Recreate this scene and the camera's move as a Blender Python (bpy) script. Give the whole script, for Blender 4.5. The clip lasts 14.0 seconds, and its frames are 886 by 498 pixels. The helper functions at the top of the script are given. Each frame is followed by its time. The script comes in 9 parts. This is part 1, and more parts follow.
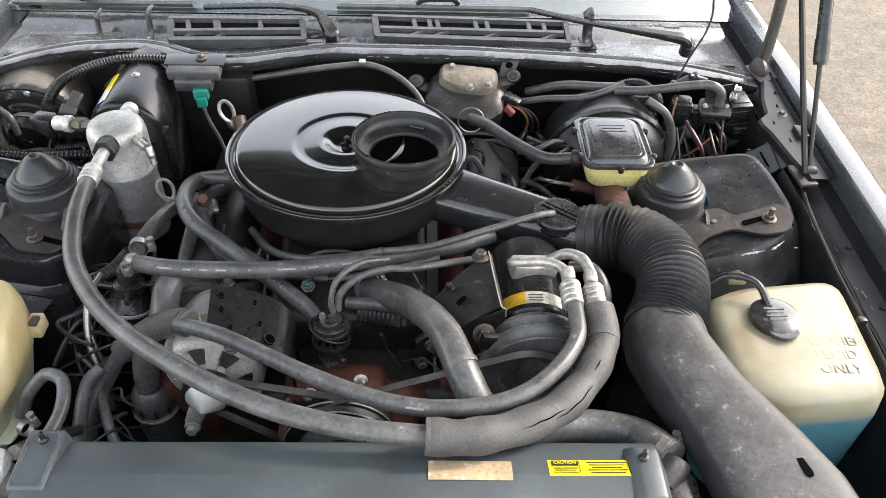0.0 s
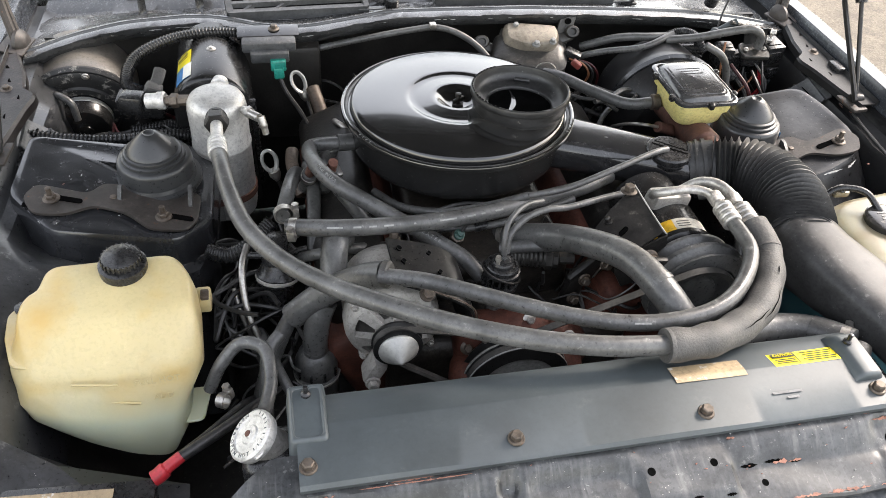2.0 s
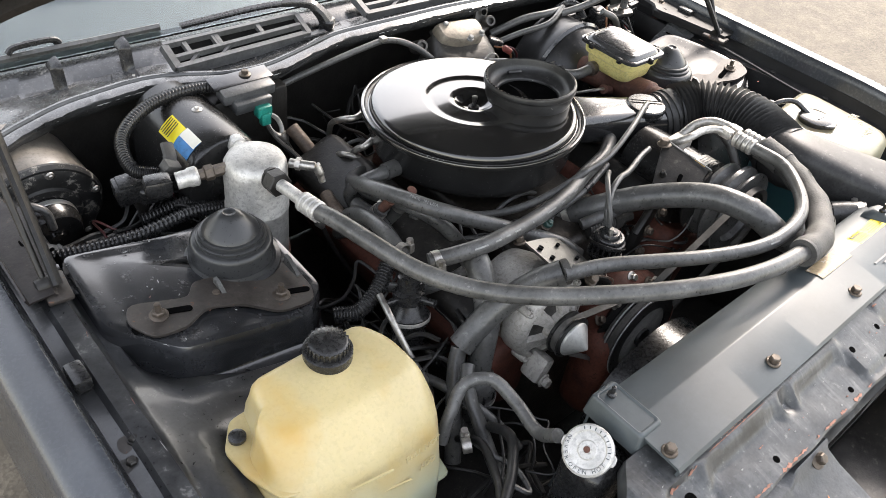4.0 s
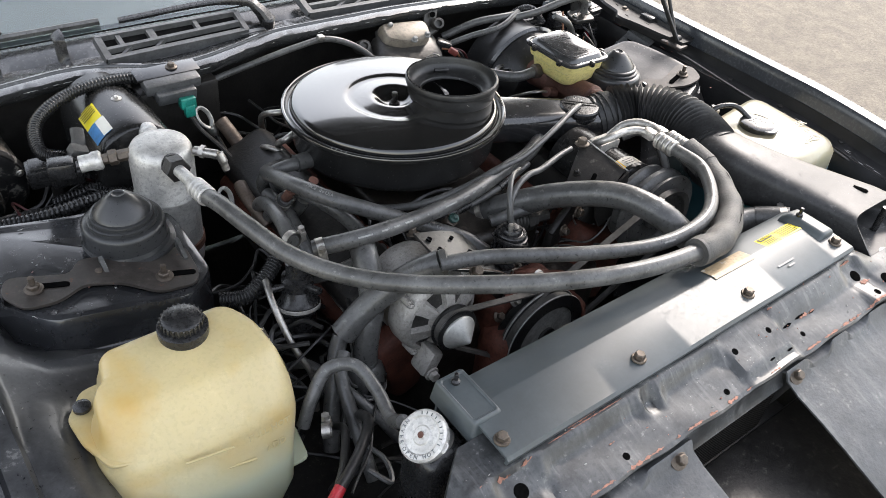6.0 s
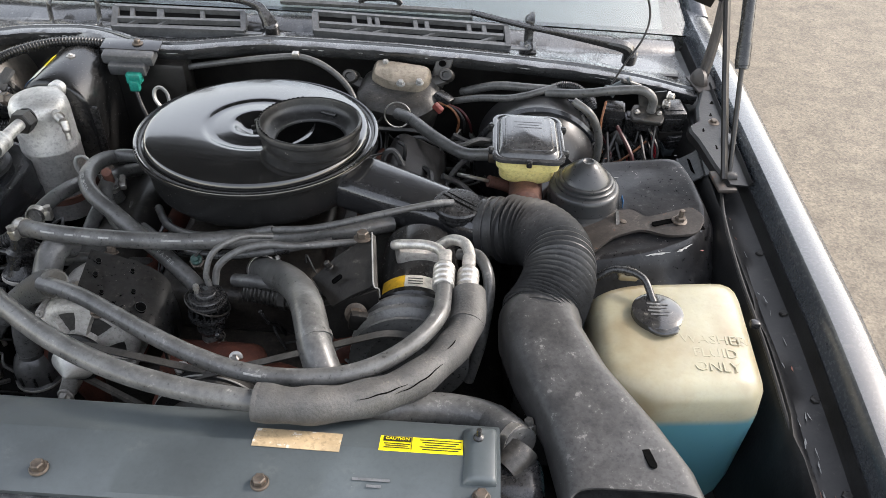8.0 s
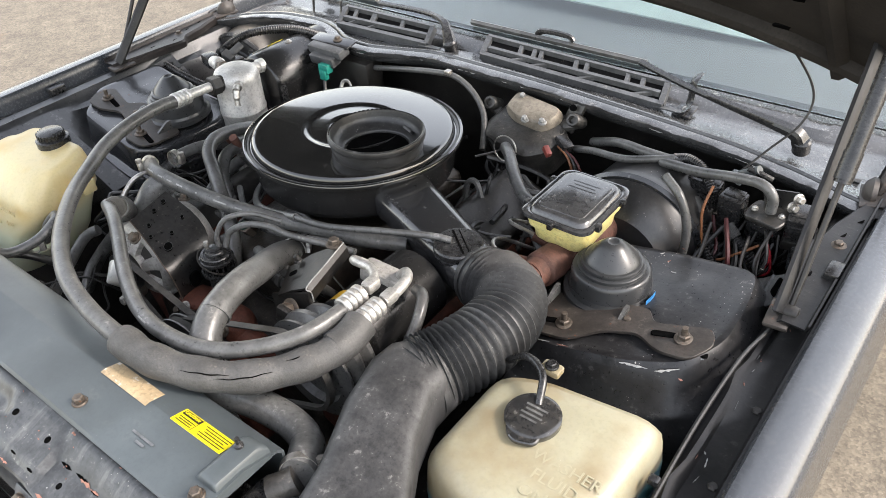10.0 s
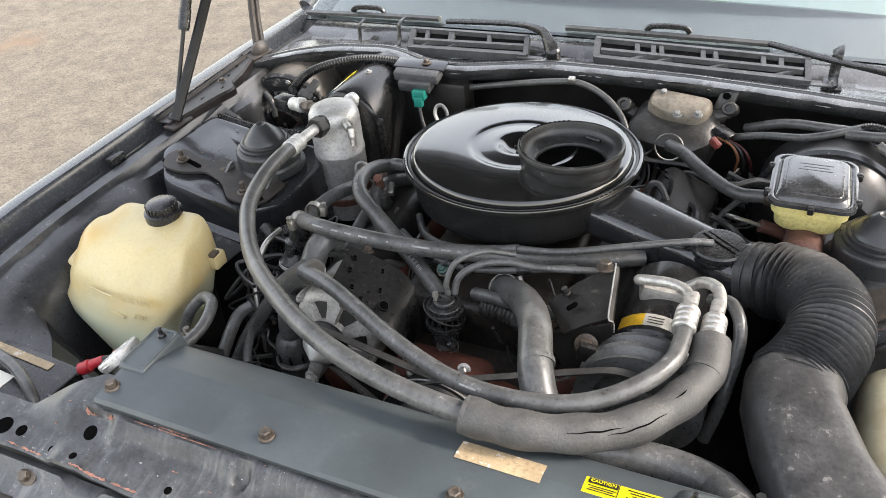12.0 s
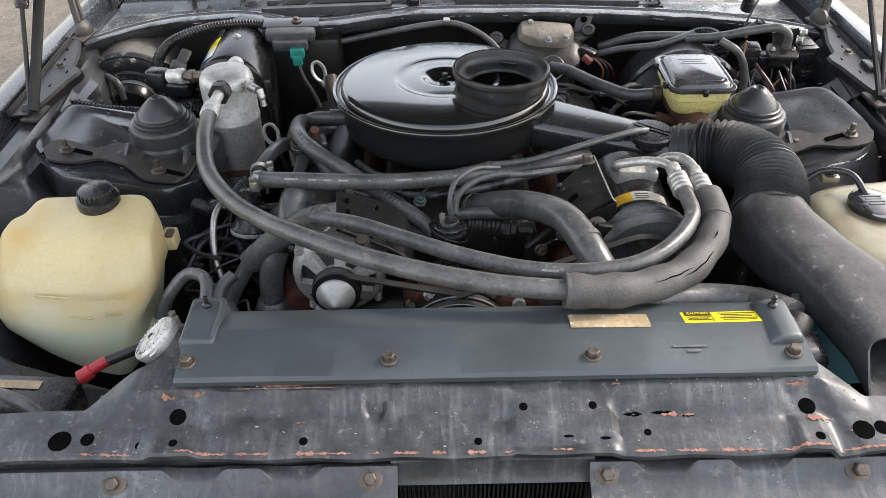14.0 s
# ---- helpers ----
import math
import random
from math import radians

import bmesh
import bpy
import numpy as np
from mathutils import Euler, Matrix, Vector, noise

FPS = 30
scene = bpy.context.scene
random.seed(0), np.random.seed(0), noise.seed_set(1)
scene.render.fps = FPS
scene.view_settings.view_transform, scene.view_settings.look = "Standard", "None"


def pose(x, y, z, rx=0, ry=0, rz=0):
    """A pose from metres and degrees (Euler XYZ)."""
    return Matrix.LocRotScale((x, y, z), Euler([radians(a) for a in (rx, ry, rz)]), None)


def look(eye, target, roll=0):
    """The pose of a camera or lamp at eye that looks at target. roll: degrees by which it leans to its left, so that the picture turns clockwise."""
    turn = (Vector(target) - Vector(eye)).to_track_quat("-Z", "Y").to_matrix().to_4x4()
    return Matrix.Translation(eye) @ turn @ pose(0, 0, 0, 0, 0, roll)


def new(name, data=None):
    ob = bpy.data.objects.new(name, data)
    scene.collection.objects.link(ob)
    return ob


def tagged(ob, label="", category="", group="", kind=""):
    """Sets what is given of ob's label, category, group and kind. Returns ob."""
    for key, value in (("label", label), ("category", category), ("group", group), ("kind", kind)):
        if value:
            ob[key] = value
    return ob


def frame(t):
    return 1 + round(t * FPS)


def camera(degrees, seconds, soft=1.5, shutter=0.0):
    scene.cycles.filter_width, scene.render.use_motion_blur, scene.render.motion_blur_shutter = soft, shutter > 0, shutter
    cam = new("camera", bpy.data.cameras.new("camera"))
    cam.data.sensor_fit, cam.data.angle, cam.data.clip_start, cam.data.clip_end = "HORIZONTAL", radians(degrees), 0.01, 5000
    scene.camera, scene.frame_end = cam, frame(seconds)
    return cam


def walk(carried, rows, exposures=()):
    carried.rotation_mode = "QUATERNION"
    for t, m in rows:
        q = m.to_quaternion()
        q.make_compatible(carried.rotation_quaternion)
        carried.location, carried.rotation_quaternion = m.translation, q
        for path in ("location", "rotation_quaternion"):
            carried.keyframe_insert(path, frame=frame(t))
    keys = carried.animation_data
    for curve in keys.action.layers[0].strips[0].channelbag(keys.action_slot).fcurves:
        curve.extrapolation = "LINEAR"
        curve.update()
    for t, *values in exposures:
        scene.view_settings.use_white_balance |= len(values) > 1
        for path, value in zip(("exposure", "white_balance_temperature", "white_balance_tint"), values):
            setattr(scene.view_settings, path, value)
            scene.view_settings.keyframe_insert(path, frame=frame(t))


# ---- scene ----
cam = camera(59.2, 14.0, 0.3)
PATH = [
    (0, (0.115, 0.049, 1.707), (0.163, 1.52, 0.352), 1.8),
    (0.5, (0.036, -0.044, 1.709), (0.107, 1.44, 0.371), 2.3),
    (1, (-0.019, -0.096, 1.716), (0.097, 1.381, 0.373), 3.0),
    (1.5, (-0.146, -0.106, 1.692), (0.065, 1.354, 0.341), 3.8),
    (2, (-0.338, 0.008, 1.668), (0.035, 1.428, 0.31), 5.0),
    (2.5, (-0.547, 0.106, 1.654), (0.038, 1.452, 0.295), 6.3),
    (3, (-0.787, 0.193, 1.669), (0.025, 1.418, 0.312), 7.9),
    (3.2, (-0.842, 0.226, 1.668), (0.055, 1.397, 0.317), 8.5),
    (5.3, (-1.045, 0.358, 1.606), (0.142, 1.347, 0.336), 8.6),
    (5.5, (-0.998, 0.267, 1.618), (0.155, 1.292, 0.346), 8.3),
    (6, (-0.797, 0.129, 1.637), (0.227, 1.282, 0.363), 7.4),
    (6.5, (-0.501, 0.099, 1.645), (0.342, 1.392, 0.373), 6.4),
    (7, (-0.224, 0.04, 1.654), (0.375, 1.464, 0.383), 5.3),
    (7.5, (0.076, -0.038, 1.655), (0.388, 1.472, 0.381), 4.3),
    (7.7, (0.185, -0.026, 1.638), (0.361, 1.502, 0.36), 3.7),
    (9.8, (0.957, 0.279, 1.632), (-0.038, 1.497, 0.396), -4.0),
    (10, (0.965, 0.277, 1.634), (-0.063, 1.475, 0.406), -4.5),
    (10.5, (0.945, 0.259, 1.634), (-0.114, 1.441, 0.417), -5.4),
    (11, (0.837, 0.158, 1.634), (-0.188, 1.375, 0.422), -6.1),
    (11.5, (0.642, 0.029, 1.62), (-0.28, 1.334, 0.418), -6.4),
    (12, (0.39, 0.042, 1.601), (-0.343, 1.469, 0.406), -6.0),
    (12.5, (0.151, 0.02, 1.622), (-0.288, 1.58, 0.45), -4.5),
    (13, (-0.043, -0.03, 1.642), (-0.163, 1.596, 0.483), -2.1),
    (13.5, (-0.091, -0.081, 1.621), (-0.071, 1.528, 0.433), -0.3),
    (14, (-0.04, -0.158, 1.571), (-0.03, 1.408, 0.327), -0.8),
]
EXPOSURES = [(0.0, 2.42, 6800, 14), (1.0, 2.35, 6850, 14), (3.0, 2.38, 6950, 15), (5.5, 2.10, 6700, 14), (6.5, 2.06, 6600, 14), (7.5, 2.12, 6650, 14), (10.0, 2.34, 6800, 14), (11.5, 2.32, 6850, 14), (13.5, 2.28, 6750, 14), (14.0, 1.96, 6650, 14)]
walk(cam, [(t, look(eye, target, roll)) for t, eye, target, roll in PATH], EXPOSURES)

# ---- light ----
SUN = Vector((0.72, 0.30, 0.62)).normalized()
world = bpy.data.worlds.new("World")
scene.world = world
world.use_nodes = True
wn_ = world.node_tree
wn_.nodes.clear()
sky = wn_.nodes.new("ShaderNodeTexSky")
sky.sky_type = "NISHITA"
sky.sun_disc = False
sky.sun_elevation = math.asin(SUN.z)
sky.sun_rotation = math.atan2(SUN.x, SUN.y)
sky.air_density, sky.dust_density, sky.ozone_density = 1.6, 1.5, 0.6
bgn = wn_.nodes.new("ShaderNodeBackground")
bgn.inputs["Strength"].default_value = 0.14
wout = wn_.nodes.new("ShaderNodeOutputWorld")
haze = wn_.nodes.new("ShaderNodeHueSaturation")
haze.inputs["Saturation"].default_value = 0.45
wn_.links.new(sky.outputs[0], haze.inputs["Color"])
wn_.links.new(haze.outputs[0], bgn.inputs[0])
wn_.links.new(bgn.outputs[0], wout.inputs[0])
sun_data = bpy.data.lights.new("sun", "SUN")
sun_data.energy, sun_data.angle, sun_data.color = 0.75, radians(9), (1.0, 0.95, 0.88)
sun = new("sun", sun_data)
sun.matrix_world = look((4, 3, 6), Vector((4, 3, 6)) - SUN)


# ---- materials ----
def material(name, base, rough=0.5, metal=0.0, dust=0.0, dust_color=(0.16, 0.145, 0.125), var=0.35, scale=14.0,
             bump=0.15, fine=180.0, spots=0.0, spot_color=(0.2, 0.07, 0.03), coat=0.0, sss=0.0, up=1.0, specks=0.0, streak=0.0, grain=0.45):
    """A worn surface: two scales of tone, dust on top, flecks of another colour, fine relief."""
    m = bpy.data.materials.new(name)
    m.use_nodes = True
    nt = m.node_tree
    nodes, links = nt.nodes, nt.links
    b = nodes["Principled BSDF"]

    def node(kind, **values):
        n = nodes.new(kind)
        for k, v in values.items():
            n.inputs[k].default_value = v
        return n

    co = node("ShaderNodeTexCoord")
    info = node("ShaderNodeObjectInfo")
    shift = node("ShaderNodeVectorMath")
    shift.operation = "ADD"
    links.new(co.outputs["Object"], shift.inputs[0])
    links.new(info.outputs["Random"], shift.inputs[1])
    big = node("ShaderNodeTexNoise", Scale=scale, Detail=6.0, Roughness=0.6)
    small = node("ShaderNodeTexNoise", Scale=fine, Detail=4.0, Roughness=0.6)
    for n in (big, small):
        links.new(shift.outputs[0], n.inputs["Vector"])

    def ramp(source, lo, hi):
        r = node("ShaderNodeMapRange")
        r.inputs["From Min"].default_value, r.inputs["From Max"].default_value = lo, hi
        links.new(source, r.inputs["Value"])
        return r.outputs[0]

    def mix(fac, a, c):
        n = nodes.new("ShaderNodeMix")
        n.data_type = "RGBA"
        for socket, value in ((n.inputs[0], fac), (n.inputs[6], a), (n.inputs[7], c)):
            if isinstance(value, (tuple, list)):
                socket.default_value = (*value[:3], 1)
            elif isinstance(value, (int, float)):
                socket.default_value = value
            else:
                links.new(value, socket)
        return n.outputs[2]

    def math_(op, a, c):
        n = nodes.new("ShaderNodeMath")
        n.operation = op
        for socket, value in zip(n.inputs, (a, c)):
            if isinstance(value, (int, float)):
                socket.default_value = value
            else:
                links.new(value, socket)
        return n.outputs[0]

    dark = tuple(c * (1 - var) for c in base)
    light = tuple(min(1, c * (1 + var)) for c in base)
    colour = mix(ramp(big.outputs[0], 0.3, 0.7), dark, light)
    if grain:
        deep = tuple(c * 0.45 for c in base)
        pale = tuple(min(1, c * 1.9 + 0.004) for c in base)
        colour = mix(math_("MULTIPLY", ramp(small.outputs[0], 0.50, 0.38), grain), colour, deep)
        scuff = node("ShaderNodeTexNoise", Scale=scale * 9.0, Detail=8.0, Roughness=0.78, Distortion=0.4)
        links.new(shift.outputs[0], scuff.inputs["Vector"])
        colour = mix(math_("MULTIPLY", ramp(scuff.outputs[0], 0.56, 0.70), grain), colour, pale)
    rough_out = math_("ADD", math_("MULTIPLY", small.outputs[0], 0.2), rough - 0.1)
    if dust:
        geo = node("ShaderNodeNewGeometry")
        sep = node("ShaderNodeSeparateXYZ")
        links.new(geo.outputs["Normal"], sep.inputs[0])
        top = ramp(sep.outputs[2], 0.1 - 1.2 * (1 - up), 1.0)
        patch = node("ShaderNodeTexNoise", Scale=scale * 3.0, Detail=10.0, Roughness=0.72)
        links.new(shift.outputs[0], patch.inputs["Vector"])
        film = math_("MULTIPLY", ramp(patch.outputs[0], 0.40, 0.75), 0.30)
        crisp = math_("MULTIPLY", ramp(patch.outputs[0], 0.57, 0.63), ramp(small.outputs[0], 0.44, 0.56))
        amount = math_("MULTIPLY", math_("MULTIPLY", math_("MAXIMUM", film, crisp), top), dust)
        colour = mix(amount, colour, dust_color)
        rough_out = math_("ADD", rough_out, math_("MULTIPLY", amount, 0.35))
    if streak:
        lay = node("ShaderNodeMapping")
        lay.inputs["Scale"].default_value = (95.0, 9.0, 9.0)
        links.new(co.outputs["Object"], lay.inputs["Vector"])
        runs = node("ShaderNodeTexNoise", Scale=1.0, Detail=5.0, Roughness=0.6, Distortion=0.6)
        links.new(lay.outputs[0], runs.inputs["Vector"])
        wash = math_("MULTIPLY", math_("MULTIPLY", ramp(runs.outputs[0], 0.50, 0.66), ramp(big.outputs[0], 0.42, 0.62)), streak)
        colour = mix(wash, colour, (0.20, 0.20, 0.195))
        rough_out = math_("ADD", rough_out, math_("MULTIPLY", wash, 0.25))
    if spots:
        fleck = node("ShaderNodeTexNoise", Scale=scale * 4.0, Detail=9.0, Roughness=0.75)
        links.new(shift.outputs[0], fleck.inputs["Vector"])
        chips = ramp(fleck.outputs[0], 0.72 - spots, 0.76 - spots)
        colour = mix(chips, colour, spot_color)
        rough_out = math_("ADD", rough_out, math_("MULTIPLY", chips, 0.3))
    if specks:
        dots = node("ShaderNodeTexVoronoi", Scale=150.0, Randomness=1.0)
        links.new(shift.outputs[0], dots.inputs["Vector"])
        near = math_("LESS_THAN", dots.outputs["Distance"], math_("MULTIPLY", ramp(big.outputs[0], 0.45, 0.75), 0.33 * specks))
        colour = mix(math_("MULTIPLY", near, 0.8), colour, (0.36, 0.34, 0.31))
    links.new(colour, b.inputs["Base Color"])
    links.new(rough_out, b.inputs["Roughness"])
    b.inputs["Metallic"].default_value = metal
    b.inputs["Coat Weight"].default_value = coat
    b.inputs["Coat Roughness"].default_value = 0.12
    if sss:
        b.inputs["Subsurface Weight"].default_value = sss
        b.inputs["Subsurface Radius"].default_value = (0.02, 0.015, 0.008)
    if bump:
        bn = node("ShaderNodeBump", Strength=bump, Distance=0.002)
        links.new(small.outputs[0], bn.inputs["Height"])
        links.new(bn.outputs[0], b.inputs["Normal"])
    m.diffuse_color = (*base, 1)
    return m


HOLE = material("open hole", (0.004, 0.004, 0.004), 0.9, scale=30)
BODY = material("faded black body paint", (0.034, 0.038, 0.044), 0.26, dust=0.15, scale=5, coat=0.35, bump=0.006, specks=0.2, grain=0.15)
BODY.node_tree.nodes["Principled BSDF"].inputs["Coat IOR"].default_value = 1.45
BAY = material("scuffed black bay paint", (0.019, 0.020, 0.022), 0.20, dust=0.42, dust_color=(0.17, 0.165, 0.16), scale=12, spots=0.05, coat=0.45,
               spot_color=(0.13, 0.125, 0.12), bump=0.025, var=0.6, specks=0.2, grain=0.25)
# Real dust, plus the left side's sky sheen put into a paler base.
APRON = material("dusty apron paint with pale sheen", (0.030, 0.031, 0.033), 0.30, dust=0.75, dust_color=(0.15, 0.15, 0.145), scale=11, spots=0.045, spot_color=(0.012, 0.012, 0.012), coat=0.25, bump=0.04, var=0.6, specks=0.35, grain=0.5)
# Speckled copy of BAY; the right tower's weaker reflection is in its darker tone.
PITTED = material("speckled tower paint with less sheen", (0.013, 0.013, 0.014), 0.30, dust=0.45, dust_color=(0.15, 0.145, 0.14), scale=16, spots=0.06, spot_color=(0.10, 0.095, 0.09), coat=0.12, bump=0.12, var=0.6, specks=0.8, grain=0.5)
COWL = material("weathered cowl paint", (0.035, 0.036, 0.037), 0.24, dust=0.5, dust_color=(0.22, 0.215, 0.20), scale=13, spots=0.05, coat=0.6,
                spot_color=(0.02, 0.02, 0.02), bump=0.12, var=0.55, specks=0.3)
SUPPORT = material("chipped black support paint", (0.036, 0.038, 0.040), 0.35, dust=0.7, dust_color=(0.18, 0.182, 0.175), scale=18, spots=0.055, coat=0.05,
                   spot_color=(0.010, 0.010, 0.010), bump=0.05, var=0.7, specks=0.6, streak=0.4, grain=0.6)
# Grimy metal of real parts; also fills gaps that only shade makes dark.
DARK = material("grimy metal and dark gap fill", (0.014, 0.013, 0.012), 0.42, dust=0.4, scale=22, bump=0.3, var=0.6, specks=0.2)
GRIME = material("oily engine iron", (0.022, 0.019, 0.016), 0.36, 0.2, dust=0.6, dust_color=(0.13, 0.10, 0.075), scale=45, bump=0.5, var=0.6)
PLASTIC = material("dusty black plastic", (0.015, 0.015, 0.0155), 0.27, dust=0.35, dust_color=(0.18, 0.175, 0.165), scale=22, bump=0.15, var=0.5, specks=0.4)
GREYPL = material("dark grey moulded plastic", (0.054, 0.064, 0.068), 0.41, dust=0.14, dust_color=(0.15, 0.155, 0.145), scale=6, bump=0.012, var=0.3, specks=0.15, grain=0.12)
PULLEY = material("satin black pulley paint", (0.012, 0.012, 0.012), 0.30, dust=0.15, scale=20, bump=0.05, var=0.3, grain=0.2)
RUBBER = material("dusty black rubber", (0.074, 0.074, 0.072), 0.30, dust=0.8, dust_color=(0.24, 0.235, 0.225), scale=20, bump=0.2, var=0.5, specks=0.3)
FOAM = material("cracked grey foam sleeve", (0.058, 0.057, 0.055), 0.6, dust=0.6, scale=24, fine=300, bump=0.45, var=0.4)
LIDTOP = material("greyed glossy lid", (0.035, 0.0355, 0.037), 0.17, dust=0.4, dust_color=(0.3, 0.29, 0.27), scale=20, bump=0.04, coat=0.6, specks=0.3)
CAPM = material("glossy black cap", (0.02, 0.02, 0.02), 0.13, dust=0.6, scale=20, bump=0.03, coat=0.4)
BOOT = material("worn moulded boot rubber", (0.028, 0.029, 0.030), 0.30, dust=0.2, dust_color=(0.12, 0.115, 0.11), scale=16, bump=0.015, var=0.25, grain=0.12)
LID = material("gloss black enamel", (0.010, 0.0100, 0.0100), 0.15, dust=0.16, dust_color=(0.2, 0.19, 0.175), scale=14, bump=0.004, coat=0.75)
LID.node_tree.nodes["Principled BSDF"].inputs["Coat IOR"].default_value = 1.5
LID.node_tree.nodes["Principled BSDF"].inputs["Coat Roughness"].default_value = 0.06
NECK = material("dusty scoop rubber", (0.021, 0.021, 0.021), 0.36, dust=0.55, dust_color=(0.2, 0.195, 0.185), scale=34, bump=0.12, var=0.5, specks=0.7)
CHIPPED = material("bare stamped metal", (0.25, 0.25, 0.24), 0.5, scale=60, var=0.3)
SNORK = material("scuffed snorkel enamel", (0.020, 0.020, 0.021), 0.20, dust=0.3, dust_color=(0.2, 0.195, 0.185), scale=16, bump=0.02, coat=0.6, specks=0.3)
RAIL = material("dull black rail paint", (0.011, 0.011, 0.0115), 0.42, dust=0.25, dust_color=(0.12, 0.115, 0.105), scale=14, spots=0.03, spot_color=(0.12, 0.115, 0.105), bump=0.15, var=0.6, specks=0.2)
GRILLE = material("weathered black vent plastic", (0.066, 0.068, 0.070), 0.34, dust=0.5, dust_color=(0.2, 0.195, 0.185), scale=30, bump=0.1)
BRKT = material("oily black bracket", (0.013, 0.013, 0.013), 0.30, scale=34, var=0.6, bump=0.06, coat=0.06, dust=0.35, spots=0.06, spot_color=(0.16, 0.15, 0.14), specks=0.5, grain=0.6)
DUCT = material("satin duct plastic", (0.036, 0.036, 0.0365), 0.40, dust=0.6, dust_color=(0.2, 0.195, 0.185), scale=17, bump=0.05, var=0.5, specks=0.4, spots=0.055, spot_color=(0.13, 0.128, 0.122), grain=0.5)
DRUM = material("satin black drum", (0.014, 0.014, 0.014), 0.24, dust=0.12, scale=10, bump=0.03, var=0.2, grain=0.1, specks=0.1)
ALU = material("dull aluminium", (0.53, 0.52, 0.50), 0.48, 0.55, dust=0.4, dust_color=(0.3, 0.27, 0.22), scale=30, bump=0.35, var=0.28, spots=0.05, spot_color=(0.25, 0.22, 0.18))
FERR = material("dirty crimped aluminium", (0.46, 0.445, 0.42), 0.42, 0.65, dust=0.5, scale=60, bump=0.4, var=0.35, spots=0.06, spot_color=(0.10, 0.08, 0.06))
AMBER = material("amber label", (0.62, 0.36, 0.02), 0.5, scale=60, var=0.2, spots=0.05, spot_color=(0.15, 0.12, 0.08))
AGED = material("grubby white label", (0.42, 0.40, 0.35), 0.5, scale=60, var=0.25, spots=0.07, spot_color=(0.10, 0.09, 0.08))
CAST = material("cast aluminium", (0.36, 0.345, 0.32), 0.5, 0.3, dust=0.5, scale=25, bump=0.5, var=0.3)
STEEL = material("plated steel", (0.45, 0.43, 0.40), 0.40, 0.9, dust=0.3, scale=40, var=0.3)
ZINC = material("brown plated bolt steel", (0.105, 0.086, 0.070), 0.5, 0.6, dust=0.4, scale=60, var=0.4, spots=0.1)
RUST = material("brown rusted iron", (0.105, 0.046, 0.032), 0.75, 0.1, scale=30, var=0.5, bump=0.6)
DULLRUST = material("dull brown pipe rust", (0.10, 0.075, 0.058), 0.5, 0.3, dust=0.4, scale=30, var=0.4, bump=0.3)
ORANGE = material("worn engine paint", (0.095, 0.033, 0.022), 0.65, scale=18, var=0.6, bump=0.4, spots=0.12, spot_color=(0.05, 0.03, 0.02))
WCAST = material("oxidised dark casting", (0.045, 0.043, 0.040), 0.38, 0.25, dust=0.6, dust_color=(0.26, 0.23, 0.19), scale=24, bump=0.35, var=0.5)
TANCAST = material("tan stained casting", (0.22, 0.19, 0.15), 0.45, 0.2, dust=0.4, dust_color=(0.34, 0.30, 0.24), scale=30, bump=0.3, var=0.35)
TIP = material("pale worn plastic tip", (0.42, 0.42, 0.40), 0.42, 0.5, scale=30, var=0.15, grain=0.25, dust=0.3)
GREEN = material("teal connector", (0.01, 0.22, 0.17), 0.4, scale=30)
RED = material("red cable boot", (0.36, 0.018, 0.025), 0.4, scale=30, var=0.2)
YELLOW = material("yellow paper label", (0.80, 0.66, 0.01), 0.45, scale=30, var=0.08, grain=0.0)
WHITE = material("white paper label", (0.72, 0.70, 0.62), 0.5, scale=30, var=0.1, grain=0.0)
TAN = material("faded tan label", (0.36, 0.27, 0.16), 0.5, scale=16, var=0.3, spots=0.13, spot_color=(0.55, 0.52, 0.47))
BLUE = material("blue label", (0.03, 0.18, 0.42), 0.45, scale=30)
EMBOSS = material("raised letters in milky plastic", (0.285, 0.262, 0.18), 0.35, scale=14, var=0.08, sss=0.0, grain=0.0)
EMBOSSED = material("raised marks in yellow plastic", (0.50, 0.415, 0.22), 0.35, scale=14, var=0.08, sss=0.2, grain=0.0)
INK = material("black print", (0.01, 0.01, 0.01), 0.5, scale=30)
CREAM = material("pale yellow reservoir plastic", (0.66, 0.58, 0.24), 0.35, scale=14, var=0.12, sss=0.3, bump=0.03)
WIRE = material("wire insulation", (0.018, 0.018, 0.018), 0.40, dust=0.4, scale=40)
REDWIRE = material("red wire", (0.055, 0.008, 0.009), 0.45, scale=40)
BROWNWIRE = material("brown wire", (0.22, 0.09, 0.04), 0.5, scale=40)
BELT = material("belt rubber", (0.06, 0.058, 0.054), 0.55, dust=0.2, scale=40)
MESHED = material("dark screen", (0.006, 0.006, 0.006), 0.8, scale=40, fine=900, bump=0.6, spots=0.07, spot_color=(0.16, 0.14, 0.11))
PRINT = material("faded hose print", (0.24, 0.24, 0.23), 0.6, scale=60, var=0.4)
HOODIN = material("dusty hood underside", (0.022, 0.019, 0.016), 0.7, dust=0.0, scale=10, spots=0.04, spot_color=(0.09, 0.07, 0.05), bump=0.2)
DASH = material("grey dashboard vinyl", (0.055, 0.058, 0.062), 0.7, scale=8, var=0.08, grain=0.0, bump=0.0)
PALE_SHEET = material("pale sheet under glass", (0.15, 0.185, 0.18), 0.7, scale=6, var=0.1, grain=0.0, bump=0.0)

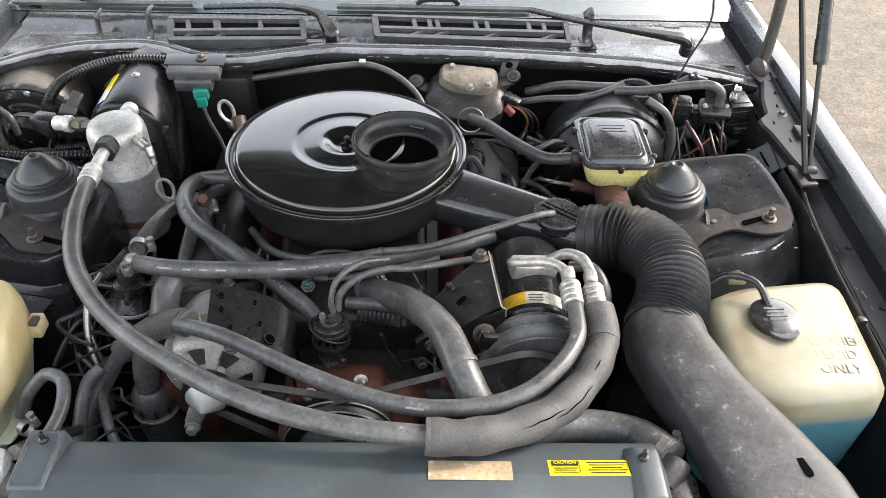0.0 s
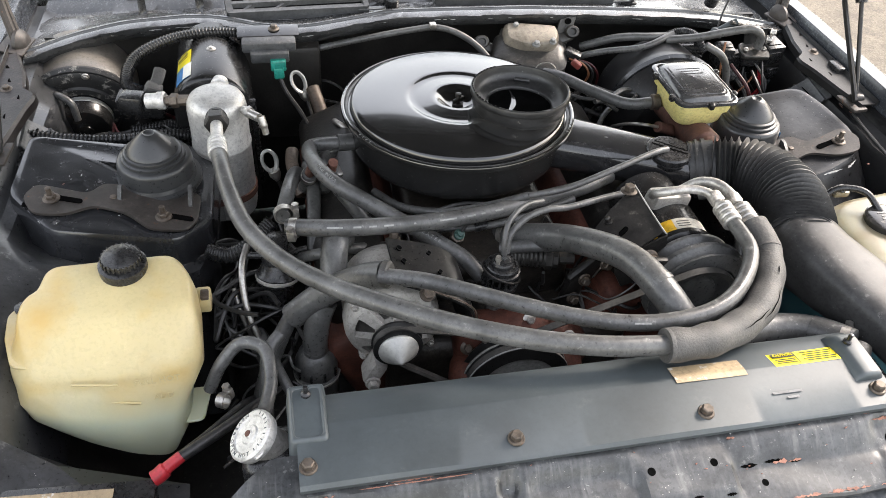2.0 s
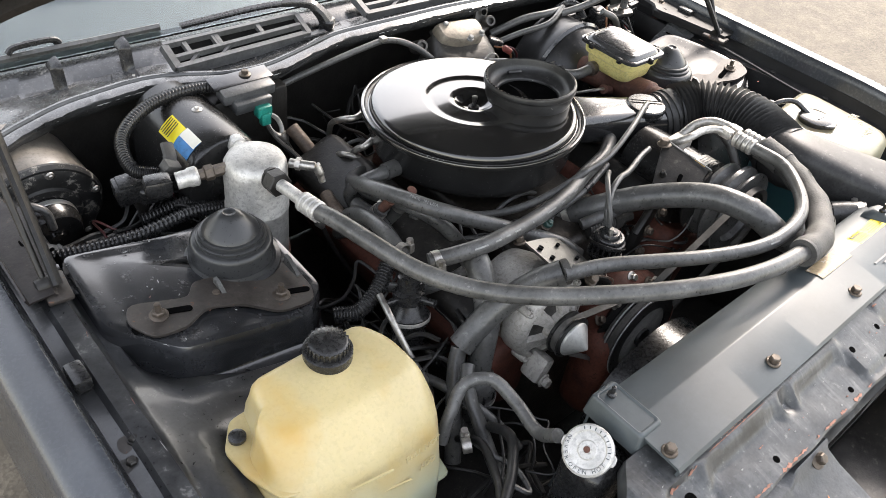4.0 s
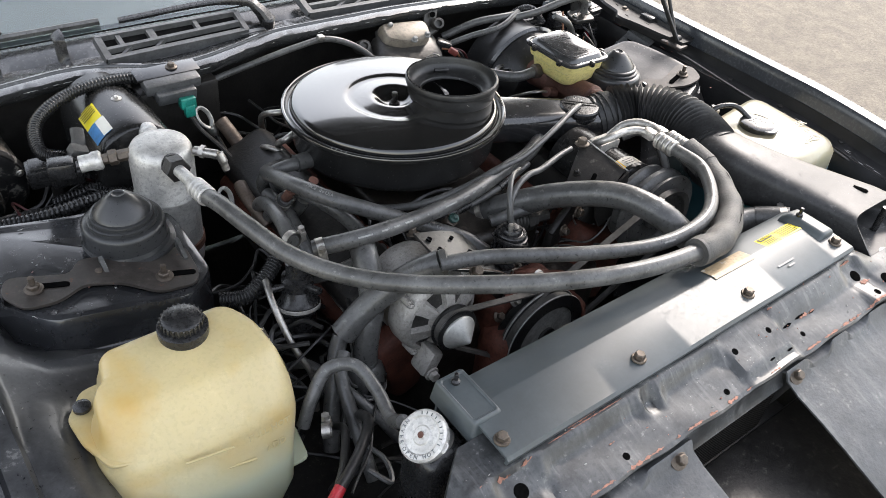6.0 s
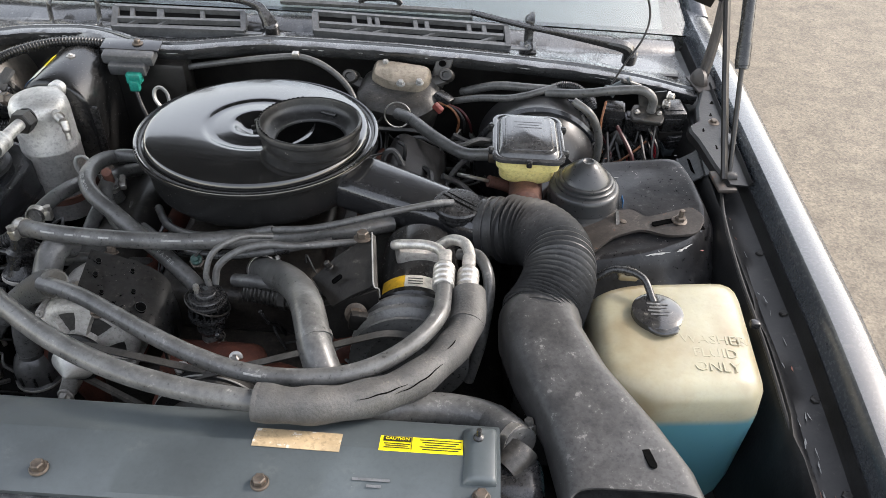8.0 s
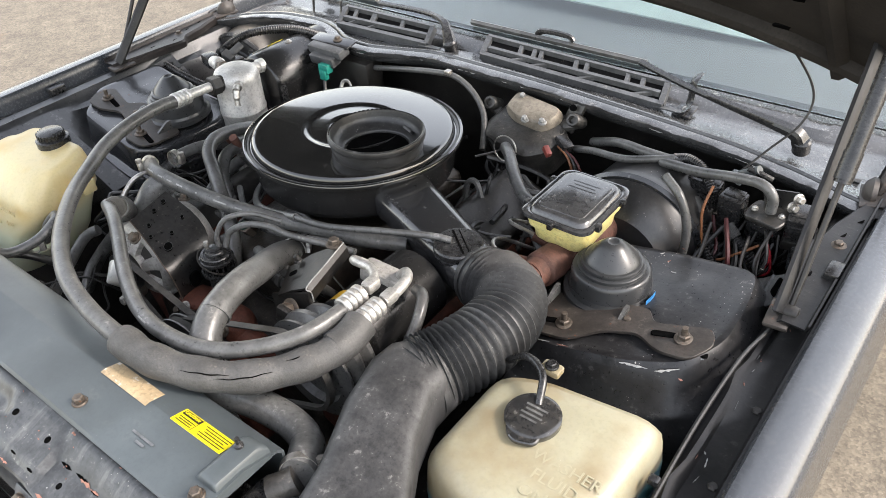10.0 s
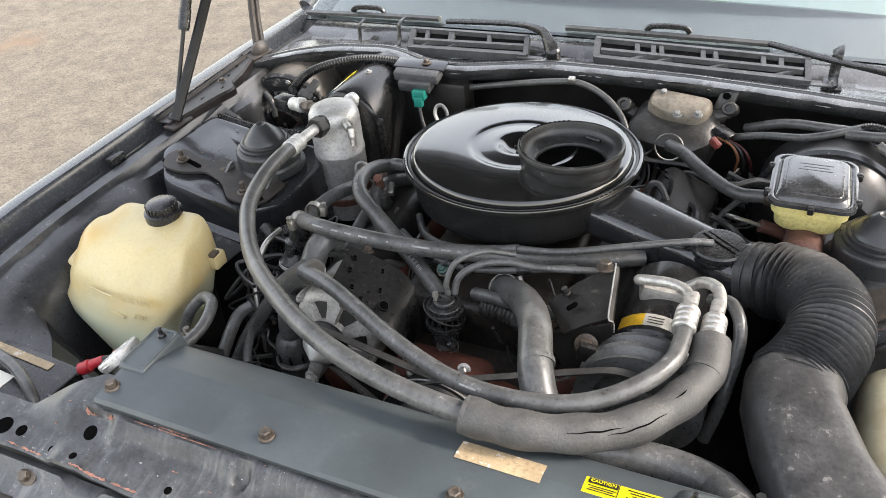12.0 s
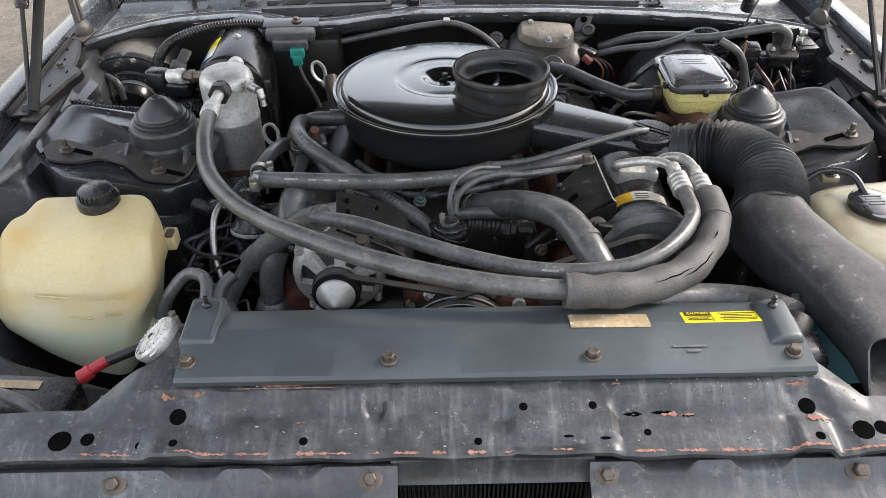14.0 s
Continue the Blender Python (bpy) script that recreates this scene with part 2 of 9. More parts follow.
for dull, level in ((HOLE, 0.0), (GRILLE, 0.45), (PITTED, 0.35), (DARK, 0.4), (GRIME, 0.5), (WIRE, 0.45), (HOODIN, 0.2), (RAIL, 0.3), (ORANGE, 0.3), (BELT, 0.3), (MESHED, 0.05), (SUPPORT, 0.5), (DUCT, 0.28), (RUBBER, 0.5)):
    dull.node_tree.nodes["Principled BSDF"].inputs["Specular IOR Level"].default_value = level


def tank_material(name, plastic, aged, fluid, level, blur):
    """Milky plastic, with the fluid inside showing through below its level (height in the thing's own space)."""
    m = material(name, plastic, 0.32, scale=7, var=0.10, sss=0.25, bump=0.05, grain=0.12)
    nt = m.node_tree
    b = nt.nodes["Principled BSDF"]
    source = b.inputs["Base Color"].links[0].from_socket
    co = nt.nodes.new("ShaderNodeTexCoord")
    sep = nt.nodes.new("ShaderNodeSeparateXYZ")
    nt.links.new(co.outputs["Object"], sep.inputs[0])
    nz = nt.nodes.new("ShaderNodeTexNoise")
    nz.inputs["Scale"].default_value, nz.inputs["Detail"].default_value = 9.0, 5.0
    nt.links.new(co.outputs["Object"], nz.inputs["Vector"])
    age = nt.nodes.new("ShaderNodeMapRange")
    age.inputs["From Min"].default_value, age.inputs["From Max"].default_value = 0.46, 0.66
    age.inputs["To Max"].default_value = 0.85
    nt.links.new(nz.outputs[0], age.inputs["Value"])
    old = nt.nodes.new("ShaderNodeMix")
    old.data_type = "RGBA"
    nt.links.new(age.outputs[0], old.inputs[0])
    nt.links.new(source, old.inputs[6])
    old.inputs[7].default_value = (*aged, 1)
    lev = nt.nodes.new("ShaderNodeMapRange")
    lev.inputs["From Min"].default_value, lev.inputs["From Max"].default_value = level + blur, level - blur
    lev.inputs["To Max"].default_value = 0.9
    nt.links.new(sep.outputs[2], lev.inputs["Value"])
    full = nt.nodes.new("ShaderNodeMix")
    full.data_type = "RGBA"
    nt.links.new(lev.outputs[0], full.inputs[0])
    nt.links.new(old.outputs[2], full.inputs[6])
    full.inputs[7].default_value = (*fluid, 1)
    nt.links.new(full.outputs[2], b.inputs["Base Color"])
    return m


def pavement_material():
    m = material("pale gravelly asphalt", (0.150, 0.126, 0.094), 0.85, scale=11, var=0.25, fine=60, bump=0.0, spots=0.0)
    nt = m.node_tree
    b = nt.nodes["Principled BSDF"]
    source = b.inputs["Base Color"].links[0].from_socket
    co = nt.nodes.new("ShaderNodeTexCoord")
    stones = nt.nodes.new("ShaderNodeTexVoronoi")
    stones.inputs["Scale"].default_value = 150.0
    nt.links.new(co.outputs["Object"], stones.inputs["Vector"])
    tone = nt.nodes.new("ShaderNodeMix")
    tone.data_type, tone.blend_type = "RGBA", "MULTIPLY"
    tone.inputs[0].default_value = 0.75
    bw = nt.nodes.new("ShaderNodeRGBToBW")
    nt.links.new(stones.outputs["Color"], bw.inputs[0])
    lift = nt.nodes.new("ShaderNodeMapRange")
    lift.inputs["To Min"].default_value, lift.inputs["To Max"].default_value = 0.55, 1.4
    nt.links.new(bw.outputs[0], lift.inputs["Value"])
    nt.links.new(source, tone.inputs[6])
    nt.links.new(lift.outputs[0], tone.inputs[7])
    stain = nt.nodes.new("ShaderNodeTexNoise")
    stain.inputs["Scale"].default_value, stain.inputs["Detail"].default_value = 1.1, 7.0
    nt.links.new(co.outputs["Object"], stain.inputs["Vector"])
    edge = nt.nodes.new("ShaderNodeMapRange")
    edge.inputs["From Min"].default_value, edge.inputs["From Max"].default_value = 0.63, 0.70
    edge.inputs["To Max"].default_value = 0.6
    nt.links.new(stain.outputs[0], edge.inputs["Value"])
    full = nt.nodes.new("ShaderNodeMix")
    full.data_type = "RGBA"
    nt.links.new(edge.outputs[0], full.inputs[0])
    nt.links.new(tone.outputs[2], full.inputs[6])
    full.inputs[7].default_value = (0.19, 0.12, 0.07, 1)
    nt.links.new(full.outputs[2], b.inputs["Base Color"])
    bn = nt.nodes.new("ShaderNodeBump")
    bn.inputs["Strength"].default_value, bn.inputs["Distance"].default_value = 0.25, 0.003
    nt.links.new(stones.outputs["Distance"], bn.inputs["Height"])
    nt.links.new(bn.outputs[0], b.inputs["Normal"])
    return m


def glass_material(name, tint, rough=0.0):
    m = bpy.data.materials.new(name)
    m.use_nodes = True
    b = m.node_tree.nodes["Principled BSDF"]
    b.inputs["Base Color"].default_value = (*tint, 1)
    b.inputs["Roughness"].default_value = rough
    b.inputs["Transmission Weight"].default_value = 1.0
    b.inputs["IOR"].default_value = 1.5
    return m


GLASS = glass_material("tinted windshield glass", (0.84, 0.94, 0.94))


# ---- shapes ----
def thing(name, at, label, category, group="", kind=""):
    ob = new(name)
    ob.empty_display_size = 0.02
    ob.location = at
    return tagged(ob, label, category, group, kind)


def finish(bm, name, mat, angle=38):
    bmesh.ops.recalc_face_normals(bm, faces=bm.faces)
    me = bpy.data.meshes.new(name)
    bm.to_mesh(me)
    bm.free()
    me.materials.append(mat)
    me.shade_smooth()
    me.set_sharp_from_angle(angle=radians(angle))
    return me


def part(name, bm, mat, parent, label="", angle=38):
    """Links a bmesh, built in world places, as one mesh object under a thing or a part."""
    off = Vector((0, 0, 0))
    p = parent
    while p:
        off += p.location
        p = p.parent
    bmesh.ops.translate(bm, verts=bm.verts, vec=-off)
    ob = new(name, finish(bm, name, mat, angle))
    ob.parent = parent
    if label:
        ob["label"] = label
    return ob


def join(*bms):
    out = bms[0]
    for other in bms[1:]:
        me = bpy.data.meshes.new("tmp")
        other.to_mesh(me)
        out.from_mesh(me)
        other.free()
        bpy.data.meshes.remove(me)
    return out


def turned(direction, at=(0, 0, 0)):
    """A pose whose z runs along direction."""
    q = Vector(direction).to_track_quat("Z", "Y")
    return Matrix.Translation(at) @ q.to_matrix().to_4x4()


def box(c, size, m=None, bevel=0.004, seg=2):
    bm = bmesh.new()
    bmesh.ops.create_cube(bm, size=1)
    for v in bm.verts:
        v.co = Vector([a * b for a, b in zip(v.co, size)])
    if bevel:
        bmesh.ops.bevel(bm, geom=bm.edges[:], offset=min(bevel, min(size) * 0.45), segments=seg, profile=0.5, affect="EDGES")
    bmesh.ops.transform(bm, matrix=Matrix.Translation(c) @ (m or Matrix()), verts=bm.verts)
    return bm


def lathe(profile, m=None, n=40, cap=True):
    """Turns (radius, height) pairs about z."""
    bm = bmesh.new()
    rings = []
    for r, h in profile:
        if r < 1e-5:
            rings.append([bm.verts.new((0, 0, h))])
        else:
            rings.append([bm.verts.new((r * math.cos(2 * math.pi * i / n), r * math.sin(2 * math.pi * i / n), h)) for i in range(n)])
    for a, b in zip(rings, rings[1:]):
        for i in range(n):
            j = (i + 1) % n
            if len(a) == 1 and len(b) == 1:
                continue
            if len(a) == 1:
                bm.faces.new((a[0], b[i], b[j]))
            elif len(b) == 1:
                bm.faces.new((a[i], a[j], b[0]))
            else:
                bm.faces.new((a[i], a[j], b[j], b[i]))
    if cap:
        for ring in (rings[0], rings[-1]):
            if len(ring) > 1:
                bm.faces.new(ring)
    if m:
        bmesh.ops.transform(bm, matrix=m, verts=bm.verts)
    return bm


def smooth_line(pts, sub=8):
    """A curve through the points, evenly rounded."""
    p = [Vector(q) for q in pts]
    if len(p) == 2:
        return [p[0].lerp(p[1], i / sub) for i in range(sub + 1)]
    p = [2 * p[0] - p[1], *p, 2 * p[-1] - p[-2]]
    out = []
    for i in range(1, len(p) - 2):
        a, b, c, d = p[i - 1:i + 3]
        for k in range(sub):
            t = k / sub
            out.append(0.5 * ((2 * b) + (c - a) * t + (2 * a - 5 * b + 4 * c - d) * t * t + (3 * b - a - 3 * c + d) * t ** 3))
    out.append(p[-2])
    return out


def frames_along(line):
    out = []
    side = None
    for i, q in enumerate(line):
        d = (line[min(i + 1, len(line) - 1)] - line[max(i - 1, 0)]).normalized()
        if side is None:
            side = d.orthogonal().normalized()
        side = (side - d * side.dot(d)).normalized()
        out.append((q, side, d.cross(side)))
    return out


def tube(pts, r, n=14, sub=8, flat=1.0, cap=True):
    """A hose through the points. r: a radius, or a function of the share of the length."""
    line = smooth_line(pts, sub)
    bm = bmesh.new()
    rings = []
    total = len(line) - 1
    for k, (q, s, u) in enumerate(frames_along(line)):
        rad = r(k / total) if callable(r) else r
        rings.append([bm.verts.new(q + rad * (math.cos(2 * math.pi * i / n) * s + flat * math.sin(2 * math.pi * i / n) * u)) for i in range(n)])
    for a, b in zip(rings, rings[1:]):
        for i in range(n):
            bm.faces.new((a[i], a[(i + 1) % n], b[(i + 1) % n], b[i]))
    if cap:
        bm.faces.new(rings[0])
        bm.faces.new(rings[-1])
    return bm


def ribbed(pts, r, depth, ribs, n=20):
    """A corrugated hose."""
    sub = max(3, int(ribs * 8 / (len(pts) - 1)))
    return tube(pts, lambda s: r + depth * (1 - 2 * abs(math.sin(math.pi * ribs * s)) ** 0.7), n, sub)


def loft(rings, cap=True, closed=True):
    bm = bmesh.new()
    vs = [[bm.verts.new(q) for q in ring] for ring in rings]
    n = len(vs[0])
    for a, b in zip(vs, vs[1:]):
        for i in range(n if closed else n - 1):
            bm.faces.new((a[i], a[(i + 1) % n], b[(i + 1) % n], b[i]))
    if cap and closed:
        bm.faces.new(vs[0])
        bm.faces.new(vs[-1])
    return bm


def solid_sheet(rings, thick):
    bm = loft(rings, closed=False)
    bmesh.ops.recalc_face_normals(bm, faces=bm.faces)
    bmesh.ops.solidify(bm, geom=bm.faces[:], thickness=thick)
    return bm


def round_rect(w, h, r, n=5):
    """Corners rounded; counter-clockwise, in the plane."""
    out = []
    for cx, cy, a0 in ((w / 2 - r, h / 2 - r, 0), (-w / 2 + r, h / 2 - r, 90), (-w / 2 + r, -h / 2 + r, 180), (w / 2 - r, -h / 2 + r, 270)):
        for i in range(n):
            a = radians(a0 + 90 * i / (n - 1))
            out.append((cx + r * math.cos(a), cy + r * math.sin(a)))
    return out


def rounded(outline, r, n=4):
    """A polygon with its corners rounded."""
    out = []
    k = len(outline)
    for i in range(k):
        a, b, c = (Vector((*outline[j % k], 0)).to_2d() for j in (i - 1, i, i + 1))
        d1, d2 = (a - b), (c - b)
        cut = min(r, 0.45 * d1.length, 0.45 * d2.length)
        p, q = b + d1.normalized() * cut, b + d2.normalized() * cut
        for j in range(n):
            t = j / (n - 1)
            out.append(tuple((1 - t) ** 2 * p + 2 * t * (1 - t) * b + t * t * q))
    return out


def prism(outline, depth, m=None, bevel=0.0015):
    """A plate: an outline in the plane, thick along z, with its edges eased."""
    inner = bevel
    cen = Vector((sum(p[0] for p in outline) / len(outline), sum(p[1] for p in outline) / len(outline)))

    def ring(z, inset):
        pts = []
        for p in outline:
            d = Vector(p) - cen
            pts.append((*(cen + d * (1 - inset / max(d.length, 1e-4))), z))
        return pts

    bm = loft([ring(0, inner), ring(inner, 0), ring(depth - inner, 0), ring(depth, inner)])
    if m:
        bmesh.ops.transform(bm, matrix=m, verts=bm.verts)
    return bm


def hexagon(r):
    return [(r * math.cos(radians(60 * i)), r * math.sin(radians(60 * i))) for i in range(6)]


def bolt_bm(at, direction=(0, 0, 1), r=0.009, washer=1.6, tall=0.010):
    m = turned(direction, at)
    w = lathe([(r * washer, 0), (r * washer, 0.0015), (r * 1.25, 0.003)], m, 20)
    return join(w, prism(hexagon(r), tall, m @ Matrix.Translation((0, 0, 0.002)), 0.0015))


def clamp_bm(at, direction, r, wide=0.012):
    """A worm-drive band with its screw housing."""
    m = turned(direction, at)
    band = lathe([(r, -wide / 2), (r + 0.0015, -wide / 2), (r + 0.0015, wide / 2), (r, wide / 2), (r, -wide / 2)], m, 32, cap=False)
    screw = box((0, 0, 0), (0.010, 0.018, wide * 1.1), None, 0.002)
    bmesh.ops.transform(screw, matrix=m @ Matrix.Translation((r + 0.005, 0, 0)), verts=screw.verts)
    head = lathe([(0, 0), (0.006, 0), (0.006, 0.007), (0, 0.007)], m @ Matrix.Translation((r + 0.005, 0.009, 0)) @ pose(0, 0, 0, -90), 6)
    return join(band, screw, head)


# ---- writing ----
def lettering(text, size, m, mat, parent, name="lettering", depth=0.0004, align="CENTER"):
    """Raised or printed letters in the built-in font; m: their plane, x along the line."""
    cu = bpy.data.curves.new("tmp_text", "FONT")
    cu.body, cu.size, cu.extrude, cu.align_x, cu.align_y, cu.resolution_u = text, size, depth, align, "CENTER", 2
    ob = bpy.data.objects.new("tmp_text", cu)
    scene.collection.objects.link(ob)
    bpy.context.view_layer.update()
    me = bpy.data.meshes.new_from_object(ob)
    bpy.data.objects.remove(ob)
    bm = bmesh.new()
    bm.from_mesh(me)
    bpy.data.meshes.remove(me)
    bmesh.ops.transform(bm, matrix=m, verts=bm.verts)
    return part(name, bm, mat, parent)


def bars(rows, m, mat, parent, name="print_bar"):
    """Unreadable print as thin bars: (x, y, length, height) in the plane of m."""
    for x, y, l, h in rows:
        bm = box((x, y, 0), (l, h, 0.0004), None, 0)
        bmesh.ops.transform(bm, matrix=m, verts=bm.verts)
        part(name, bm, mat, parent)


# ---- ground ----
def build_ground():
    bm = bmesh.new()
    bmesh.ops.create_grid(bm, x_segments=8, y_segments=8, size=300)
    tagged(new("ground", finish(bm, "ground", pavement_material())), "pale gravelly asphalt car park with brown stains", "pavement", kind="structure")


build_ground()


# ---- car body ----
body = thing("car_body", (0, 1.2, 0.3), "faded black coupe body with an open scuffed engine bay", "car")


def crest(side, y):
    """Height of the fender's flat top at y."""
    return (0.890 if side > 0 else 0.876) - 0.035 * max(0, (0.85 - y) / 0.4) ** 1.5 - 0.02 * max(0, y - 1.5)


def fender(side):
    rings = []
    for i in range(45):
        y = 2.1 - i * (1.75 / 44)
        z = crest(side, y)
        prof = [(0.852, z - 0.045), (0.857, z - 0.020), (0.859, z - 0.006), (0.863, z), (0.884, z + 0.001), (0.904, z - 0.004), (0.916, z - 0.011), (0.921, z - 0.022),
                (0.922, z - 0.06), (0.922, z - 0.17), (0.925, z - 0.28), (0.920, z - 0.50), (0.90, z - 0.62)]
        rings.append([(side * a, y, b) for a, b in prof])
    return solid_sheet(rings, 0.004)


def inner_fender(side):
    """Gutter rail beside the fender and the apron below it."""
    rings = []
    for i in range(41):
        y = 1.78 - i * (1.36 / 40)
        z = crest(side, y)
        wob = 0.003 * math.sin(y * 23)
        flat = max(0, min(1, (1.04 - y) / 0.08)) if side < 0 else 0.0
        deep = max(0, min(1, (0.94 - y) / 0.06)) * max(0, min(1, (y - 0.60) / 0.06)) if side < 0 else 0.0
        prof = [(0.853, z - 0.040), (0.850, z - 0.046), (0.828, z - 0.044 + wob), (0.822, z - 0.034), (0.802, z - 0.036), (0.797, z - 0.045 + wob),
                (0.790, z - 0.060 + 0.012 * flat), (0.772, z - 0.068 + 0.015 * flat - wob), (0.765 - 0.03 * flat, z - 0.085 + 0.01 * flat), (0.755 - 0.13 * flat * (1 - deep) - 0.037 * deep, z - 0.16 + 0.055 * flat * (1 - deep) + 0.050 * deep), (0.74 - 0.24 * flat * (1 - deep) - 0.04 * deep, z - 0.26 + 0.125 * flat * (1 - deep))]
        if side > 0:
            dip = 0.006 * max(0, math.sin(y * 31)) ** 3
            prof = [(0.853, z - 0.040), (0.850, z - 0.058), (0.846, z - 0.066), (0.830, z - 0.069), (0.806, z - 0.070 - wob), (0.802 - dip, z - 0.064), (0.798 - dip, z - 0.063), (0.793 - dip, z - 0.070), (0.784 - dip, z - 0.095), (0.770, z - 0.16), (0.74, z - 0.26)]
        rings.append([(side * a, y, b) for a, b in prof])
    return solid_sheet(rings, 0.003)


def strut_tower(side):
    """Pressed tower: a rounded flat top with sloping walls."""
    out = [(-0.78, 1.09), (-0.71, 1.005), (-0.52, 0.99), (-0.468, 1.04), (-0.465, 1.20), (-0.50, 1.255), (-0.62, 1.247), (-0.775, 1.255)]
    if side > 0:
        out = [(-0.765, 1.10), (-0.735, 1.035), (-0.66, 1.005), (-0.52, 0.99), (-0.468, 1.04), (-0.465, 1.20), (-0.50, 1.28), (-0.62, 1.285), (-0.745, 1.275), (-0.760, 1.20)]
    out = rounded(out, 0.018 if side < 0 else 0.028, 5)
    c = Vector((-0.61, 1.16))
    rings = []
    steep = 0.15 if side < 0 else 0.19
    flared = ((0.40, 0.12, 0), (0.690, 0.085, 0.2), (0.748, 0.044, 0.6), (0.7520, 0.0405, 0.7), (0.7545, 0.0375, 0.7), (0.7800, 0.0190, 0.85), (0.7990, 0.0060, 1), (0.8070, 0.0005, 1), (0.8112, -0.0030, 1), (0.8121, -0.008, 1), (0.8121, -0.014, 1), (0.8100, -0.03, 1), (0.8100, -0.06, 1), (0.8125, -0.10, 1))
    boxy = ((0.40, 0.06, 0), (0.66, 0.034, 0.2), (0.745, 0.026, 0.6), (0.7500, 0.0245, 0.7), (0.7530, 0.010, 0.7), (0.7560, 0.0065, 0.75), (0.780, 0.004, 0.9), (0.800, 0.002, 1), (0.8080, 0.000, 1), (0.8112, -0.0020, 1), (0.8121, -0.007, 1), (0.8121, -0.014, 1), (0.8100, -0.03, 1), (0.8100, -0.06, 1), (0.8125, -0.10, 1))
    for z, grow, slope in boxy if side < 0 else flared:
        ring = []
        for p in out:
            d = Vector(p) - c
            q = c + d * (1 + grow * (0.15 if grow > 0 and p[0] > -0.505 else 1.0) / d.length)
            ring.append((-side * q.x if side > 0 else q.x, q.y, z + slope * steep * (-q.x - 0.59)))
        rings.append(ring)
    return loft(rings)


for side, word in ((-1, "left"), (1, "right")):
    part("fender", fender(side), BODY, body, "faded black fender with a dusty crest")
    # Same panel paint in two tones: left lightened by sheen, right kept darker.
    part("inner_fender", inner_fender(side), APRON if side < 0 else RAIL, body, "scuffed black gutter rail and apron")
    # Lower apron: shade of the deep gap is put into its dark colour.
    part("splash_apron", solid_sheet([[(side * (0.742 - 0.12 * (side < 0 and (0.94 < y < 1.04 or y < 0.62))), y, 0.635), (side * 0.62, y, 0.50), (side * 0.58, y, 0.345)] for y in np.linspace(1.78, 0.42, 21)], 0.004), DARK, body, "splash apron coloured dark for the deep gap")
    part("strut_tower", strut_tower(side), BAY if side < 0 else PITTED, body, "pressed black strut tower with chipped edges")


def firewall():
    rings = [[(x, 1.600 + 0.012 * math.cos(x * 2.2), z) for z in (0.35, 0.5, 0.65, 0.8, 0.850)] for x in np.linspace(-0.8, 0.8, 17)]
    return solid_sheet(rings, 0.01)


part("firewall", firewall(), DARK, body, "black firewall under the cowl")


COWL_EDGE = ((-0.82, 1.485, 0.858), (-0.75, 1.520, 0.871), (-0.64, 1.548, 0.884), (-0.50, 1.552, 0.892), (-0.43, 1.532, 0.894), (-0.37, 1.492, 0.896), (-0.28, 1.476, 0.898), (-0.17, 1.497, 0.904),
             (-0.10, 1.513, 0.908), (0.02, 1.503, 0.913), (0.20, 1.502, 0.912), (0.43, 1.502, 0.901), (0.60, 1.510, 0.886), (0.72, 1.505, 0.870), (0.82, 1.488, 0.856))


def cowl_front(x):
    """Front edge of the cowl at x: y, z, eased between stations."""
    k = [-0.03, -0.015, 0.0, 0.015, 0.03]
    xs, ys, zs = zip(*COWL_EDGE)
    return float(np.mean(np.interp([x + d for d in k], xs, ys))), float(np.mean(np.interp([x + d for d in k], xs, zs)))


def glass_base(x):
    a = abs(x) / 0.88
    return 1.648 + 0.15 * a * a, 0.930 - 0.075 * a * a


def cowl():
    rings = []
    for x in np.linspace(-0.82, 0.82, 165):
        y0, z0 = cowl_front(x)
        y1, z1 = glass_base(x)
        rough = 0.0016 * math.sin(x * 61) + 0.001 * math.sin(x * 137) + 0.0008 * math.sin(x * 331)
        dent = 0.004 * math.sin(x * 19 + 1) * math.sin(x * 7)
        prof = [(0.016, -0.030), (0.003, -0.014 + rough), (0.0 + rough, -0.004), (0.0005 + rough, -0.0008), (0.003, 0.0), (0.020, 0.0012), (0.022, 0.0010), (0.0235, -0.0035), (0.0265, -0.0035), (0.028, 0.0015), (0.030, 0.0035), (0.036, 0.0038), (0.038, 0.0025), (0.041, -0.008), (0.048, -0.011)]
        ring = [(x, y0 + a, z0 + b) for a, b in prof]
        mid = (y0 + 0.05 + y1 - 0.05) / 2
        ring += [(x, mid - 0.01, (z0 + z1) / 2 - 0.020 + dent), (x, mid + 0.02, (z0 + z1) / 2 - 0.021 - dent), (x, y1 - 0.050, z1 - 0.030 + 0.5 * dent), (x, y1 - 0.035, z1 - 0.018), (x, y1 + 0.02, z1 - 0.014)]
        rings.append(ring)
    return solid_sheet(rings, 0.003)


part("cowl_panel", cowl(), COWL, body, "dusty black cowl panel with scuffed paint")


def windshield():
    rings = []
    for x in np.linspace(-0.86, 0.86, 21):
        y, z = glass_base(x)
        k = 1 - 0.18 * abs(x / 0.86)
        ring = []
        for t in np.linspace(0, 1, 6):
            ring.append((x * (1 - 0.2 * t), y + 0.92 * t, z - 0.004 + (1.25 - z) * (t ** 0.92)))
        rings.append(ring)
    return solid_sheet(rings, 0.005)


glass = part("windshield", windshield(), GLASS, body, "tinted windshield")
glass.visible_shadow = False


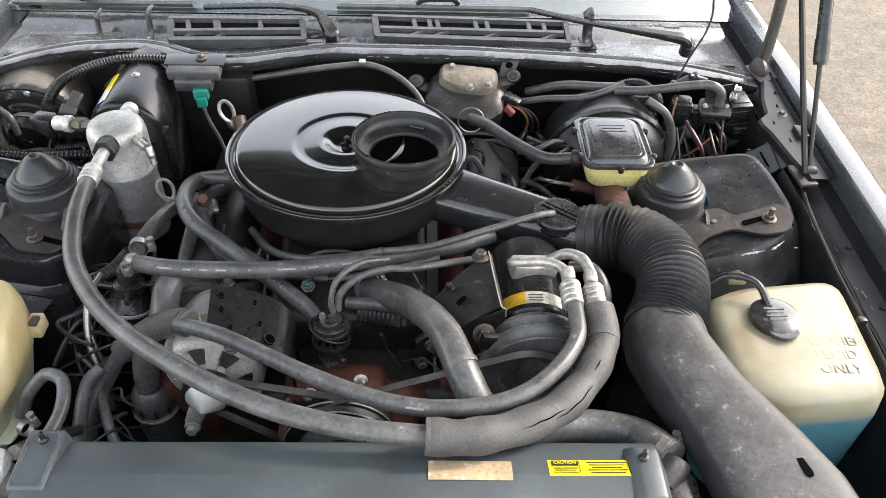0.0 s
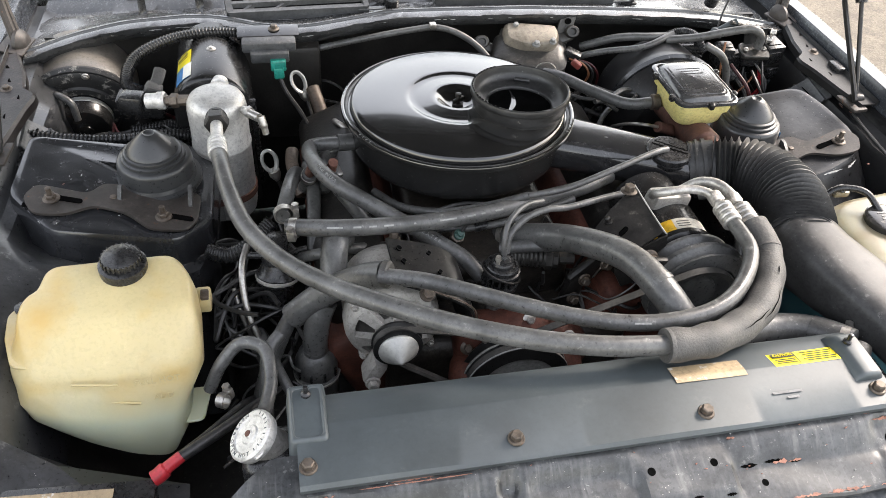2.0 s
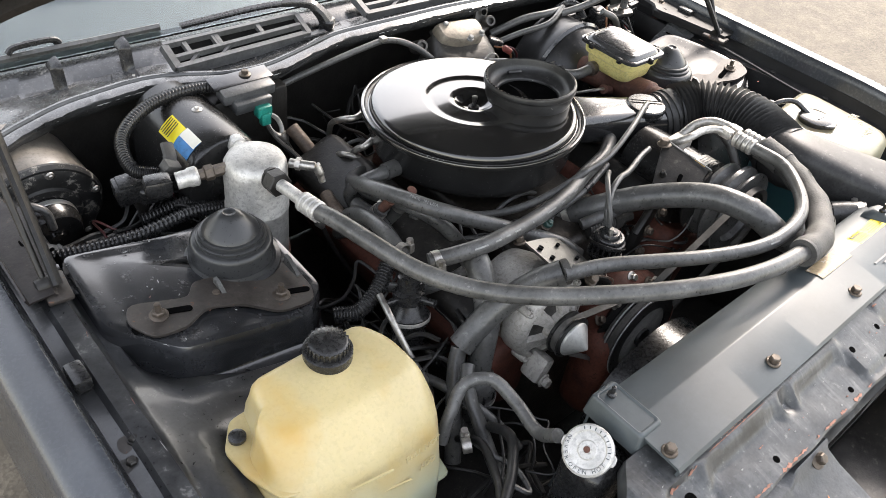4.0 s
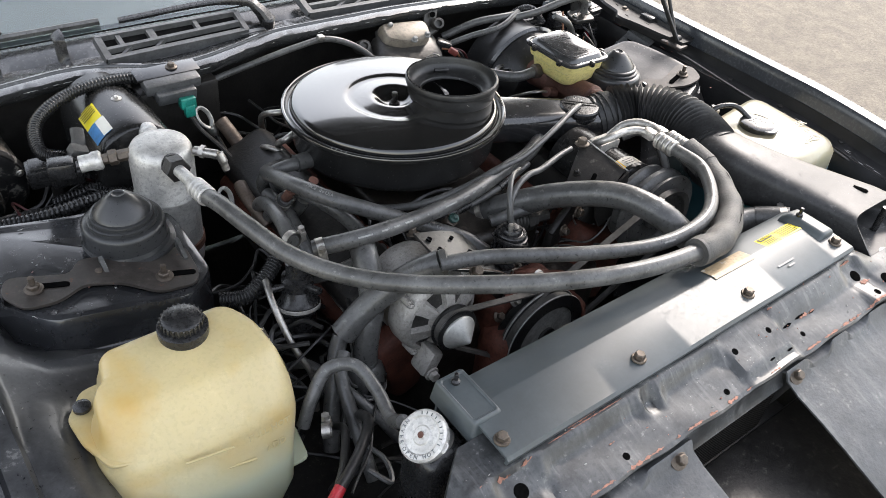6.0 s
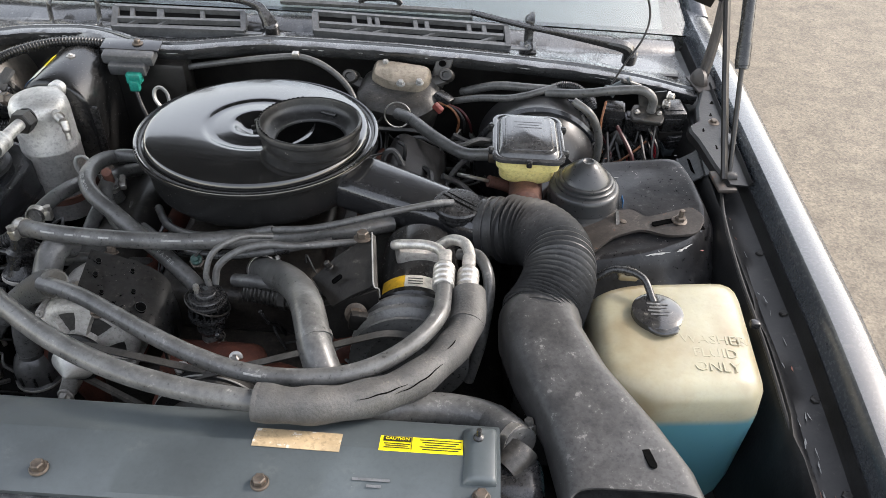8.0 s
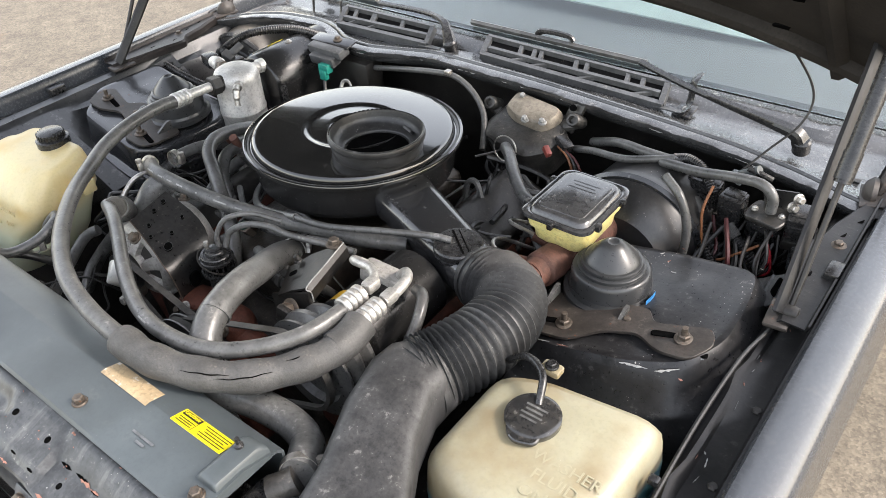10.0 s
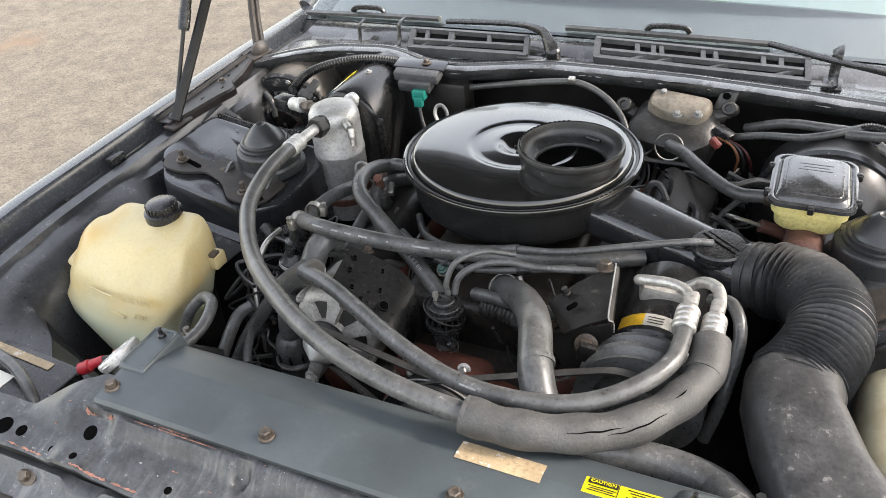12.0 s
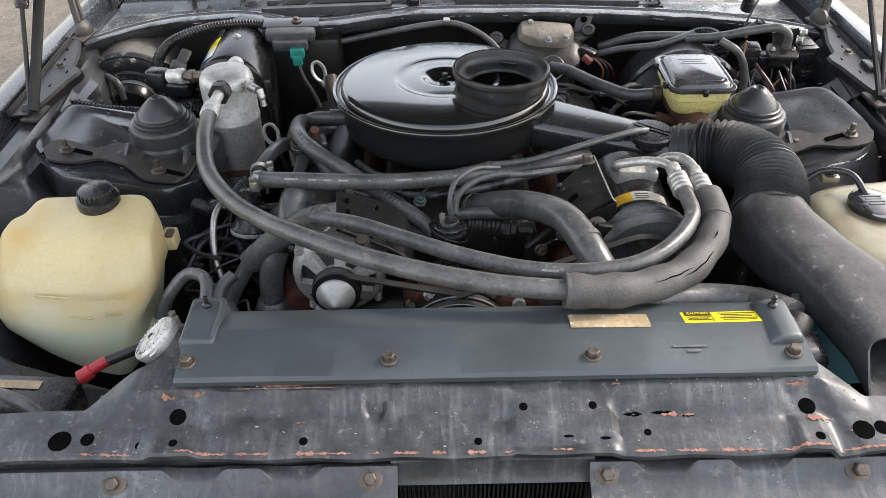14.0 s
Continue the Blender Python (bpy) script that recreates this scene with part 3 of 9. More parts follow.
def dashboard():
    rings = [[(x, glass_base(x)[0] + 0.02, 0.80), (x, glass_base(x)[0] + 0.045, 0.912 - 0.07 * (x / 0.88) ** 2), (x, 2.05, 0.915), (x, 2.22, 0.90), (x, 2.26, 0.7)] for x in np.linspace(-0.8, 0.8, 17)]
    return solid_sheet(rings, 0.02)


part("dashboard", dashboard(), DASH, body, "grey dashboard behind the glass")
# Added pale sheet: stands in for the bright upper band of the windshield.
part("sunshade", solid_sheet([[(x * 1.2, glass_base(x * 1.2)[0] + 0.22, 0.945 - 0.06 * (x / 0.62) ** 2), (x * 1.1, 2.2, 1.03), (x, 2.60, 1.205)] for x in np.linspace(-0.62, 0.62, 13)], 0.004), PALE_SHEET, body, "added pale sheet giving the glass its bright band")
for side in (-1, 1):
    part("pillar", tube([(side * 0.895, 1.86, 0.86), (side * 0.80, 2.35, 1.10), (side * 0.70, 2.75, 1.27)], 0.025, 10), BODY, body)
    mirror_bm = lathe([(0.0, -0.05), (0.04, -0.045), (0.065, 0.0), (0.06, 0.06), (0.04, 0.075), (0, 0.078)], pose(side * 1.03, 2.12, 1.00, 90, 0, side * 8) @ Matrix.Diagonal((1.3, 0.75, 1, 1)), 24)
    part("side_mirror", mirror_bm, BODY, body, "black side mirror")
part("roof", solid_sheet([[(x, 2.62, 1.255 - 0.06 * (x / 0.66) ** 4), (x, 3.0, 1.285 - 0.06 * (x / 0.66) ** 4), (x, 3.45, 1.27 - 0.06 * (x / 0.66) ** 4), (x, 3.75, 1.22 - 0.06 * (x / 0.66) ** 4)] for x in np.linspace(-0.67, 0.67, 15)], 0.01), BODY, body, "black roof")
part("rear_window", solid_sheet([[(x * 0.67, 3.75, 1.20 - 0.06 * x ** 4), (x * 0.74, 4.05, 1.05), (x * 0.80, 4.35, 0.90)] for x in np.linspace(-1, 1, 9)], 0.006), GLASS, body, "dark rear glass")
part("deck_lid", solid_sheet([[(x * 0.82, 4.33, 0.90), (x * 0.90, 4.45, 0.895), (x * 0.89, 4.86, 0.87), (x * 0.88, 4.93, 0.84), (x * 0.88, 4.95, 0.60)] for x in np.linspace(-1, 1, 11)], 0.01), BODY, body, "black deck lid")


def side_panel(s, y0, y1):
    """Flank between two stations, with a tuck at the sill and a shoulder at the belt line."""
    return solid_sheet([[(s * 0.84, y, 0.87), (s * 0.90, y, 0.868), (s * 0.920, y, 0.85), (s * 0.925, y, 0.70), (s * 0.930, y, 0.60), (s * 0.915, y, 0.40), (s * 0.87, y, 0.25)] for y in np.linspace(y0, y1, 8)], 0.006)


def wheel_parts(s, y):
    m = turned((s, 0, 0), (s * 0.80, y, 0.325))
    w = part("wheel", lathe([(0.19, -0.09), (0.29, -0.10), (0.322, -0.08), (0.325, 0.0), (0.322, 0.07), (0.29, 0.09), (0.20, 0.085)], m, 48, cap=False), RUBBER, body, "black road tyre")
    part("rim", lathe([(0.20, 0.085), (0.195, 0.06), (0.17, 0.045), (0.12, 0.05), (0.06, 0.065), (0.04, 0.075), (0, 0.078)], m, 40), ALU, w, "dull alloy rim")


for s in (-1, 1):
    part("door", side_panel(s, 2.10, 3.34), BODY, body, "black door")
    part("quarter_panel", side_panel(s, 3.345, 4.92), BODY, body, "black rear quarter panel")
    part("side_window", solid_sheet([[(s * 0.86, y, 0.875), (s * (0.86 - 0.19 * k), y + 0.1 * k, 0.875 + 0.33 * k)] for y, k in ((2.15, 0.35), (2.5, 0.9), (3.0, 1.0), (3.55, 1.0))], 0.005), GLASS, body, "side glass")
    part("rear_pillar", solid_sheet([[(s * 0.86, 3.62, 0.87), (s * 0.67, 3.60, 1.20)], [(s * 0.84, 4.36, 0.88), (s * 0.67, 3.76, 1.20)]], 0.012), BODY, body)
    for y in (0.98, 3.78):
        wheel_parts(s, y)
part("rear_bumper", solid_sheet([[(x * 0.90, 4.93, 0.62), (x * 0.90, 5.03 - 0.06 * x * x, 0.60), (x * 0.90, 5.05 - 0.06 * x * x, 0.42), (x * 0.88, 4.95, 0.32)] for x in np.linspace(-1, 1, 13)], 0.01), BODY, body, "plain black rear bumper")
part("front_bumper", solid_sheet([[(x * 0.90, 0.10 + 0.16 * x * x, 0.56), (x * 0.90, 0.0 + 0.16 * x * x, 0.55), (x * 0.90, -0.02 + 0.16 * x * x, 0.38), (x * 0.88, 0.10 + 0.14 * x * x, 0.28)] for x in np.linspace(-1, 1, 17)], 0.01), BODY, body, "plain black front bumper")
part("underbody", box((0, 3.1, 0.27), (1.5, 3.4, 0.03), None, 0.005), DARK, body, "dark underbody")
# Added floor, coloured dark so the depth of the bay stays dark.
part("bay_floor", box((0, 1.05, 0.33), (1.5, 1.5, 0.03), None, 0.005), DARK, body, "added dark floor closing the bay from below")


# ---- radiator support and shroud ----
support = thing("radiator_support", (0, 0.42, 0.8), "chipped black radiator support panel with rust along its lip", "radiator support")


def ease(v, a, b):
    """0 at a, 1 at b, straight between."""
    return min(1.0, max(0.0, (v - a) / (b - a)))


def span(x, a, b, w=0.006):
    return ease(x, a, a + w) * ease(x, b, b - w)


def support_height(x, y):
    """Pressed steps of the panel: a back strip, a slanting face, a shelf down to the lip."""
    notch = max(span(x, -0.386, -0.314, 0.014), span(x, 0.358, 0.412, 0.012))
    groove = span(x, -0.132, -0.103, 0.007)
    plateau = span(x, 0.036, 0.164, 0.008)
    shelf = 0.847 - 0.22 * (0.432 - y) - 0.0035 * max(span(x + 0.35 * (0.43 - y), -0.372, -0.305), span(x - 0.35 * (0.43 - y), 0.356, 0.425))
    steep = 0.014 * max(span(x, -0.310, -0.137, 0.012), span(x, -0.098, 0.030, 0.012))
    z = shelf + (0.870 - shelf) * ease(y, 0.431 + steep, 0.461)
    low = 0.847 + 0.010 * ease(y, 0.432, 0.458) + 0.013 * ease(y, 0.460, 0.464)
    z += (low - z) * notch
    z += (0.8465 + 0.0235 * ease(y, 0.449, 0.464) - z) * groove * ease(y, 0.430, 0.434)
    flat = 0.842 + 0.0085 * ease(y, 0.398, 0.407) + 0.019 * ease(y, 0.404, 0.475)
    z += (flat - z) * plateau
    side = ease(abs(x), 0.412, 0.465)
    plain = 0.848 - 0.10 * (0.44 - y) - 0.010 * ease(abs(x), 0.5, 0.8)
    return z + (plain - z) * side


def support_lip(x):
    return 0.390 - 0.010 * x - 0.004 * ease(x, -0.45, -0.55)


def support_panel():
    rings = []
    for x in np.linspace(-0.79, 0.79, 317):
        back = 0.520 - 0.066 * ease(abs(x), 0.386, 0.462)
        lip = support_lip(x) + 0.0012 * math.sin(x * 57)
        ys = sorted([back - (back - lip) * k / 30 for k in range(31)], reverse=True)
        z1 = support_height(x, lip)
        ring = [(x, back + 0.004, support_height(x, back) - 0.03), (x, back + 0.002, support_height(x, back) - 0.004)]
        ring += [(x, y, support_height(x, y) + 0.0005 * math.sin(x * 41 + y * 90)) for y in ys]
        ring += [(x, lip - 0.0025, z1 - 0.003), (x, lip - 0.001, z1 - 0.011), (x, lip + 0.010, z1 - 0.016), (x, lip + 0.012, 0.70)]
        rings.append(ring)
    return solid_sheet(rings, 0.0025)


part("panel", support_panel(), SUPPORT, support)
for x, y, r in ((0.055, 0.439, 0.005), (0.136, 0.439, 0.005), (0.001, 0.405, 0.0045), (0.197, 0.412, 0.0045), (0.390, 0.440, 0.010),
                (0.391, 0.399, 0.006), (0.446, 0.409, 0.012), (0.468, 0.411, 0.009), (-0.480, 0.413, 0.013), (-0.449, 0.415, 0.008), (-0.20, 0.409, 0.005), (-0.350, 0.441, 0.010), (-0.348, 0.406, 0.005), (-0.388, 0.407, 0.005)):
    z = support_height(x, y)
    g = Vector((0, (support_height(x, y - 0.004) - support_height(x, y + 0.004)) / 0.008, 1))
    part("hole", lathe([(0, -0.002), (r, -0.002), (r, 0.0003), (r * 0.97, 0.0005), (0, 0.0005)], turned(g, (x, y, z)), 18), HOLE, support)
random.seed(11)


def rust_patch(x0, x1, line, wide, name="rust_patch"):
    """A torn strip of bare rust along an edge."""
    rings = []
    n = max(12, int((x1 - x0) / 0.0012))
    seed = random.uniform(0, 50)
    for i in range(n + 1):
        x = x0 + (x1 - x0) * i / n
        rag = 0.5 + 0.9 * noise.noise(Vector((x * 160, seed, 0))) + 0.6 * noise.noise(Vector((x * 520, seed, 3)))
        w = wide * min(1.4, max(0.04, rag)) * min(1, 6 * i / n + 0.15, 6 * (1 - i / n) + 0.15)
        y0 = line(x) + 0.25 * wide * noise.noise(Vector((x * 300, seed, 7)))
        rings.append([(x, y0 + w * s, support_height(x, y0 + w * s) + 0.0009) for s in (-0.45, 0.0, 0.55)])
    part(name, solid_sheet(rings, 0.0004), FLAKED, support, "bare salmon-orange rust")


FLAKED = material("salmon rust primer", (0.29, 0.14, 0.10), 0.8, scale=60, var=0.35, bump=0.5, spots=0.10, spot_color=(0.05, 0.05, 0.05))
for x0, x1 in ((-0.455, -0.395), (-0.345, -0.322), (-0.325, -0.285), (-0.278, -0.235), (-0.215, -0.145), (-0.125, -0.112), (-0.098, -0.066), (-0.052, -0.035), (-0.012, 0.010), (0.03, 0.042), (0.085, 0.11), (0.178, 0.215), (0.225, 0.262), (0.27, 0.33), (0.345, 0.40), (0.41, 0.50), (0.52, 0.60)):
    rust_patch(x0, x1, lambda x: support_lip(x) + 0.0015, 0.0045)
for x0, x1, y, w in ((-0.372, -0.352, 0.461, 0.006), (-0.335, -0.318, 0.462, 0.008), (-0.255, -0.205, 0.4685, 0.007), (-0.19, -0.172, 0.470, 0.004), (0.028, 0.050, 0.476, 0.007), (0.058, 0.085, 0.478, 0.006), (0.160, 0.171, 0.462, 0.008), (0.366, 0.395, 0.462, 0.004), (0.355, 0.366, 0.470, 0.010),
                    (0.215, 0.255, 0.432, 0.007), (0.385, 0.415, 0.425, 0.014), (-0.29, -0.16, 0.4645, 0.004), (-0.21, -0.20, 0.431, 0.004)):
    rust_patch(x0, x1, lambda x: y, w * 0.6)
for x0, x1, y, w in ((0.172, 0.195, 0.433, 0.004), (0.205, 0.230, 0.434, 0.0035), (0.240, 0.255, 0.431, 0.003), (0.098, 0.110, 0.404, 0.0035), (0.140, 0.153, 0.402, 0.0035)):
    rings = []
    for i in range(13):
        x = x0 + (x1 - x0) * i / 12
        k = w * (0.3 + 0.7 * random.random()) * min(1, 4 * i / 12 + 0.1, 4 * (1 - i / 12) + 0.1)
        rings.append([(x, y + k * q, support_height(x, y + k * q) + 0.0008) for q in (-0.5, 0, 0.5)])
    part("paint_flake", solid_sheet(rings, 0.0003), HOLE, support, "black flaking patch")
PEELED = material("peeling grey panel paint", (0.050, 0.053, 0.057), 0.42, dust=0.6, dust_color=(0.22, 0.215, 0.205), scale=8, spots=0.06, spot_color=(0.02, 0.021, 0.022), bump=0.25, var=0.6, specks=0.5, streak=0.5)
for a, b, dips in ((-0.60, -0.092, (-0.325, -0.213)), (0.128, 0.66, (0.215, 0.325))):
    rings = []
    for x in np.linspace(a, b, 90):
        u = min(1, max(0, (x - a) / 0.02)) * min(1, max(0, (b - x) / 0.02))
        w = max(span(x, c - 0.036, c + 0.036, 0.016) for c in dips)
        rings.append([(x, 0.398, 0.815 - 0.004 * w), (x, 0.386 - 0.007 * w, 0.824 - 0.012 * w), (x, 0.384 - 0.008 * w, 0.823 - 0.0125 * w), (x, 0.377 - 0.004 * w, 0.810 - 0.004 * w), (x, 0.355, 0.800), (x, 0.31, 0.788), (x, 0.26, 0.772), (x, 0.19, 0.748), (x, 0.14, 0.70)])
    part("lower_panel", solid_sheet(rings, 0.003), PEELED, support, "scuffed headlamp panel below the lip")
ORANGED = material("bare orange rust", (0.42, 0.19, 0.085), 0.85, scale=70, var=0.45, bump=0.6, spots=0.10, spot_color=(0.10, 0.09, 0.08))


def panel_height(y):
    return float(np.interp(y, (0.14, 0.19, 0.26, 0.31, 0.355, 0.377), (0.70, 0.748, 0.772, 0.788, 0.800, 0.810)))


for i in range(34):
    run = random.random()
    x, y = -0.205 + 0.03 * random.choice((-1, 0, 1)) + random.gauss(0, 0.008) + 0.02 * run, 0.275 + 0.05 * run + random.gauss(0, 0.006)
    long, wide = random.uniform(0.004, 0.014), random.uniform(0.002, 0.006)
    rings = []
    for k in range(8):
        q = y + long * (k / 7 - 0.5)
        w = wide * (0.4 + 0.6 * random.random()) * math.sin(math.pi * (k + 0.5) / 8)
        rings.append([(x + 0.3 * (q - y) + w * s, q, panel_height(q) + 0.0008) for s in (-0.5, 0.0, 0.5)])
    part("rust_flake", solid_sheet(rings, 0.0003), ORANGED, support, "bare orange rust")
part("valance", solid_sheet([[(x, 0.398, 0.826), (x, 0.392, 0.822), (x, 0.388, 0.80), (x, 0.382, 0.792), (x, 0.40, 0.785)] for x in np.linspace(-0.10, 0.135, 12)], 0.003), SUPPORT, support, "black cross strip over the grille opening")
# Added solid box: its dark colour stands in for shade in the opening.
part("grille_dark", box((0.02, 0.255, 0.64), (1.1, 0.26, 0.12), None, 0.01), DARK, support, "added dark box standing in for shade behind the grille")
for i in range(44):
    part("grille_fin", box((-0.095 + i * 0.0052, 0.395, 0.74), (0.002, 0.02, 0.085), None, 0), DARK, support)
for x, y, z, r in ((-0.205, 0.225, 0.7625, 0.030), (-0.33, 0.31, 0.789, 0.012), (0.28, 0.25, 0.770, 0.02)):
    part("hole", lathe([(0, 0), (r, 0), (r * 0.95, 0.003), (0, 0.0025)], turned((0, -0.33, 1), (x, y, z)), 28), HOLE, support)
for x in (-0.415, -0.123, 0.147, 0.435):
    part("bolt", bolt_bm((x, 0.378, 0.812), (0, -0.8, 1), 0.008, 1.8), ZINC, support)

shroud = thing("radiator_shroud", (0.02, 0.53, 0.88), "dark grey moulded plastic radiator shroud cover bolted down", "shroud")


def shroud_cover():
    rings = []
    for x in np.linspace(-0.355, 0.405, 61):
        e = 0.004 if x > 0.38 or x < -0.33 else 0
        wave = 0.0012 * math.sin(x * 17)
        rings.append([(x, 0.468, 0.872), (x, 0.466, 0.881), (x, 0.470, 0.885 + wave), (x, 0.53, 0.8885 + wave), (x, 0.5435, 0.8894), (x, 0.5450, 0.8894), (x, 0.5475, 0.8888), (x, 0.575, 0.8812),
                      (x, 0.594, 0.8755), (x, 0.602, 0.868), (x, 0.604, 0.80), (x, 0.62, 0.66)])
    return solid_sheet(rings, 0.004)


part("cover", shroud_cover(), GREYPL, shroud)
left_cap = loft([[(p[0] - 0.340, p[1] + 0.563, z) for p in round_rect(w, d, 0.005)] for z, w, d in ((0.86, 0.050, 0.088), (0.8895, 0.044, 0.082), (0.8925, 0.041, 0.078), (0.8935, 0.037, 0.074), (0.8930, 0.034, 0.070), (0.8915, 0.032, 0.068))])
part("end_cap", left_cap, GREYPL, shroud)
RAMP = [(0.359, 0.876), (0.3635, 0.8890), (0.3680, 0.8945), (0.3715, 0.8975), (0.3750, 0.8985), (0.3935, 0.8985), (0.3980, 0.8970), (0.4005, 0.8930), (0.4030, 0.870)]
right_cap = loft([[(x, y, 0.870 + (z - 0.870) * k) for x, z in RAMP] for y, k in ((0.5060, 0.66), (0.5075, 0.90), (0.5100, 0.985), (0.5140, 1.0), (0.5450, 1.0), (0.5680, 0.985), (0.5760, 0.93), (0.5860, 0.55))])
part("end_cap", right_cap, GREYPL, shroud, "raised ramped end block")
for x, y, z in ((-0.340, 0.588, 0.891), (0.379, 0.562, 0.8975)):
    part("stud", lathe([(0.006, 0), (0.006, 0.004), (0.003, 0.006), (0.003, 0.016), (0, 0.017)], Matrix.Translation((x, y, z)), 12), PLASTIC, shroud)
for i, x in enumerate((-0.344, -0.102, 0.142, 0.384)):
    part("bolt", bolt_bm((x, 0.492, 0.8865), (0, 0, 1), 0.0075, 1.4, 0.009), ZINC, shroud, "brown flanged bolt")
def cover_top(y):
    """Height of the cover at y."""
    return float(np.interp(y, (0.470, 0.53, 0.5435, 0.5450, 0.5475, 0.575, 0.594), (0.885, 0.8885, 0.8894, 0.8894, 0.8888, 0.8812, 0.8755)))


def flat_label(name, x0, x1, y0, y1, mat, parent, label, lift=0.0012):
    """A sticker that follows the cover over its crease."""
    rows = sorted({y0, y1, *[y for y in (0.5435, 0.5450, 0.5475, 0.556) if y0 < y < y1]})
    return part(name, solid_sheet([[(x, y, cover_top(y) + lift + 0.0010 * math.sin(x * 17)) for y in rows] for x in np.linspace(x0, x1, 9)], 0.0006), mat, parent, label)


flat_label("tan_label", 0.122, 0.222, 0.537, 0.5655, TAN, shroud, "faded blank tan sticker")
flat_label("caution_label", 0.266, 0.362, 0.543, 0.568, YELLOW, shroud, "bright yellow caution sticker")


# ---- air cleaner ----
AC = Vector((-0.0233, 1.1916, 0.0))
cleaner = thing("air_cleaner", (AC.x, AC.y, 0.81), "round satin black air cleaner with a stepped lid", "air cleaner")
TILT_ = Matrix.Translation((AC.x, AC.y, 0.8986)) @ pose(0, 0, 0, -2.9) @ Matrix.Translation((-AC.x, -AC.y, -0.8986))
CM = TILT_ @ Matrix.Translation(AC)
part("drum", lathe([(0.12, 0.808), (0.165, 0.811), (0.184, 0.817), (0.1915, 0.826), (0.1935, 0.834), (0.1975, 0.878), (0.2000, 0.884), (0.2065, 0.886), (0.2075, 0.889), (0.2075, 0.892), (0.0, 0.892)], CM, 96), DRUM, cleaner, "satin black drum")
lid_prof = [(0.2060, 0.8890), (0.2110, 0.8895), (0.2123, 0.8920), (0.2123, 0.8965), (0.2112, 0.8990), (0.2085, 0.9000), (0.2062, 0.8992), (0.2050, 0.8965), (0.2035, 0.8945), (0.1985, 0.8940), (0.1962, 0.8950), (0.1955, 0.8985),
            (0.1945, 0.9035), (0.1925, 0.9068), (0.1890, 0.9085), (0.1840, 0.9092), (0.1400, 0.9118), (0.1000, 0.9132), (0.0945, 0.9130), (0.0900, 0.9115), (0.0860, 0.9105), (0.0750, 0.9108), (0.0520, 0.9135), (0.0440, 0.9135), (0.0400, 0.9122), (0.0340, 0.9075), (0.0240, 0.8990), (0.0150, 0.8968), (0.0, 0.8965)]
part("lid", lathe(lid_prof, CM, 128), LID, cleaner, "glossy stepped black lid")
part("lid_bead", lathe([(0.2042, 0.8942), (0.2042, 0.8962), (0.2020, 0.8970), (0.1998, 0.8962), (0.1998, 0.8942)], CM, 96, False), RUBBER, cleaner, "cracked rubber bead in the lid's gutter")
stud_bm = join(lathe([(0.010, 0.896), (0.010, 0.899), (0.004, 0.900), (0.004, 0.912), (0.0055, 0.913), (0.0055, 0.919), (0, 0.920)], CM, 16), box((AC.x, AC.y, 0.9065), (0.026, 0.006, 0.008), pose(0, 0, 0, 0, 0, 35), 0.002))
part("stud", stud_bm, DARK, cleaner, "wing nut on a stud")
RING = Vector((0.0785, 1.1496, 0.0))
ring_prof = [(0.0790, 0.904), (0.0810, 0.910), (0.0835, 0.916), (0.0845, 0.926), (0.0855, 0.934), (0.0878, 0.9355), (0.0888, 0.938), (0.0888, 0.9440), (0.0878, 0.9470), (0.0855, 0.9485), (0.0832, 0.9475), (0.0822, 0.9440), (0.0812, 0.9370), (0.0785, 0.9290), (0.0720, 0.9235),
             (0.0640, 0.9200), (0.0600, 0.9185), (0.0585, 0.9165), (0.0580, 0.9120), (0.0, 0.9115)]
part("neck", lathe(ring_prof, TILT_ @ Matrix.Translation(RING), 80), NECK, cleaner, "dusty rubber scoop neck on the lid")
for i in range(22):
    a = 1.9 + i * 0.098
    q = TILT_ @ (RING + Vector((0.0853 * math.cos(a), 0.0853 * math.sin(a), 0.9486)))
    part("staple", box(q, (0.0042, 0.0022, 0.0012), pose(0, 0, 0, 0, 0, math.degrees(a) + 90), 0), HOLE, cleaner)
part("inner_tab", box(TILT_ @ (RING + Vector((0.022, 0.062, 0.929))), (0.028, 0.008, 0.006), pose(0, 0, 0, -50, 0, -20), 0.001), NECK, cleaner)
part("opening", lathe([(0, 0.9122), (0.0578, 0.9122), (0.0575, 0.9132), (0, 0.9130)], TILT_ @ Matrix.Translation(RING), 40), HOLE, cleaner)
for a0 in (205, 325):
    for k in range(4):
        a = radians(a0 + 2.6 * k)
        q = TILT_ @ Vector((AC.x + 0.2085 * math.cos(a), AC.y + 0.2085 * math.sin(a), 0.9001))
        part("stamped_bar", box(q, (0.004, 0.0012, 0.0008), pose(0, 0, 0, 0, 0, math.degrees(a)), 0), CHIPPED, cleaner)


def snorkel():
    a, b = Vector((0.130, 1.132, 0.852)), Vector((0.412, 1.028, 0.826))
    rings = []
    for t in np.linspace(0, 1, 13):
        q = a.lerp(b, t)
        w = 0.112 - 0.026 * t
        h = 0.062 + 0.010 * t
        d = (b - a).normalized()
        s = Vector((-d.y, d.x, 0))
        rings.append([q + s * u + Vector((0, 0, v)) for u, v in round_rect(w, h, 0.020 + 0.008 * t, 6)])
    return loft(rings)


part("snorkel", snorkel(), SNORK, cleaner, "tapering black snorkel")
VM = Matrix.Translation((0.338, 1.046, 0))
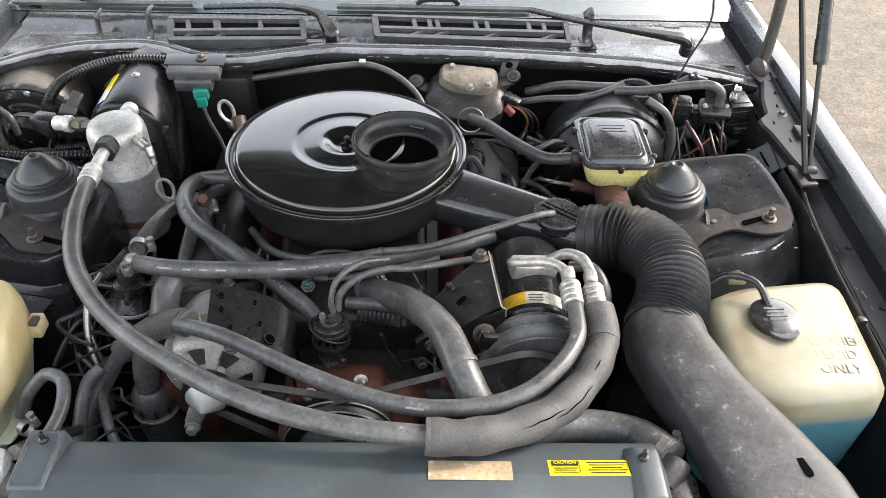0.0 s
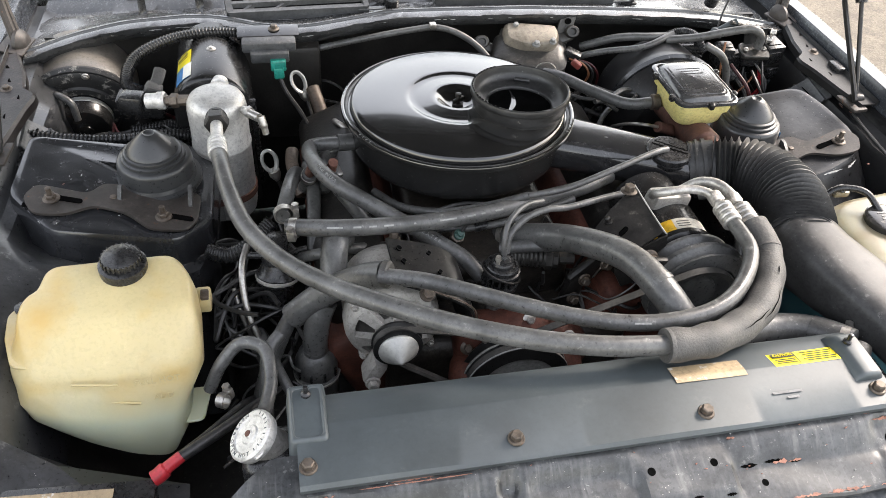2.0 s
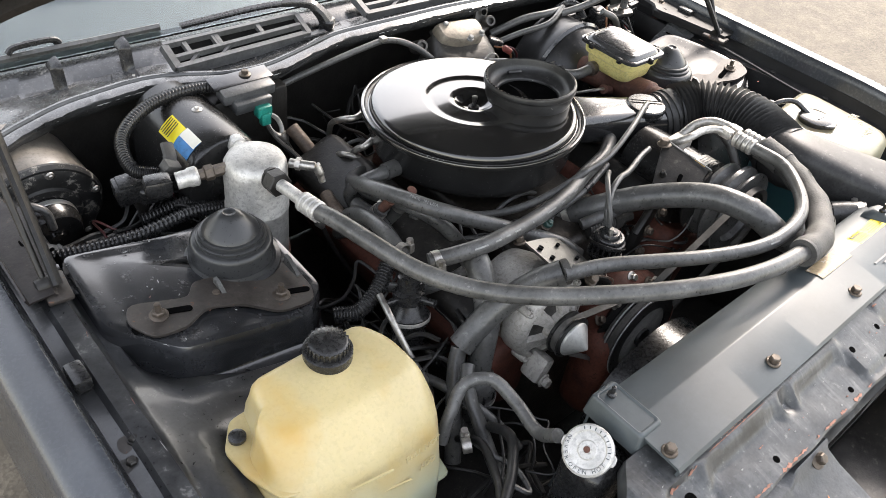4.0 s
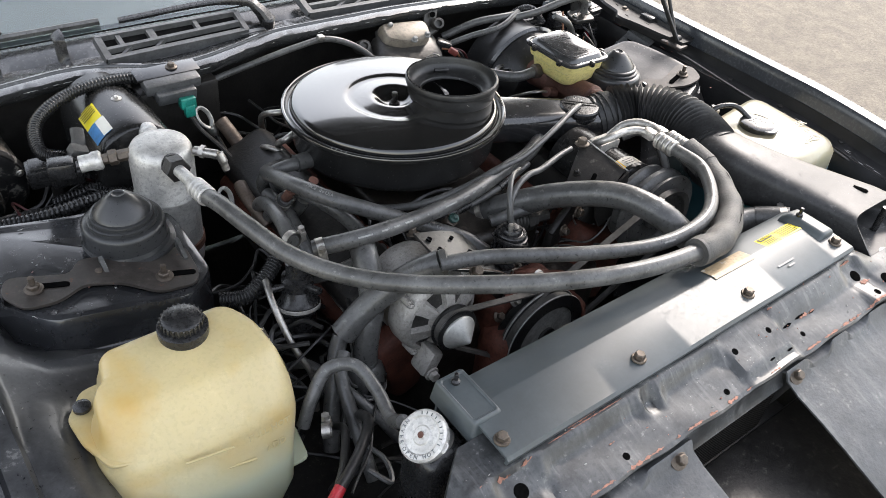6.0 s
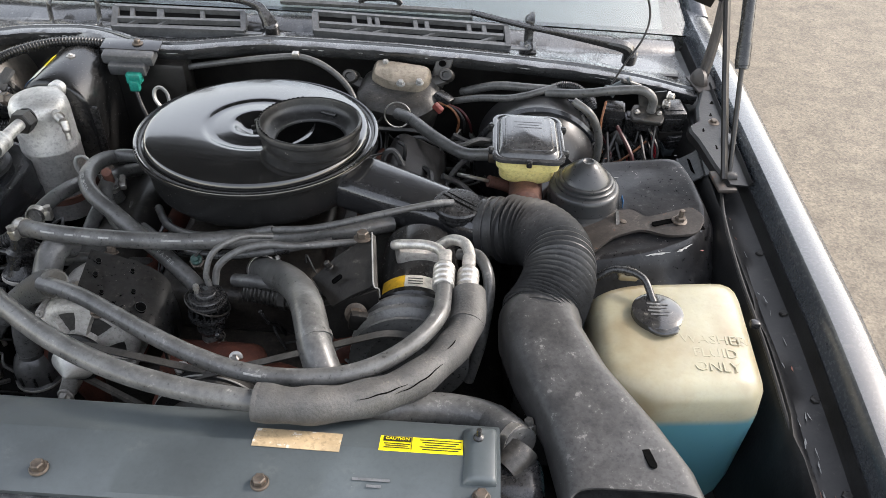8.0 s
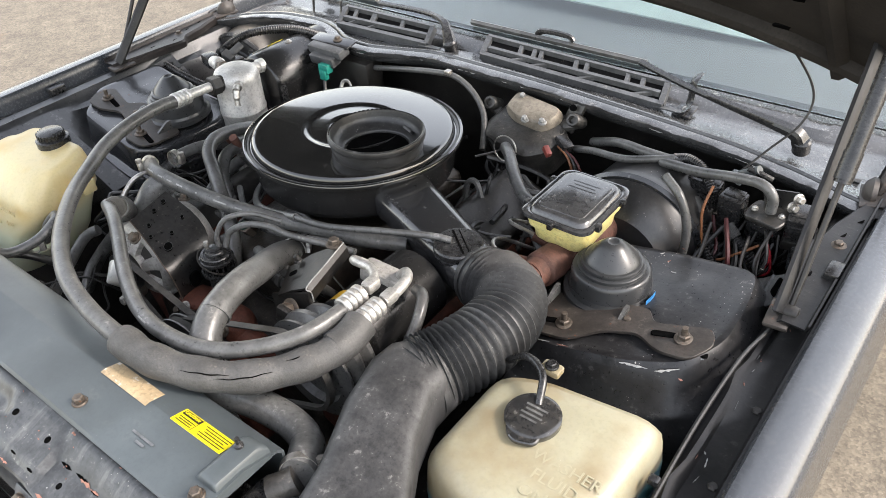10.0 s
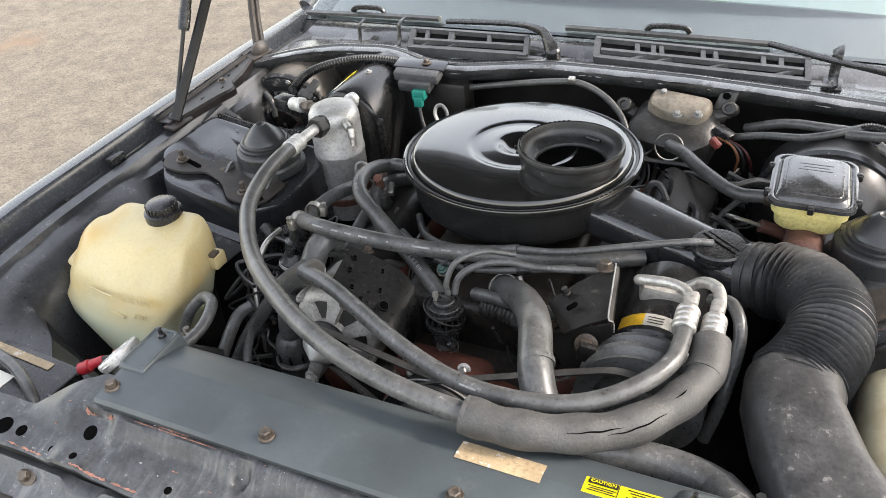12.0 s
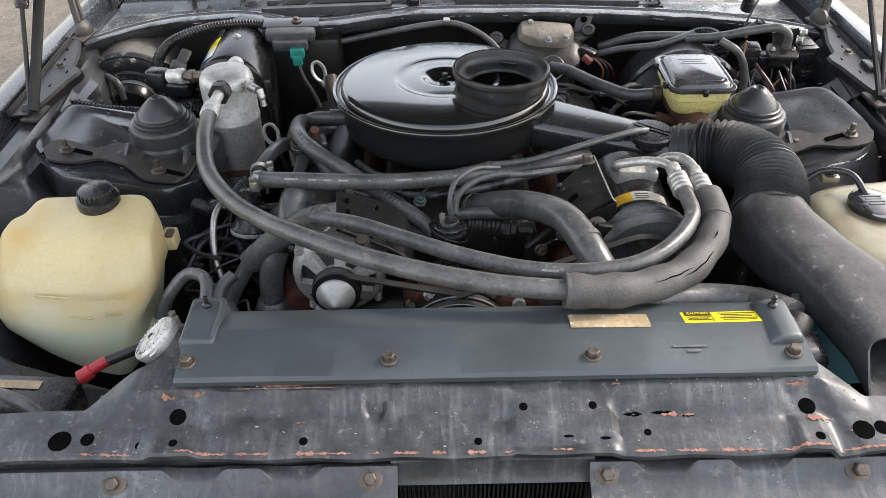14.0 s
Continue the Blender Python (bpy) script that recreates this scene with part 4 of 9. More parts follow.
part("vacuum_motor", lathe([(0.036, 0.845), (0.037, 0.852), (0.0395, 0.854), (0.0395, 0.858), (0.0375, 0.859), (0.0375, 0.863), (0.0410, 0.8645), (0.0410, 0.871), (0.0385, 0.8740), (0.034, 0.8745), (0.0, 0.8740)], VM, 48), PLASTIC, cleaner, "round dusty thermostat cap")
part("cap_groove", box((0.338, 1.046, 0.8743), (0.066, 0.0035, 0.0012), pose(0, 0, 0, 0, 0, -38), 0), HOLE, cleaner)
part("cap_groove", box((0.338 + 0.006, 1.046 + 0.008, 0.8743), (0.062, 0.002, 0.0012), pose(0, 0, 0, 0, 0, -38), 0), HOLE, cleaner)
part("cuff", tube([(0.376, 1.046, 0.832), (0.384, 1.043, 0.832), (0.392, 1.040, 0.831)], 0.0465, 30, 3), PLASTIC, cleaner)


# ---- intake duct ----
duct = thing("intake_duct", (0.46, 0.80, 0.80), "corrugated black air intake duct running to a flat scoop", "air duct")
bend = [(0.385, 1.040, 0.828), (0.425, 1.026, 0.840), (0.468, 1.000, 0.853), (0.494, 0.950, 0.863), (0.496, 0.890, 0.867), (0.480, 0.835, 0.864), (0.463, 0.800, 0.860)]
part("bellows", ribbed(bend[1:], 0.0520, 0.0062, 27, 40), DUCT, duct, "corrugated bellows")
part("collar", tube(bend[:2], 0.0505, 36, 4), DUCT, duct)
for a, b in (((0.408, 1.032, 0.835), (0.414, 1.030, 0.837)), ((0.394, 1.037, 0.831), (0.398, 1.0355, 0.832))):
    part("collar_rib", tube([a, b], 0.0535, 36, 2), DUCT, duct)


def scoop():
    rings = []
    stations = [((0.468, 0.812, 0.856), 0.056, 0.055), ((0.462, 0.795, 0.856), 0.057, 0.056), ((0.462, 0.76, 0.857), 0.056, 0.054), ((0.485, 0.69, 0.858), 0.060, 0.046),
                ((0.530, 0.61, 0.858), 0.068, 0.034), ((0.553, 0.555, 0.860), 0.073, 0.028), ((0.558, 0.515, 0.861), 0.076, 0.026)]
    for k, (c, hw, hh) in enumerate(stations):
        t = k / (len(stations) - 1)
        p = 2 + 3.5 * t
        ring = []
        for i in range(40):
            a = 2 * math.pi * i / 40
            ca, sa = math.cos(a), math.sin(a)
            v = math.copysign(abs(sa) ** (2 / p), sa)
            low = (0.5 - 0.5 * v) * max(0, (t - 0.6) / 0.4)
            ring.append((c[0] + (hw + 0.018 * low) * math.copysign(abs(ca) ** (2 / p), ca) + 0.006 * low, c[1] - 0.075 * low, c[2] + hh * v - 0.004 * low))
        rings.append(ring)
    bm = loft(rings, cap=False)
    bmesh.ops.recalc_face_normals(bm, faces=bm.faces)
    bmesh.ops.solidify(bm, geom=bm.faces[:], thickness=0.003)
    return bm


part("scoop", scoop(), DUCT, duct, "smooth scuffed plastic scoop")
part("lower_lip", prism(rounded([(0.476, 0.455), (0.480, 0.432), (0.50, 0.425), (0.64, 0.425), (0.668, 0.435), (0.668, 0.455)], 0.006), 0.005, Matrix.Translation((0, 0, 0.831))), PLASTIC, duct)


# ---- tanks ----
washer = thing("washer_tank", (0.655, 0.78, 0.62), "milky yellow washer tank with blue fluid in its lower half", "fluid tank")
WASHER = tank_material("washer tank plastic", (0.31, 0.29, 0.205), (0.20, 0.155, 0.09), (0.055, 0.21, 0.26), 0.186, 0.006)


def tank_rings(levels, n=5):
    return [[(x, y, z + (tilt(x, y) if tilt else 0)) for x, y in rounded(outline, r, n)] for z, outline, r, tilt in levels]


def washer_shell():
    lv = []
    for z, g, r in ((0.60, -0.03, 0.03), (0.62, 0.0, 0.04), (0.80, 0.003, 0.035), (0.842, 0.0, 0.035), (0.856, -0.008, 0.035), (0.863, -0.022, 0.03), (0.866, -0.05, 0.03)):
        lv.append((z, [(0.540 - g, 0.870 + g), (0.540 - g, 0.700 - g), (0.60 - g, 0.672 - g), (0.760 + g, 0.690 - g), (0.768 + g, 0.915 + g), (0.60, 0.895 + g)], r, None))
    return loft(tank_rings(lv))


part("shell", washer_shell(), WASHER, washer)
part("cap", join(lathe([(0.032, 0.862), (0.036, 0.868), (0.036, 0.876), (0.030, 0.879), (0, 0.880)], Matrix.Translation((0.628, 0.815, 0)), 32),
                 prism(rounded([(0.605, 0.80), (0.652, 0.80), (0.655, 0.778), (0.628, 0.768), (0.61, 0.778)], 0.012), 0.007, Matrix.Translation((0, 0, 0.869)))), CAPM, washer, "black lobed filler cap")
part("vent_hose", tube([(0.625, 0.832, 0.876), (0.610, 0.865, 0.893), (0.575, 0.885, 0.888), (0.545, 0.885, 0.865)], 0.0055, 10), PLASTIC, washer)

coolant = thing("coolant_tank", (-0.60, 0.82, 0.68), "yellowed plastic coolant overflow tank half full", "fluid tank")
COOL = tank_material("coolant tank plastic", (0.52, 0.43, 0.23), (0.50, 0.33, 0.10), (0.40, 0.44, 0.33), 0.084, 0.024)


def coolant_shell():
    def lean(k):
        return lambda x, y: k * (y - 0.88)

    def lift_left(k):
        return lambda x, y: k * max(0.0, -0.53 - x)

    top = [(-0.684, 0.888), (-0.510, 0.893), (-0.486, 0.850), (-0.480, 0.748), (-0.505, 0.722), (-0.60, 0.716), (-0.695, 0.728), (-0.716, 0.760), (-0.712, 0.815), (-0.694, 0.840)]

    def grown(g):
        return [(x + g * (x + 0.60) / 0.12, y + g * (y - 0.80) / 0.09) for x, y in top]

    def wide(g):
        return [(x - g * max(0, min(1, (-0.66 - x) / 0.05)), y) for x, y in grown(0.004)]

    def back(outline, d):
        return [(x, y + d * min(1.0, max(0.0, (0.85 - y) / 0.12))) for x, y in outline]

    lv = [(0.640, [(-0.660, 0.735), (-0.63, 0.715), (-0.585, 0.703), (-0.556, 0.705), (-0.545, 0.73), (-0.545, 0.80), (-0.57, 0.82), (-0.62, 0.82), (-0.655, 0.80), (-0.665, 0.76)][::-1], 0.012, lift_left(0.45)),
          (0.654, [(-0.692, 0.715), (-0.64, 0.695), (-0.580, 0.682), (-0.535, 0.686), (-0.524, 0.72), (-0.524, 0.82), (-0.56, 0.84), (-0.63, 0.84), (-0.685, 0.82), (-0.698, 0.75)][::-1], 0.02, lift_left(0.40)),
          (0.700, [(-0.712, 0.712), (-0.65, 0.690), (-0.575, 0.680), (-0.515, 0.686), (-0.503, 0.72), (-0.505, 0.85), (-0.56, 0.865), (-0.64, 0.865), (-0.706, 0.84), (-0.718, 0.76)][::-1], 0.025, lift_left(0.25)),
          (0.750, [(-0.720, 0.718), (-0.65, 0.696), (-0.575, 0.690), (-0.505, 0.697), (-0.495, 0.74), (-0.497, 0.87), (-0.56, 0.88), (-0.66, 0.875), (-0.712, 0.84), (-0.726, 0.76)][::-1], 0.025, lift_left(0.08))]
    lv = [(z, o[-6:] + o[:-6], r, t) for z, o, r, t in lv]
    lv += [(0.785, wide(0.014), 0.018, lean(0.05)), (0.806, back(wide(0.012), 0.006), 0.018, lean(0.08)), (0.826, back(wide(0.006), 0.016), 0.018, lean(0.10)), (0.842, back(grown(0.002), 0.028), 0.018, lean(0.12)), (0.854, back(grown(0.0), 0.040), 0.018, lean(0.13)), (0.861, back(grown(-0.003), 0.049), 0.018, lean(0.13)), (0.8655, back(grown(-0.008), 0.056), 0.018, lean(0.13)), (0.8675, back(grown(-0.018), 0.058), 0.016, lean(0.13)), (0.868, back(grown(-0.04), 0.056), 0.016, lean(0.13))]
    rings = tank_rings(lv, 6)
    # turn the lower outlines so that their points run beside those above
    out = [rings[-1]]
    for ring in rings[-2::-1]:
        ref = Vector(out[-1][0])
        n = len(ring)
        area = sum(ring[k][0] * ring[(k + 1) % n][1] - ring[(k + 1) % n][0] * ring[k][1] for k in range(n))
        want = sum(out[-1][k][0] * out[-1][(k + 1) % n][1] - out[-1][(k + 1) % n][0] * out[-1][k][1] for k in range(n))
        if area * want < 0:
            ring = ring[::-1]
        k0 = min(range(n), key=lambda k: sum((Vector(ring[(k + q) % n]) - Vector(out[-1][q])).length for q in range(0, n, 6)))
        out.append(ring[k0:] + ring[:k0])
    return loft(out)


part("shell", coolant_shell(), COOL, coolant)
part("cap", lathe([(0.033, 0.860), (0.033, 0.876), (0.029, 0.878), (0.026, 0.878), (0.026, 0.890), (0.022, 0.893), (0.0, 0.893)], Matrix.Translation((-0.578, 0.866, 0)), 36), PLASTIC, coolant, "black ribbed filler cap")

# ---- accumulator ----
accu = thing("accumulator", (-0.452, 1.255, 0.66), "dull aluminium air conditioning accumulator bottle", "accumulator")
AM = Matrix.Translation((-0.452, 1.255, 0))
part("bottle", lathe([(0.034, 0.64), (0.049, 0.650), (0.0525, 0.67), (0.0525, 0.800), (0.0538, 0.8025), (0.0538, 0.8075), (0.0522, 0.810), (0.0525, 0.878), (0.0508, 0.890), (0.046, 0.899), (0.036, 0.9045), (0.02, 0.907), (0, 0.908)], AM, 48), ALU, accu)

# ---- brakes ----
BOOSTER = material("speckled booster paint", (0.022, 0.022, 0.023), 0.33, dust=0.45, scale=16, bump=0.04, specks=0.6)
booster = thing("brake_booster", (0.48, 1.42, 0.72), "round glossy black brake booster on the firewall", "brake booster")
part("shell", lathe([(0.05, -0.10), (0.085, -0.095), (0.115, -0.06), (0.125, -0.03), (0.131, -0.028), (0.131, -0.015), (0.125, 0.0), (0.12, 0.06), (0.06, 0.10), (0, 0.10)], turned((0, 1, 0.04), (0.49, 1.40, 0.745)), 56), BOOSTER, booster)
master = thing("master_cylinder", (0.455, 1.18, 0.78), "rusty master cylinder with a yellow reservoir and black cap", "master cylinder")
part("cylinder", tube([(0.464, 1.34, 0.795), (0.459, 1.2, 0.812), (0.454, 1.115, 0.826), (0.452, 1.08, 0.831)], lambda s: 0.030 if s < 0.75 else 0.025, 20), RUST, master, "rusty cast cylinder")
part("reservoir", loft([[(x + 0.455, y + 1.212, z) for x, y in round_rect(w, d, 0.02)] for z, w, d in ((0.842, 0.085, 0.105), (0.849, 0.096, 0.116), (0.872, 0.101, 0.124), (0.876, 0.111, 0.136), (0.896, 0.115, 0.142))]), CREAM, master, "yellow translucent reservoir")
part("cap", loft([[(x + 0.455, y + 1.214, z) for x, y in round_rect(w, d, 0.020)] for z, w, d in ((0.894, 0.120, 0.150), (0.896, 0.126, 0.156), (0.902, 0.126, 0.156), (0.904, 0.120, 0.150), (0.9035, 0.112, 0.142), (0.902, 0.108, 0.138), (0.906, 0.104, 0.134), (0.910, 0.098, 0.128), (0.911, 0.092, 0.122))]), LIDTOP, master, "black rectangular cap")
part("cap_panel", loft([[(x + 0.455, y + 1.214, z) for x, y in round_rect(w, d, 0.012)] for z, w, d in ((0.9105, 0.084, 0.112), (0.9118, 0.082, 0.110), (0.9122, 0.078, 0.106))]), LIDTOP, master, "glossy raised panel on the cap")

# ---- strut boots ----
def strut_boot(x):
    ob = thing("strut_boot", (x, 1.15, 0.80), "stepped black rubber strut dust boot with a pointed top", "strut boot", "strut boots")
    part("flange", lathe([(0.074, 0.803), (0.073, 0.810), (0.066, 0.813), (0.0635, 0.819)], Matrix.Translation((x, 1.15, 0.004)), 48), BOOT, ob)
    part("cup", lathe([(0.0635, 0.800), (0.0620, 0.846), (0.0605, 0.8515), (0.0575, 0.8545), (0.0500, 0.8555)], Matrix.Translation((x, 1.15, 0.0)), 56), BOOT, ob)
    part("bellow", lathe([(0.0515, 0.852), (0.0525, 0.8565), (0.0520, 0.8600), (0.0495, 0.8618), (0.0475, 0.8620), (0.0480, 0.8645), (0.0470, 0.8675), (0.0445, 0.8690), (0.0425, 0.8692), (0.0415, 0.8715), (0.0380, 0.8760), (0.0300, 0.8850), (0.0200, 0.8945), (0.0130, 0.9000), (0.0095, 0.9010), (0.0075, 0.8990), (0, 0.8975)],
                        Matrix.Translation((x, 1.15, 0.0)), 56), BOOT, ob)
    return ob
strut_boot(-0.5575)
strut_boot(0.5575)


# ---- hoses ----
def hose(name, pts, r, label, mat=None, n=16):
    at = pts[0]
    ob = thing(name, at, label, "hose")
    part("hose_wall", tube(pts, r, n), mat or RUBBER, ob)
    return ob


H1 = [(-0.447, 1.105, 0.892), (-0.440, 1.05, 0.904), (-0.428, 0.975, 0.907), (-0.405, 0.895, 0.902), (-0.360, 0.825, 0.898), (-0.300, 0.76, 0.904), (-0.225, 0.70, 0.914), (-0.14, 0.645, 0.922),
      (-0.05, 0.605, 0.925), (0.04, 0.586, 0.920), (0.125, 0.581, 0.913)]
suction = hose("suction_hose", H1, 0.0135, "thick dusty rubber air conditioning suction hose")
FO = [(0.120, 0.581, 0.913), (0.174, 0.584, 0.908), (0.236, 0.606, 0.898), (0.297, 0.645, 0.892), (0.343, 0.705, 0.892), (0.362, 0.755, 0.896), (0.360, 0.797, 0.903)]
part("foam_sleeve", tube(FO, lambda s: 0.0225 + 0.0012 * math.sin(s * 40), 22), FOAM, suction, "cracked grey foam sleeve")
H2 = [(-0.225, 0.775, 0.894), (-0.165, 0.751, 0.900), (-0.109, 0.722, 0.901), (-0.039, 0.684, 0.902), (0.023, 0.655, 0.903), (0.081, 0.635, 0.904), (0.14, 0.627, 0.905), (0.204, 0.634, 0.906),
      (0.254, 0.656, 0.908), (0.297, 0.696, 0.911), (0.322, 0.738, 0.914), (0.327, 0.785, 0.912), (0.325, 0.81, 0.911)]
discharge = hose("discharge_hose", H2, 0.0115, "slim dusty rubber air conditioning discharge hose")
hose("heater_hose", [(-0.345, 0.935, 0.858), (-0.27, 0.905, 0.874), (-0.18, 0.910, 0.866), (-0.095, 0.922, 0.858), (-0.01, 0.943, 0.850), (0.075, 0.975, 0.840), (0.16, 1.0, 0.836), (0.23, 1.04, 0.826)], 0.0135, "straight black heater hose with white print")
hose("heater_hose", [(-0.20, 1.27, 0.775), (-0.277, 1.222, 0.805), (-0.297, 1.15, 0.845), (-0.288, 1.07, 0.868), (-0.262, 1.02, 0.868), (-0.215, 0.99, 0.850), (-0.16, 0.958, 0.828), (-0.108, 0.928, 0.806), (-0.066, 0.898, 0.79), (-0.04, 0.87, 0.77)], 0.0135, "black heater hose bent round the air cleaner")
rad_hose = hose("radiator_hose", [(0.000, 1.000, 0.735), (0.018, 0.965, 0.768), (0.048, 0.918, 0.809), (0.086, 0.868, 0.846), (0.119, 0.815, 0.875), (0.142, 0.765, 0.895), (0.157, 0.722, 0.900), (0.171, 0.682, 0.893), (0.195, 0.648, 0.868), (0.235, 0.634, 0.844), (0.29, 0.652, 0.829), (0.35, 0.658, 0.823), (0.40, 0.64, 0.83), (0.432, 0.595, 0.845)], 0.0225, "thick dusty upper radiator hose", None, 22)
part("seam_ring", tube([(0.1640, 0.7040, 0.8985), (0.1653, 0.7000, 0.8978), (0.1668, 0.6960, 0.8970)], 0.0236, 24, 3), RUBBER, rad_hose)
part("end_cuff", tube([(0.40, 0.64, 0.83), (0.418, 0.618, 0.838), (0.432, 0.595, 0.845)], 0.0238, 22, 6), RUBBER, rad_hose)

# ---- engine ----
engine = thing("engine", (0, 1.1, 0.4), "grimy iron engine block with worn orange paint", "engine")
part("block", box((0, 1.10, 0.53), (0.42, 0.62, 0.34), None, 0.03, 3), GRIME, engine)
part("intake_manifold", box((-0.01, 1.12, 0.735), (0.26, 0.46, 0.09), None, 0.02, 3), GRIME, engine)
for s in (-1, 1):
    part("cylinder_head", box((s * 0.21, 1.10, 0.66), (0.16, 0.58, 0.16), pose(0, 0, 0, 0, s * 25, 0), 0.02, 3), ORANGE, engine)
    part("valve_cover", box((s * 0.245, 1.12, 0.745), (0.12, 0.54, 0.08), pose(0, 0, 0, 0, s * 25, 0), 0.025, 4), DARK, engine)
part("timing_cover", box((0, 0.76, 0.60), (0.22, 0.08, 0.2), None, 0.03, 3), ORANGE, engine)

# ---- hood ----
hood = thing("hood", (0, 1.63, 1.03), "open black hood seen from its dusty underside", "hood")


def hood_panel(inset, lift):
    rings = []
    for x in np.linspace(-0.84 + inset, 0.84 - inset, 41):
        a = abs(x) / 0.84
        y0, z0 = 1.53 + 0.03 * a * a, 1.138 - 0.115 * a ** 3
        ring = []
        for t in np.linspace(0, 1, 9):
            ring.append((x * (1 - 0.06 * t), y0 - 0.86 * t, z0 + 0.86 * t + 0.03 * math.sin(t * 3.1) + lift))
        rings.append(ring)
    return solid_sheet(rings, 0.012)


part("outer_skin", hood_panel(0, 0.02), BODY, hood)
part("inner_frame", hood_panel(0.02, 0.0), HOODIN, hood, "dusty inner frame")


# ---- print on the shroud ----
LM = pose(0.314, 0.5555, 0.8879, -15.5)
part("label_band", box((0.286, 0.5625, 0.8860), (0.032, 0.008, 0.0005), pose(0, 0, 0, -15.5), 0), INK, shroud)
lettering("CAUTION", 0.0062, pose(0.286, 0.5625, 0.8866, -15.5), YELLOW, shroud)
bars([(-0.028, -0.001 - 0.0035 * i, 0.030 - 0.004 * (i % 2), 0.0011) for i in range(3)] + [(0.022, 0.0085 - 0.0042 * i, 0.048 - 0.006 * (i % 3), 0.0012) for i in range(5)], LM, INK, shroud)
part("label_rule", box((0.303, 0.5555, 0.8880), (0.0008, 0.024, 0.0004), pose(0, 0, 0, -15.5), 0), INK, shroud)
EMB = material("raised moulding print", (0.10, 0.105, 0.11), 0.5, scale=40)
bars([(0, 0, 0.042, 0.0035), (0.004, -0.008, 0.016, 0.0035)], pose(0.262, 0.505, 0.8876), EMB, shroud, "part_number_bar")


# ---- bolts and plates on the towers ----
def mount_plate(side):
    ob = thing("strut_mount_plate", (side * 0.62, 1.07, 0.81), "rusty slotted strut mount plate with two bolts", "mount plate", "strut mount plates")

    def up(x):
        return 0.8125 + (0.15 if side < 0 else 0.19) * (abs(x) - 0.59)

    out = rounded([(0.755, 1.075), (0.735, 1.035), (0.69, 1.035), (0.65, 1.06), (0.60, 1.045), (0.56, 1.005), (0.505, 1.005), (0.49, 1.03), (0.485, 1.10), (0.64, 1.12), (0.66, 1.09), (0.74, 1.11)], 0.014, 4)
    bm = prism(out, 0.005, None, 0.001)
    for v in bm.verts:
        v.co = Vector((side * v.co.x, v.co.y, v.co.z + up(v.co.x) + 0.003))
    part("plate", bm, PLATE, ob, "rust-brown pressed plate")
    for x, y in ((0.712, 1.072), (0.542, 1.036)):
        part("slot", prism(round_rect(0.05, 0.011, 0.0054), 0.0012, pose(side * (x - 0.022), y, up(x - 0.022) + 0.0078, 0, 8.5 * -side, side * 12)), HOLE, ob)
        bm = bolt_bm((side * x, y, up(x) + 0.008), (0, 0, 1), 0.009, 1.5, 0.008)
        bm = join(bm, lathe([(0.0045, 0), (0.0045, 0.022), (0, 0.023)], Matrix.Translation((side * x, y, up(x) + 0.008)), 12))
        part("bolt", bm, ZINC, ob)
    part("rivet", lathe([(0.006, 0), (0.005, 0.003), (0, 0.004)], Matrix.Translation((side * 0.622, 1.082, up(0.622) + 0.007)), 12), ZINC, ob)


RAILRUST = material("dull black rail with rust", (0.022, 0.019, 0.018), 0.40, 0.1, dust=0.35, dust_color=(0.16, 0.13, 0.11), scale=18, spots=0.06, spot_color=(0.13, 0.065, 0.045), bump=0.2, var=0.5)
for dull in (RAILRUST,):
    dull.node_tree.nodes["Principled BSDF"].inputs["Specular IOR Level"].default_value = 0.3
PLATE = material("rust-browned plate", (0.040, 0.034, 0.030), 0.5, 0.2, dust=0.4, scale=20, spots=0.10, spot_color=(0.15, 0.07, 0.04), var=0.5)
mount_plate(-1)
mount_plate(1)

# ---- accumulator fittings ----
HEXM = turned((0.01, -1, 0.12), (-0.451, 1.215, 0.884))
part("hex_nut", join(lathe([(0.014, -0.02), (0.014, 0.002), (0.019, 0.004), (0.019, 0.010)], HEXM, 24), prism(hexagon(0.021), 0.026, HEXM @ Matrix.Translation((0, 0, 0.010)), 0.002)), DARK, accu, "black hex coupling")
part("outlet_pipe", tube([(-0.4505, 1.185, 0.888), (-0.449, 1.15, 0.892), (-0.447, 1.105, 0.896)], 0.0105, 16), ALU, accu)
part("crimp_ferrule", join(*[lathe([(0.0145, a), (0.0165, a + 0.002), (0.0165, a + 0.008), (0.0145, a + 0.010)], turned((0.07, -1, 0.10), (-0.448, 1.122, 0.894)), 20) for a in (0.0, 0.0105, 0.021, 0.0315)]), ALU, accu)
part("side_port", join(lathe([(0.010, 0), (0.010, 0.02), (0.013, 0.022), (0.013, 0.034), (0.009, 0.036), (0.009, 0.045)], turned((-1, 0.25, -0.12), (-0.497, 1.268, 0.886)), 6)), ZINC, accu, "brass side fitting")
part("pressure_switch", lathe([(0.013, 0), (0.016, 0.003), (0.016, 0.014), (0.014, 0.017), (0.014, 0.035), (0, 0.036)], turned((-1, 0.25, -0.12), (-0.540, 1.279, 0.881)), 28), ALU, accu, "dull metal pressure switch")
part("switch_plug", box((-0.600, 1.298, 0.872), (0.042, 0.034, 0.030), pose(0, 0, 0, 0, 0, -14), 0.006), PLASTIC, accu, "black switch plug")
